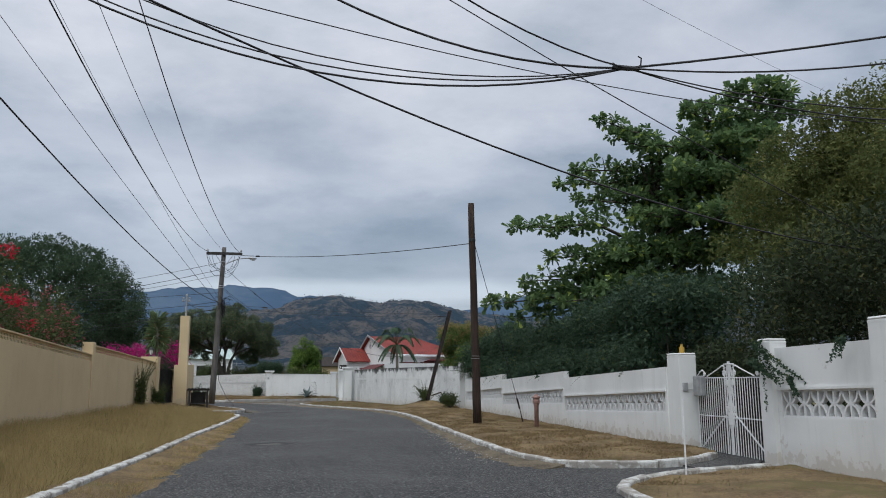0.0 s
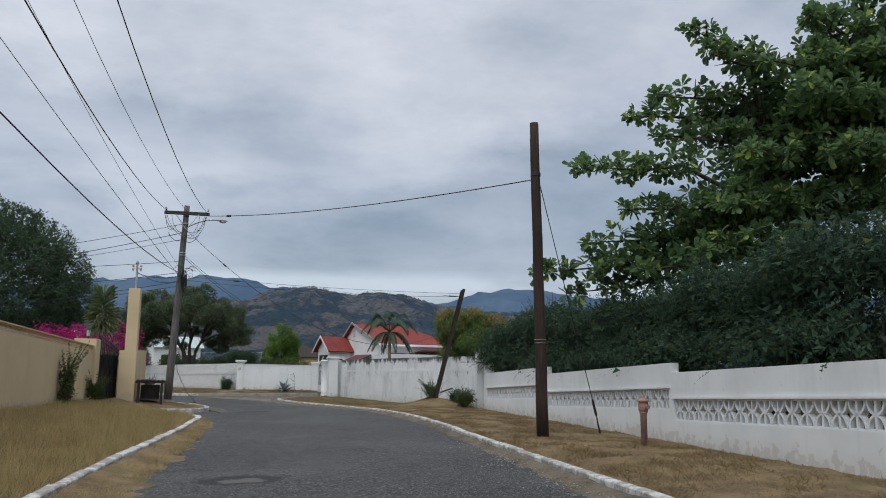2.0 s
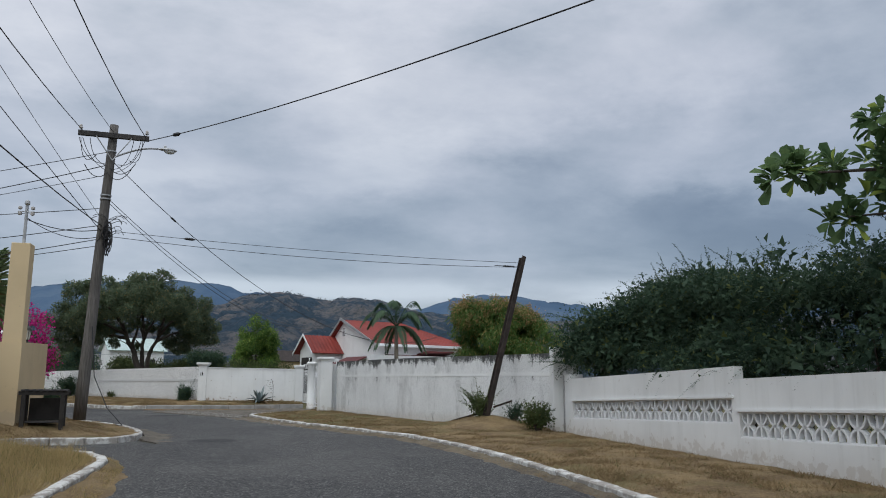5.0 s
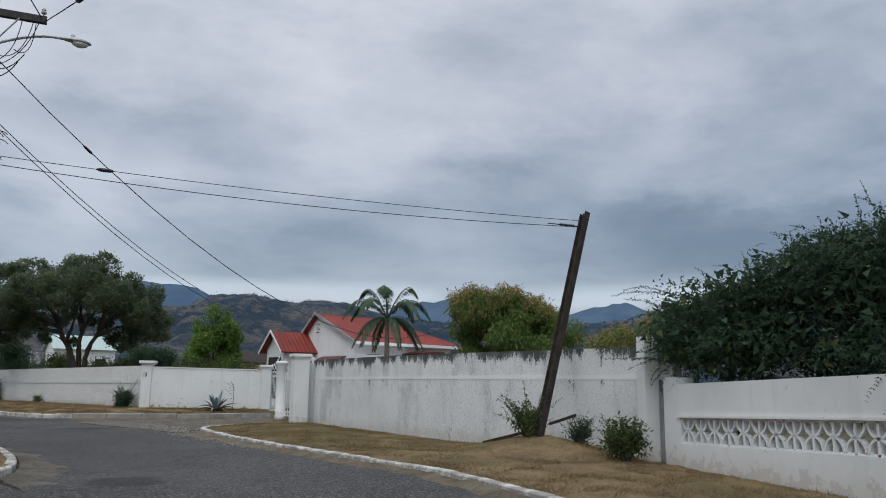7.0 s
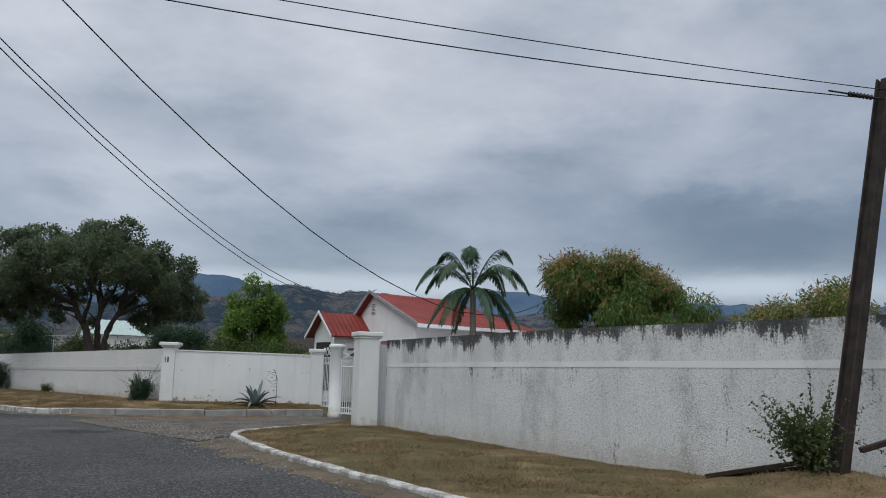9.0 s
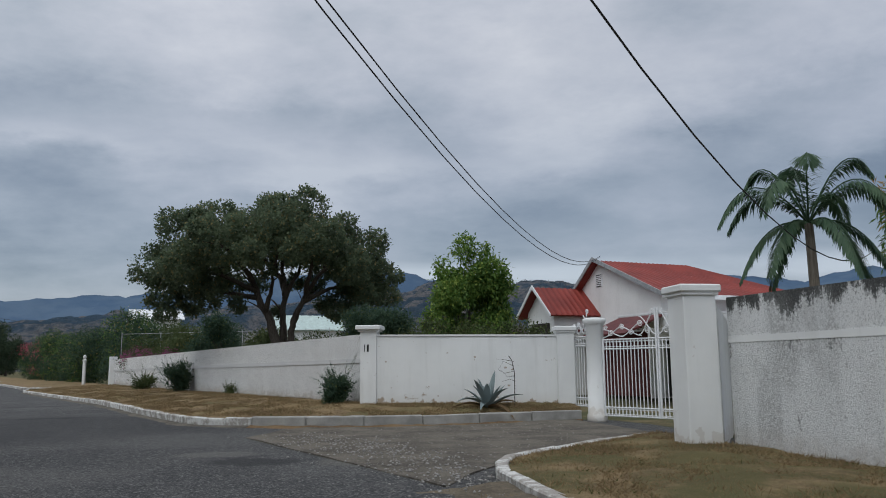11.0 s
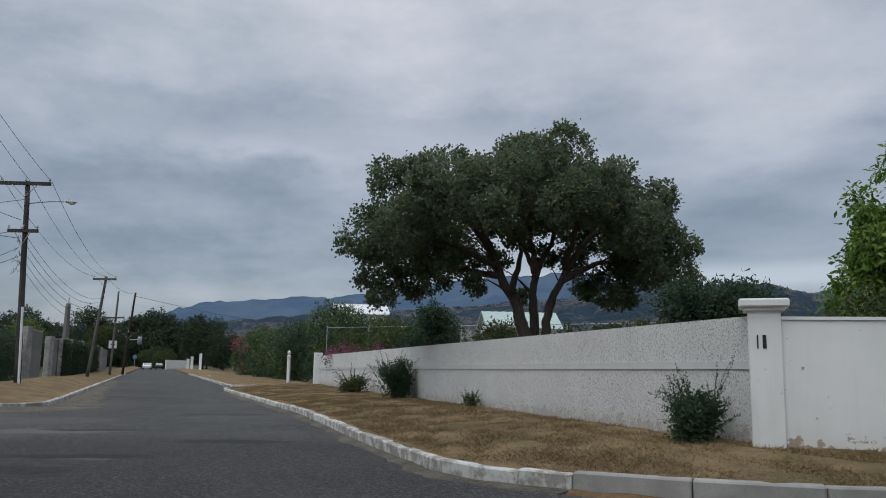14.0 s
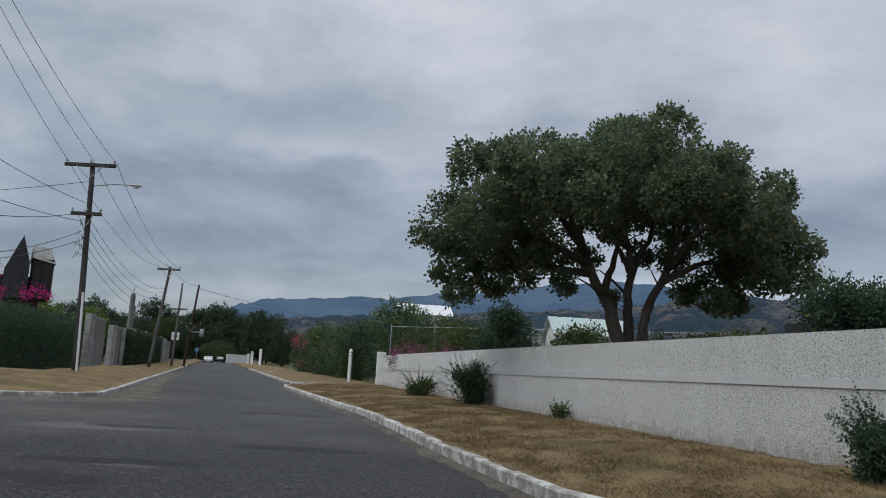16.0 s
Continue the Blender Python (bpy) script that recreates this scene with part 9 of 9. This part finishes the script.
def simple_house(name, label, at, rz, w, d, h, rise, wall_, roof_, windows=2):
    ob = thing(name, label, "house", at, rz)
    part("wall", box((-w / 2, -d / 2, 0), (w / 2, d / 2, h)), wall_, ob)
    ribbed_roof([(-w / 2 - 0.4, -d / 2 - 0.4, h), (w / 2 + 0.4, -d / 2 - 0.4, h), (w / 2 + 0.4, 0, h + rise), (-w / 2 - 0.4, 0, h + rise)], 10, "roof", ob, roof_)
    ribbed_roof([(w / 2 + 0.4, d / 2 + 0.4, h), (-w / 2 - 0.4, d / 2 + 0.4, h), (-w / 2 - 0.4, 0, h + rise), (w / 2 + 0.4, 0, h + rise)], 10, "roof", ob, roof_)
    for s in (-1, 1):
        bm = bmesh.new()
        bm.faces.new([bm.verts.new(p) for p in ((s * w / 2, -d / 2, h), (s * w / 2, d / 2, h), (s * w / 2, 0, h + rise - 0.05))])
        part("gable", bm, wall_, ob)
    for k in range(windows):
        x = -w / 2 + w * (k + 0.5) / windows
        part("window", box((x - 0.6, -d / 2 - 0.03, h * 0.4), (x + 0.6, -d / 2 + 0.02, h * 0.8), 0.01), "dark_void", ob)
    return ob


simple_house("house", "far house with white metal roof over the hedge", (-27.6, 128, 0), 24, 4.4, 4.5, 6.3, 1.1, "white_wall", "roof_white")
simple_house("house", "far house with pale green metal roof", (-12.6, 131.5, 0), 20, 6.6, 5, 5.2, 1.7, "white_wall", "roof_green")
simple_house("house", "small cream house behind the street wall", (-15.2, 106, 0), 20, 4, 3.4, 3.0, 1.0, "cream_wall", "grey_wall")
simple_house("house", "beige house with orange roof beyond the garden", (5.5, 128, 0), 10, 9, 7, 4.0, 1.5, "cream_wall", "rust")
tk = thing("water_tank", "black plastic water tank on a roof", "water tank", (4.0, 120, 0))
part("body", lathe([(0.9, 0), (0.9, 4.9), (1.0, 4.95), (1.0, 6.2), (0.8, 6.5), (0.3, 6.6)], 20), "black_metal", tk)
dh = thing("house", "dark timber house with steep pointed gables over the hedge", "house", (-49.5, 100.2, 0), 46)
part("wall", box((-5.0, 0.0, 0), (2.6, 6.0, 6.2)), "dark_void", dh, "dark stained boarding")
for x0, x1, zt, ap, mt_ in ((0.25, 1.75, 7.6, 8.95, "roof_dark"), (-4.2, -1.6, 7.4, 8.8, "roof_dark")):
    bm = bmesh.new()
    xm = lerp(x0, x1, 0.62)
    v = [bm.verts.new(p) for p in ((x0, -0.9, 4.6), (x1, -0.9, 4.6), (x1, -0.9, zt - 0.5), (xm, -0.9, ap), (x0, -0.9, zt - 1.0), (x0, 4, 4.6), (x1, 4, 4.6), (x1, 4, zt - 0.5), (xm, 4, ap), (x0, 4, zt - 1.0))]
    for f in ((0, 1, 2, 3, 4), (9, 8, 7, 6, 5), (0, 4, 9, 5), (4, 3, 8, 9), (3, 2, 7, 8), (2, 1, 6, 7), (1, 0, 5, 6)):
        bm.faces.new([v[i] for i in f])
    bmesh.ops.recalc_face_normals(bm, faces=bm.faces[:])
    part("dormer", bm, mt_, dh, "pointed dark dormer")
part("bay", box((2.0, -0.5, 4.7), (3.3, 4.0, 7.5), 0.02), "dark_void", dh, "dark upper bay")
bm = bmesh.new()
v = [bm.verts.new(p) for p in ((1.9, -0.6, 7.5), (3.4, -0.6, 7.2), (3.0, 0.2, 8.35), (1.95, 0.2, 8.5), (1.9, 4, 7.5), (3.4, 4, 7.2), (3.0, 3.6, 8.35), (1.95, 3.6, 8.5))]
for f in ((0, 1, 2, 3), (1, 5, 6, 2), (5, 4, 7, 6), (4, 0, 3, 7), (3, 2, 6, 7), (0, 4, 5, 1)):
    bm.faces.new([v[i] for i in f])
part("roof", bm, "concrete", dh, "grey sloping roof")
for x in (2.25, 2.85):
    part("window", box((x - 0.22, -0.56, 5.2), (x + 0.22, -0.5, 6.9), 0.01), "black_metal", dh)
simple_house("house", "pale house with grey roof behind the cream wall", (-14.0, 46, 0), 80, 8, 7, 2.7, 1.3, "white_wall", "grey_wall")

# old timbers under the leaning pole
for a, b in (((7.15, 46.5, 0.24), (7.75, 45.3, 0.55)), ((7.3, 46.4, 0.24), (7.85, 45.5, 0.45)), ((7.95, 44.6, 0.75), (8.5, 44.4, 0.95))):
    tb = thing("timber", "dark weathered length of timber lying in the grass", "timber", a, 0, "old timbers")
    dv = Vector(b) - Vector(a)
    m = dv.to_track_quat("X", "Z").to_matrix().to_4x4()
    part("plank", box((0, -0.05, -0.03), (dv.length, 0.05, 0.03), 0.006, m), "pole_brown", tb)

# posts, kerb strips and a parked car down the far street
wp = thing("gate_post", "slim white gate post with a ball finial by the hedge", "gate post", (-26.0, 107.4, 0.1))
part("shaft", box((-0.10, -0.10, -0.2), (0.10, 0.10, 1.95), 0.015), "white_wall", wp)
part("finial", lathe([(0.17, 1.95), (0.17, 2.0), (0.06, 2.06), (0.12, 2.16), (0.12, 2.28), (0.02, 2.38)], 12), "white_wall", wp)
car = thing("car", "dark saloon car parked at the far end of the street", "car", (-108.2, 224.5, 0.0), 122)
bm = bmesh.new()
prof = ((-2.1, 0.35), (-2.15, 0.75), (-1.5, 0.92), (-0.9, 1.42), (0.7, 1.45), (1.4, 0.98), (2.1, 0.85), (2.2, 0.4))
a = [bm.verts.new((x, -0.85, z)) for x, z in prof]
b = [bm.verts.new((x, 0.85, z)) for x, z in prof]
bm.faces.new(a)
bm.faces.new(b[::-1])
for k in range(len(a)):
    bm.faces.new((a[k], b[k], b[(k + 1) % len(a)], a[(k + 1) % len(a)]))
bmesh.ops.recalc_face_normals(bm, faces=bm.faces[:])
part("body", bm, "black_metal", car, "dark paint")
part("windscreen", box((-0.02, -0.7, -0.28), (0.02, 0.7, 0.28), 0.005, pose(-1.22, 0, 1.2, 0, 40, 0)), "galv", car, "pale windscreen")
for x in (-1.35, 1.35):
    for s in (-1, 1):
        part("wheel", tube([(x, s * 0.72, 0.32), (x, s * 0.9, 0.32)], 0.32, 14), "cable", car)
car2 = copy_thing(car, pose(-106.2, 216.5, 0.0, 0, 0, 118))
tagged(car2, "pale car parked at the far end of the street", "car")
for ob in car2.children:
    if ob.name.startswith("body"):
        ob.data = ob.data.copy()
        ob.data.materials[0] = M["white_paint"]

yb = thing("jug", "small faded yellow plastic jug on the white gate pier", "jug", (8.88, 16.95, 2.13))
part("body", lathe([(0.0, 0.0), (0.055, 0.0), (0.06, 0.02), (0.06, 0.13), (0.03, 0.17), (0.025, 0.19)], 12), "yellow", yb, "", True)
part("cap", lathe([(0.028, 0.19), (0.028, 0.215), (0.0, 0.22)], 10), "yellow", yb)
lid = thing("meter_box", "white concrete meter box set in the dry verge", "meter box", (-41.0, 103.0, 0.18), 32)
part("body", box((-0.45, -0.3, -0.1), (0.45, 0.3, 0.16), 0.02), "white_wall", lid)
part("lid", box((-0.3, -0.2, 0.164), (0.3, 0.2, 0.19), 0.01), "concrete", lid)
rs = thing("road_sign", "small round blue sign on a post down the street", "road sign", (-83.0, 176.0, 0.1), 28)
part("post", tube([(0, 0, -0.1), (0, 0, 2.6)], 0.04, 6), "galv", rs)
part("disc", tube([(0, -0.05, 2.3), (0, -0.08, 2.3)], 0.35, 18), "blue_paint", rs, "round blue disc")
# strain insulator where the cable meets the leaning pole
wa, wb_ = Vector((9.1, 45.0, 5.24)), Vector((-3.7, 45.1, 5.62))
si = thing("strain_insulator", "dark ribbed strain insulator on the cable", "insulator", wa)
wd_ = (wb_ - wa).normalized()
part("rod", tube([wd_ * 0.16, wd_ * 0.95], 0.012, 6), "cable", si)
for k in range(7):
    part("shed", tube([wd_ * (0.28 + 0.055 * k), wd_ * (0.30 + 0.055 * k), wd_ * (0.325 + 0.055 * k)], [0.018, 0.038, 0.018], 10), "cable", si)
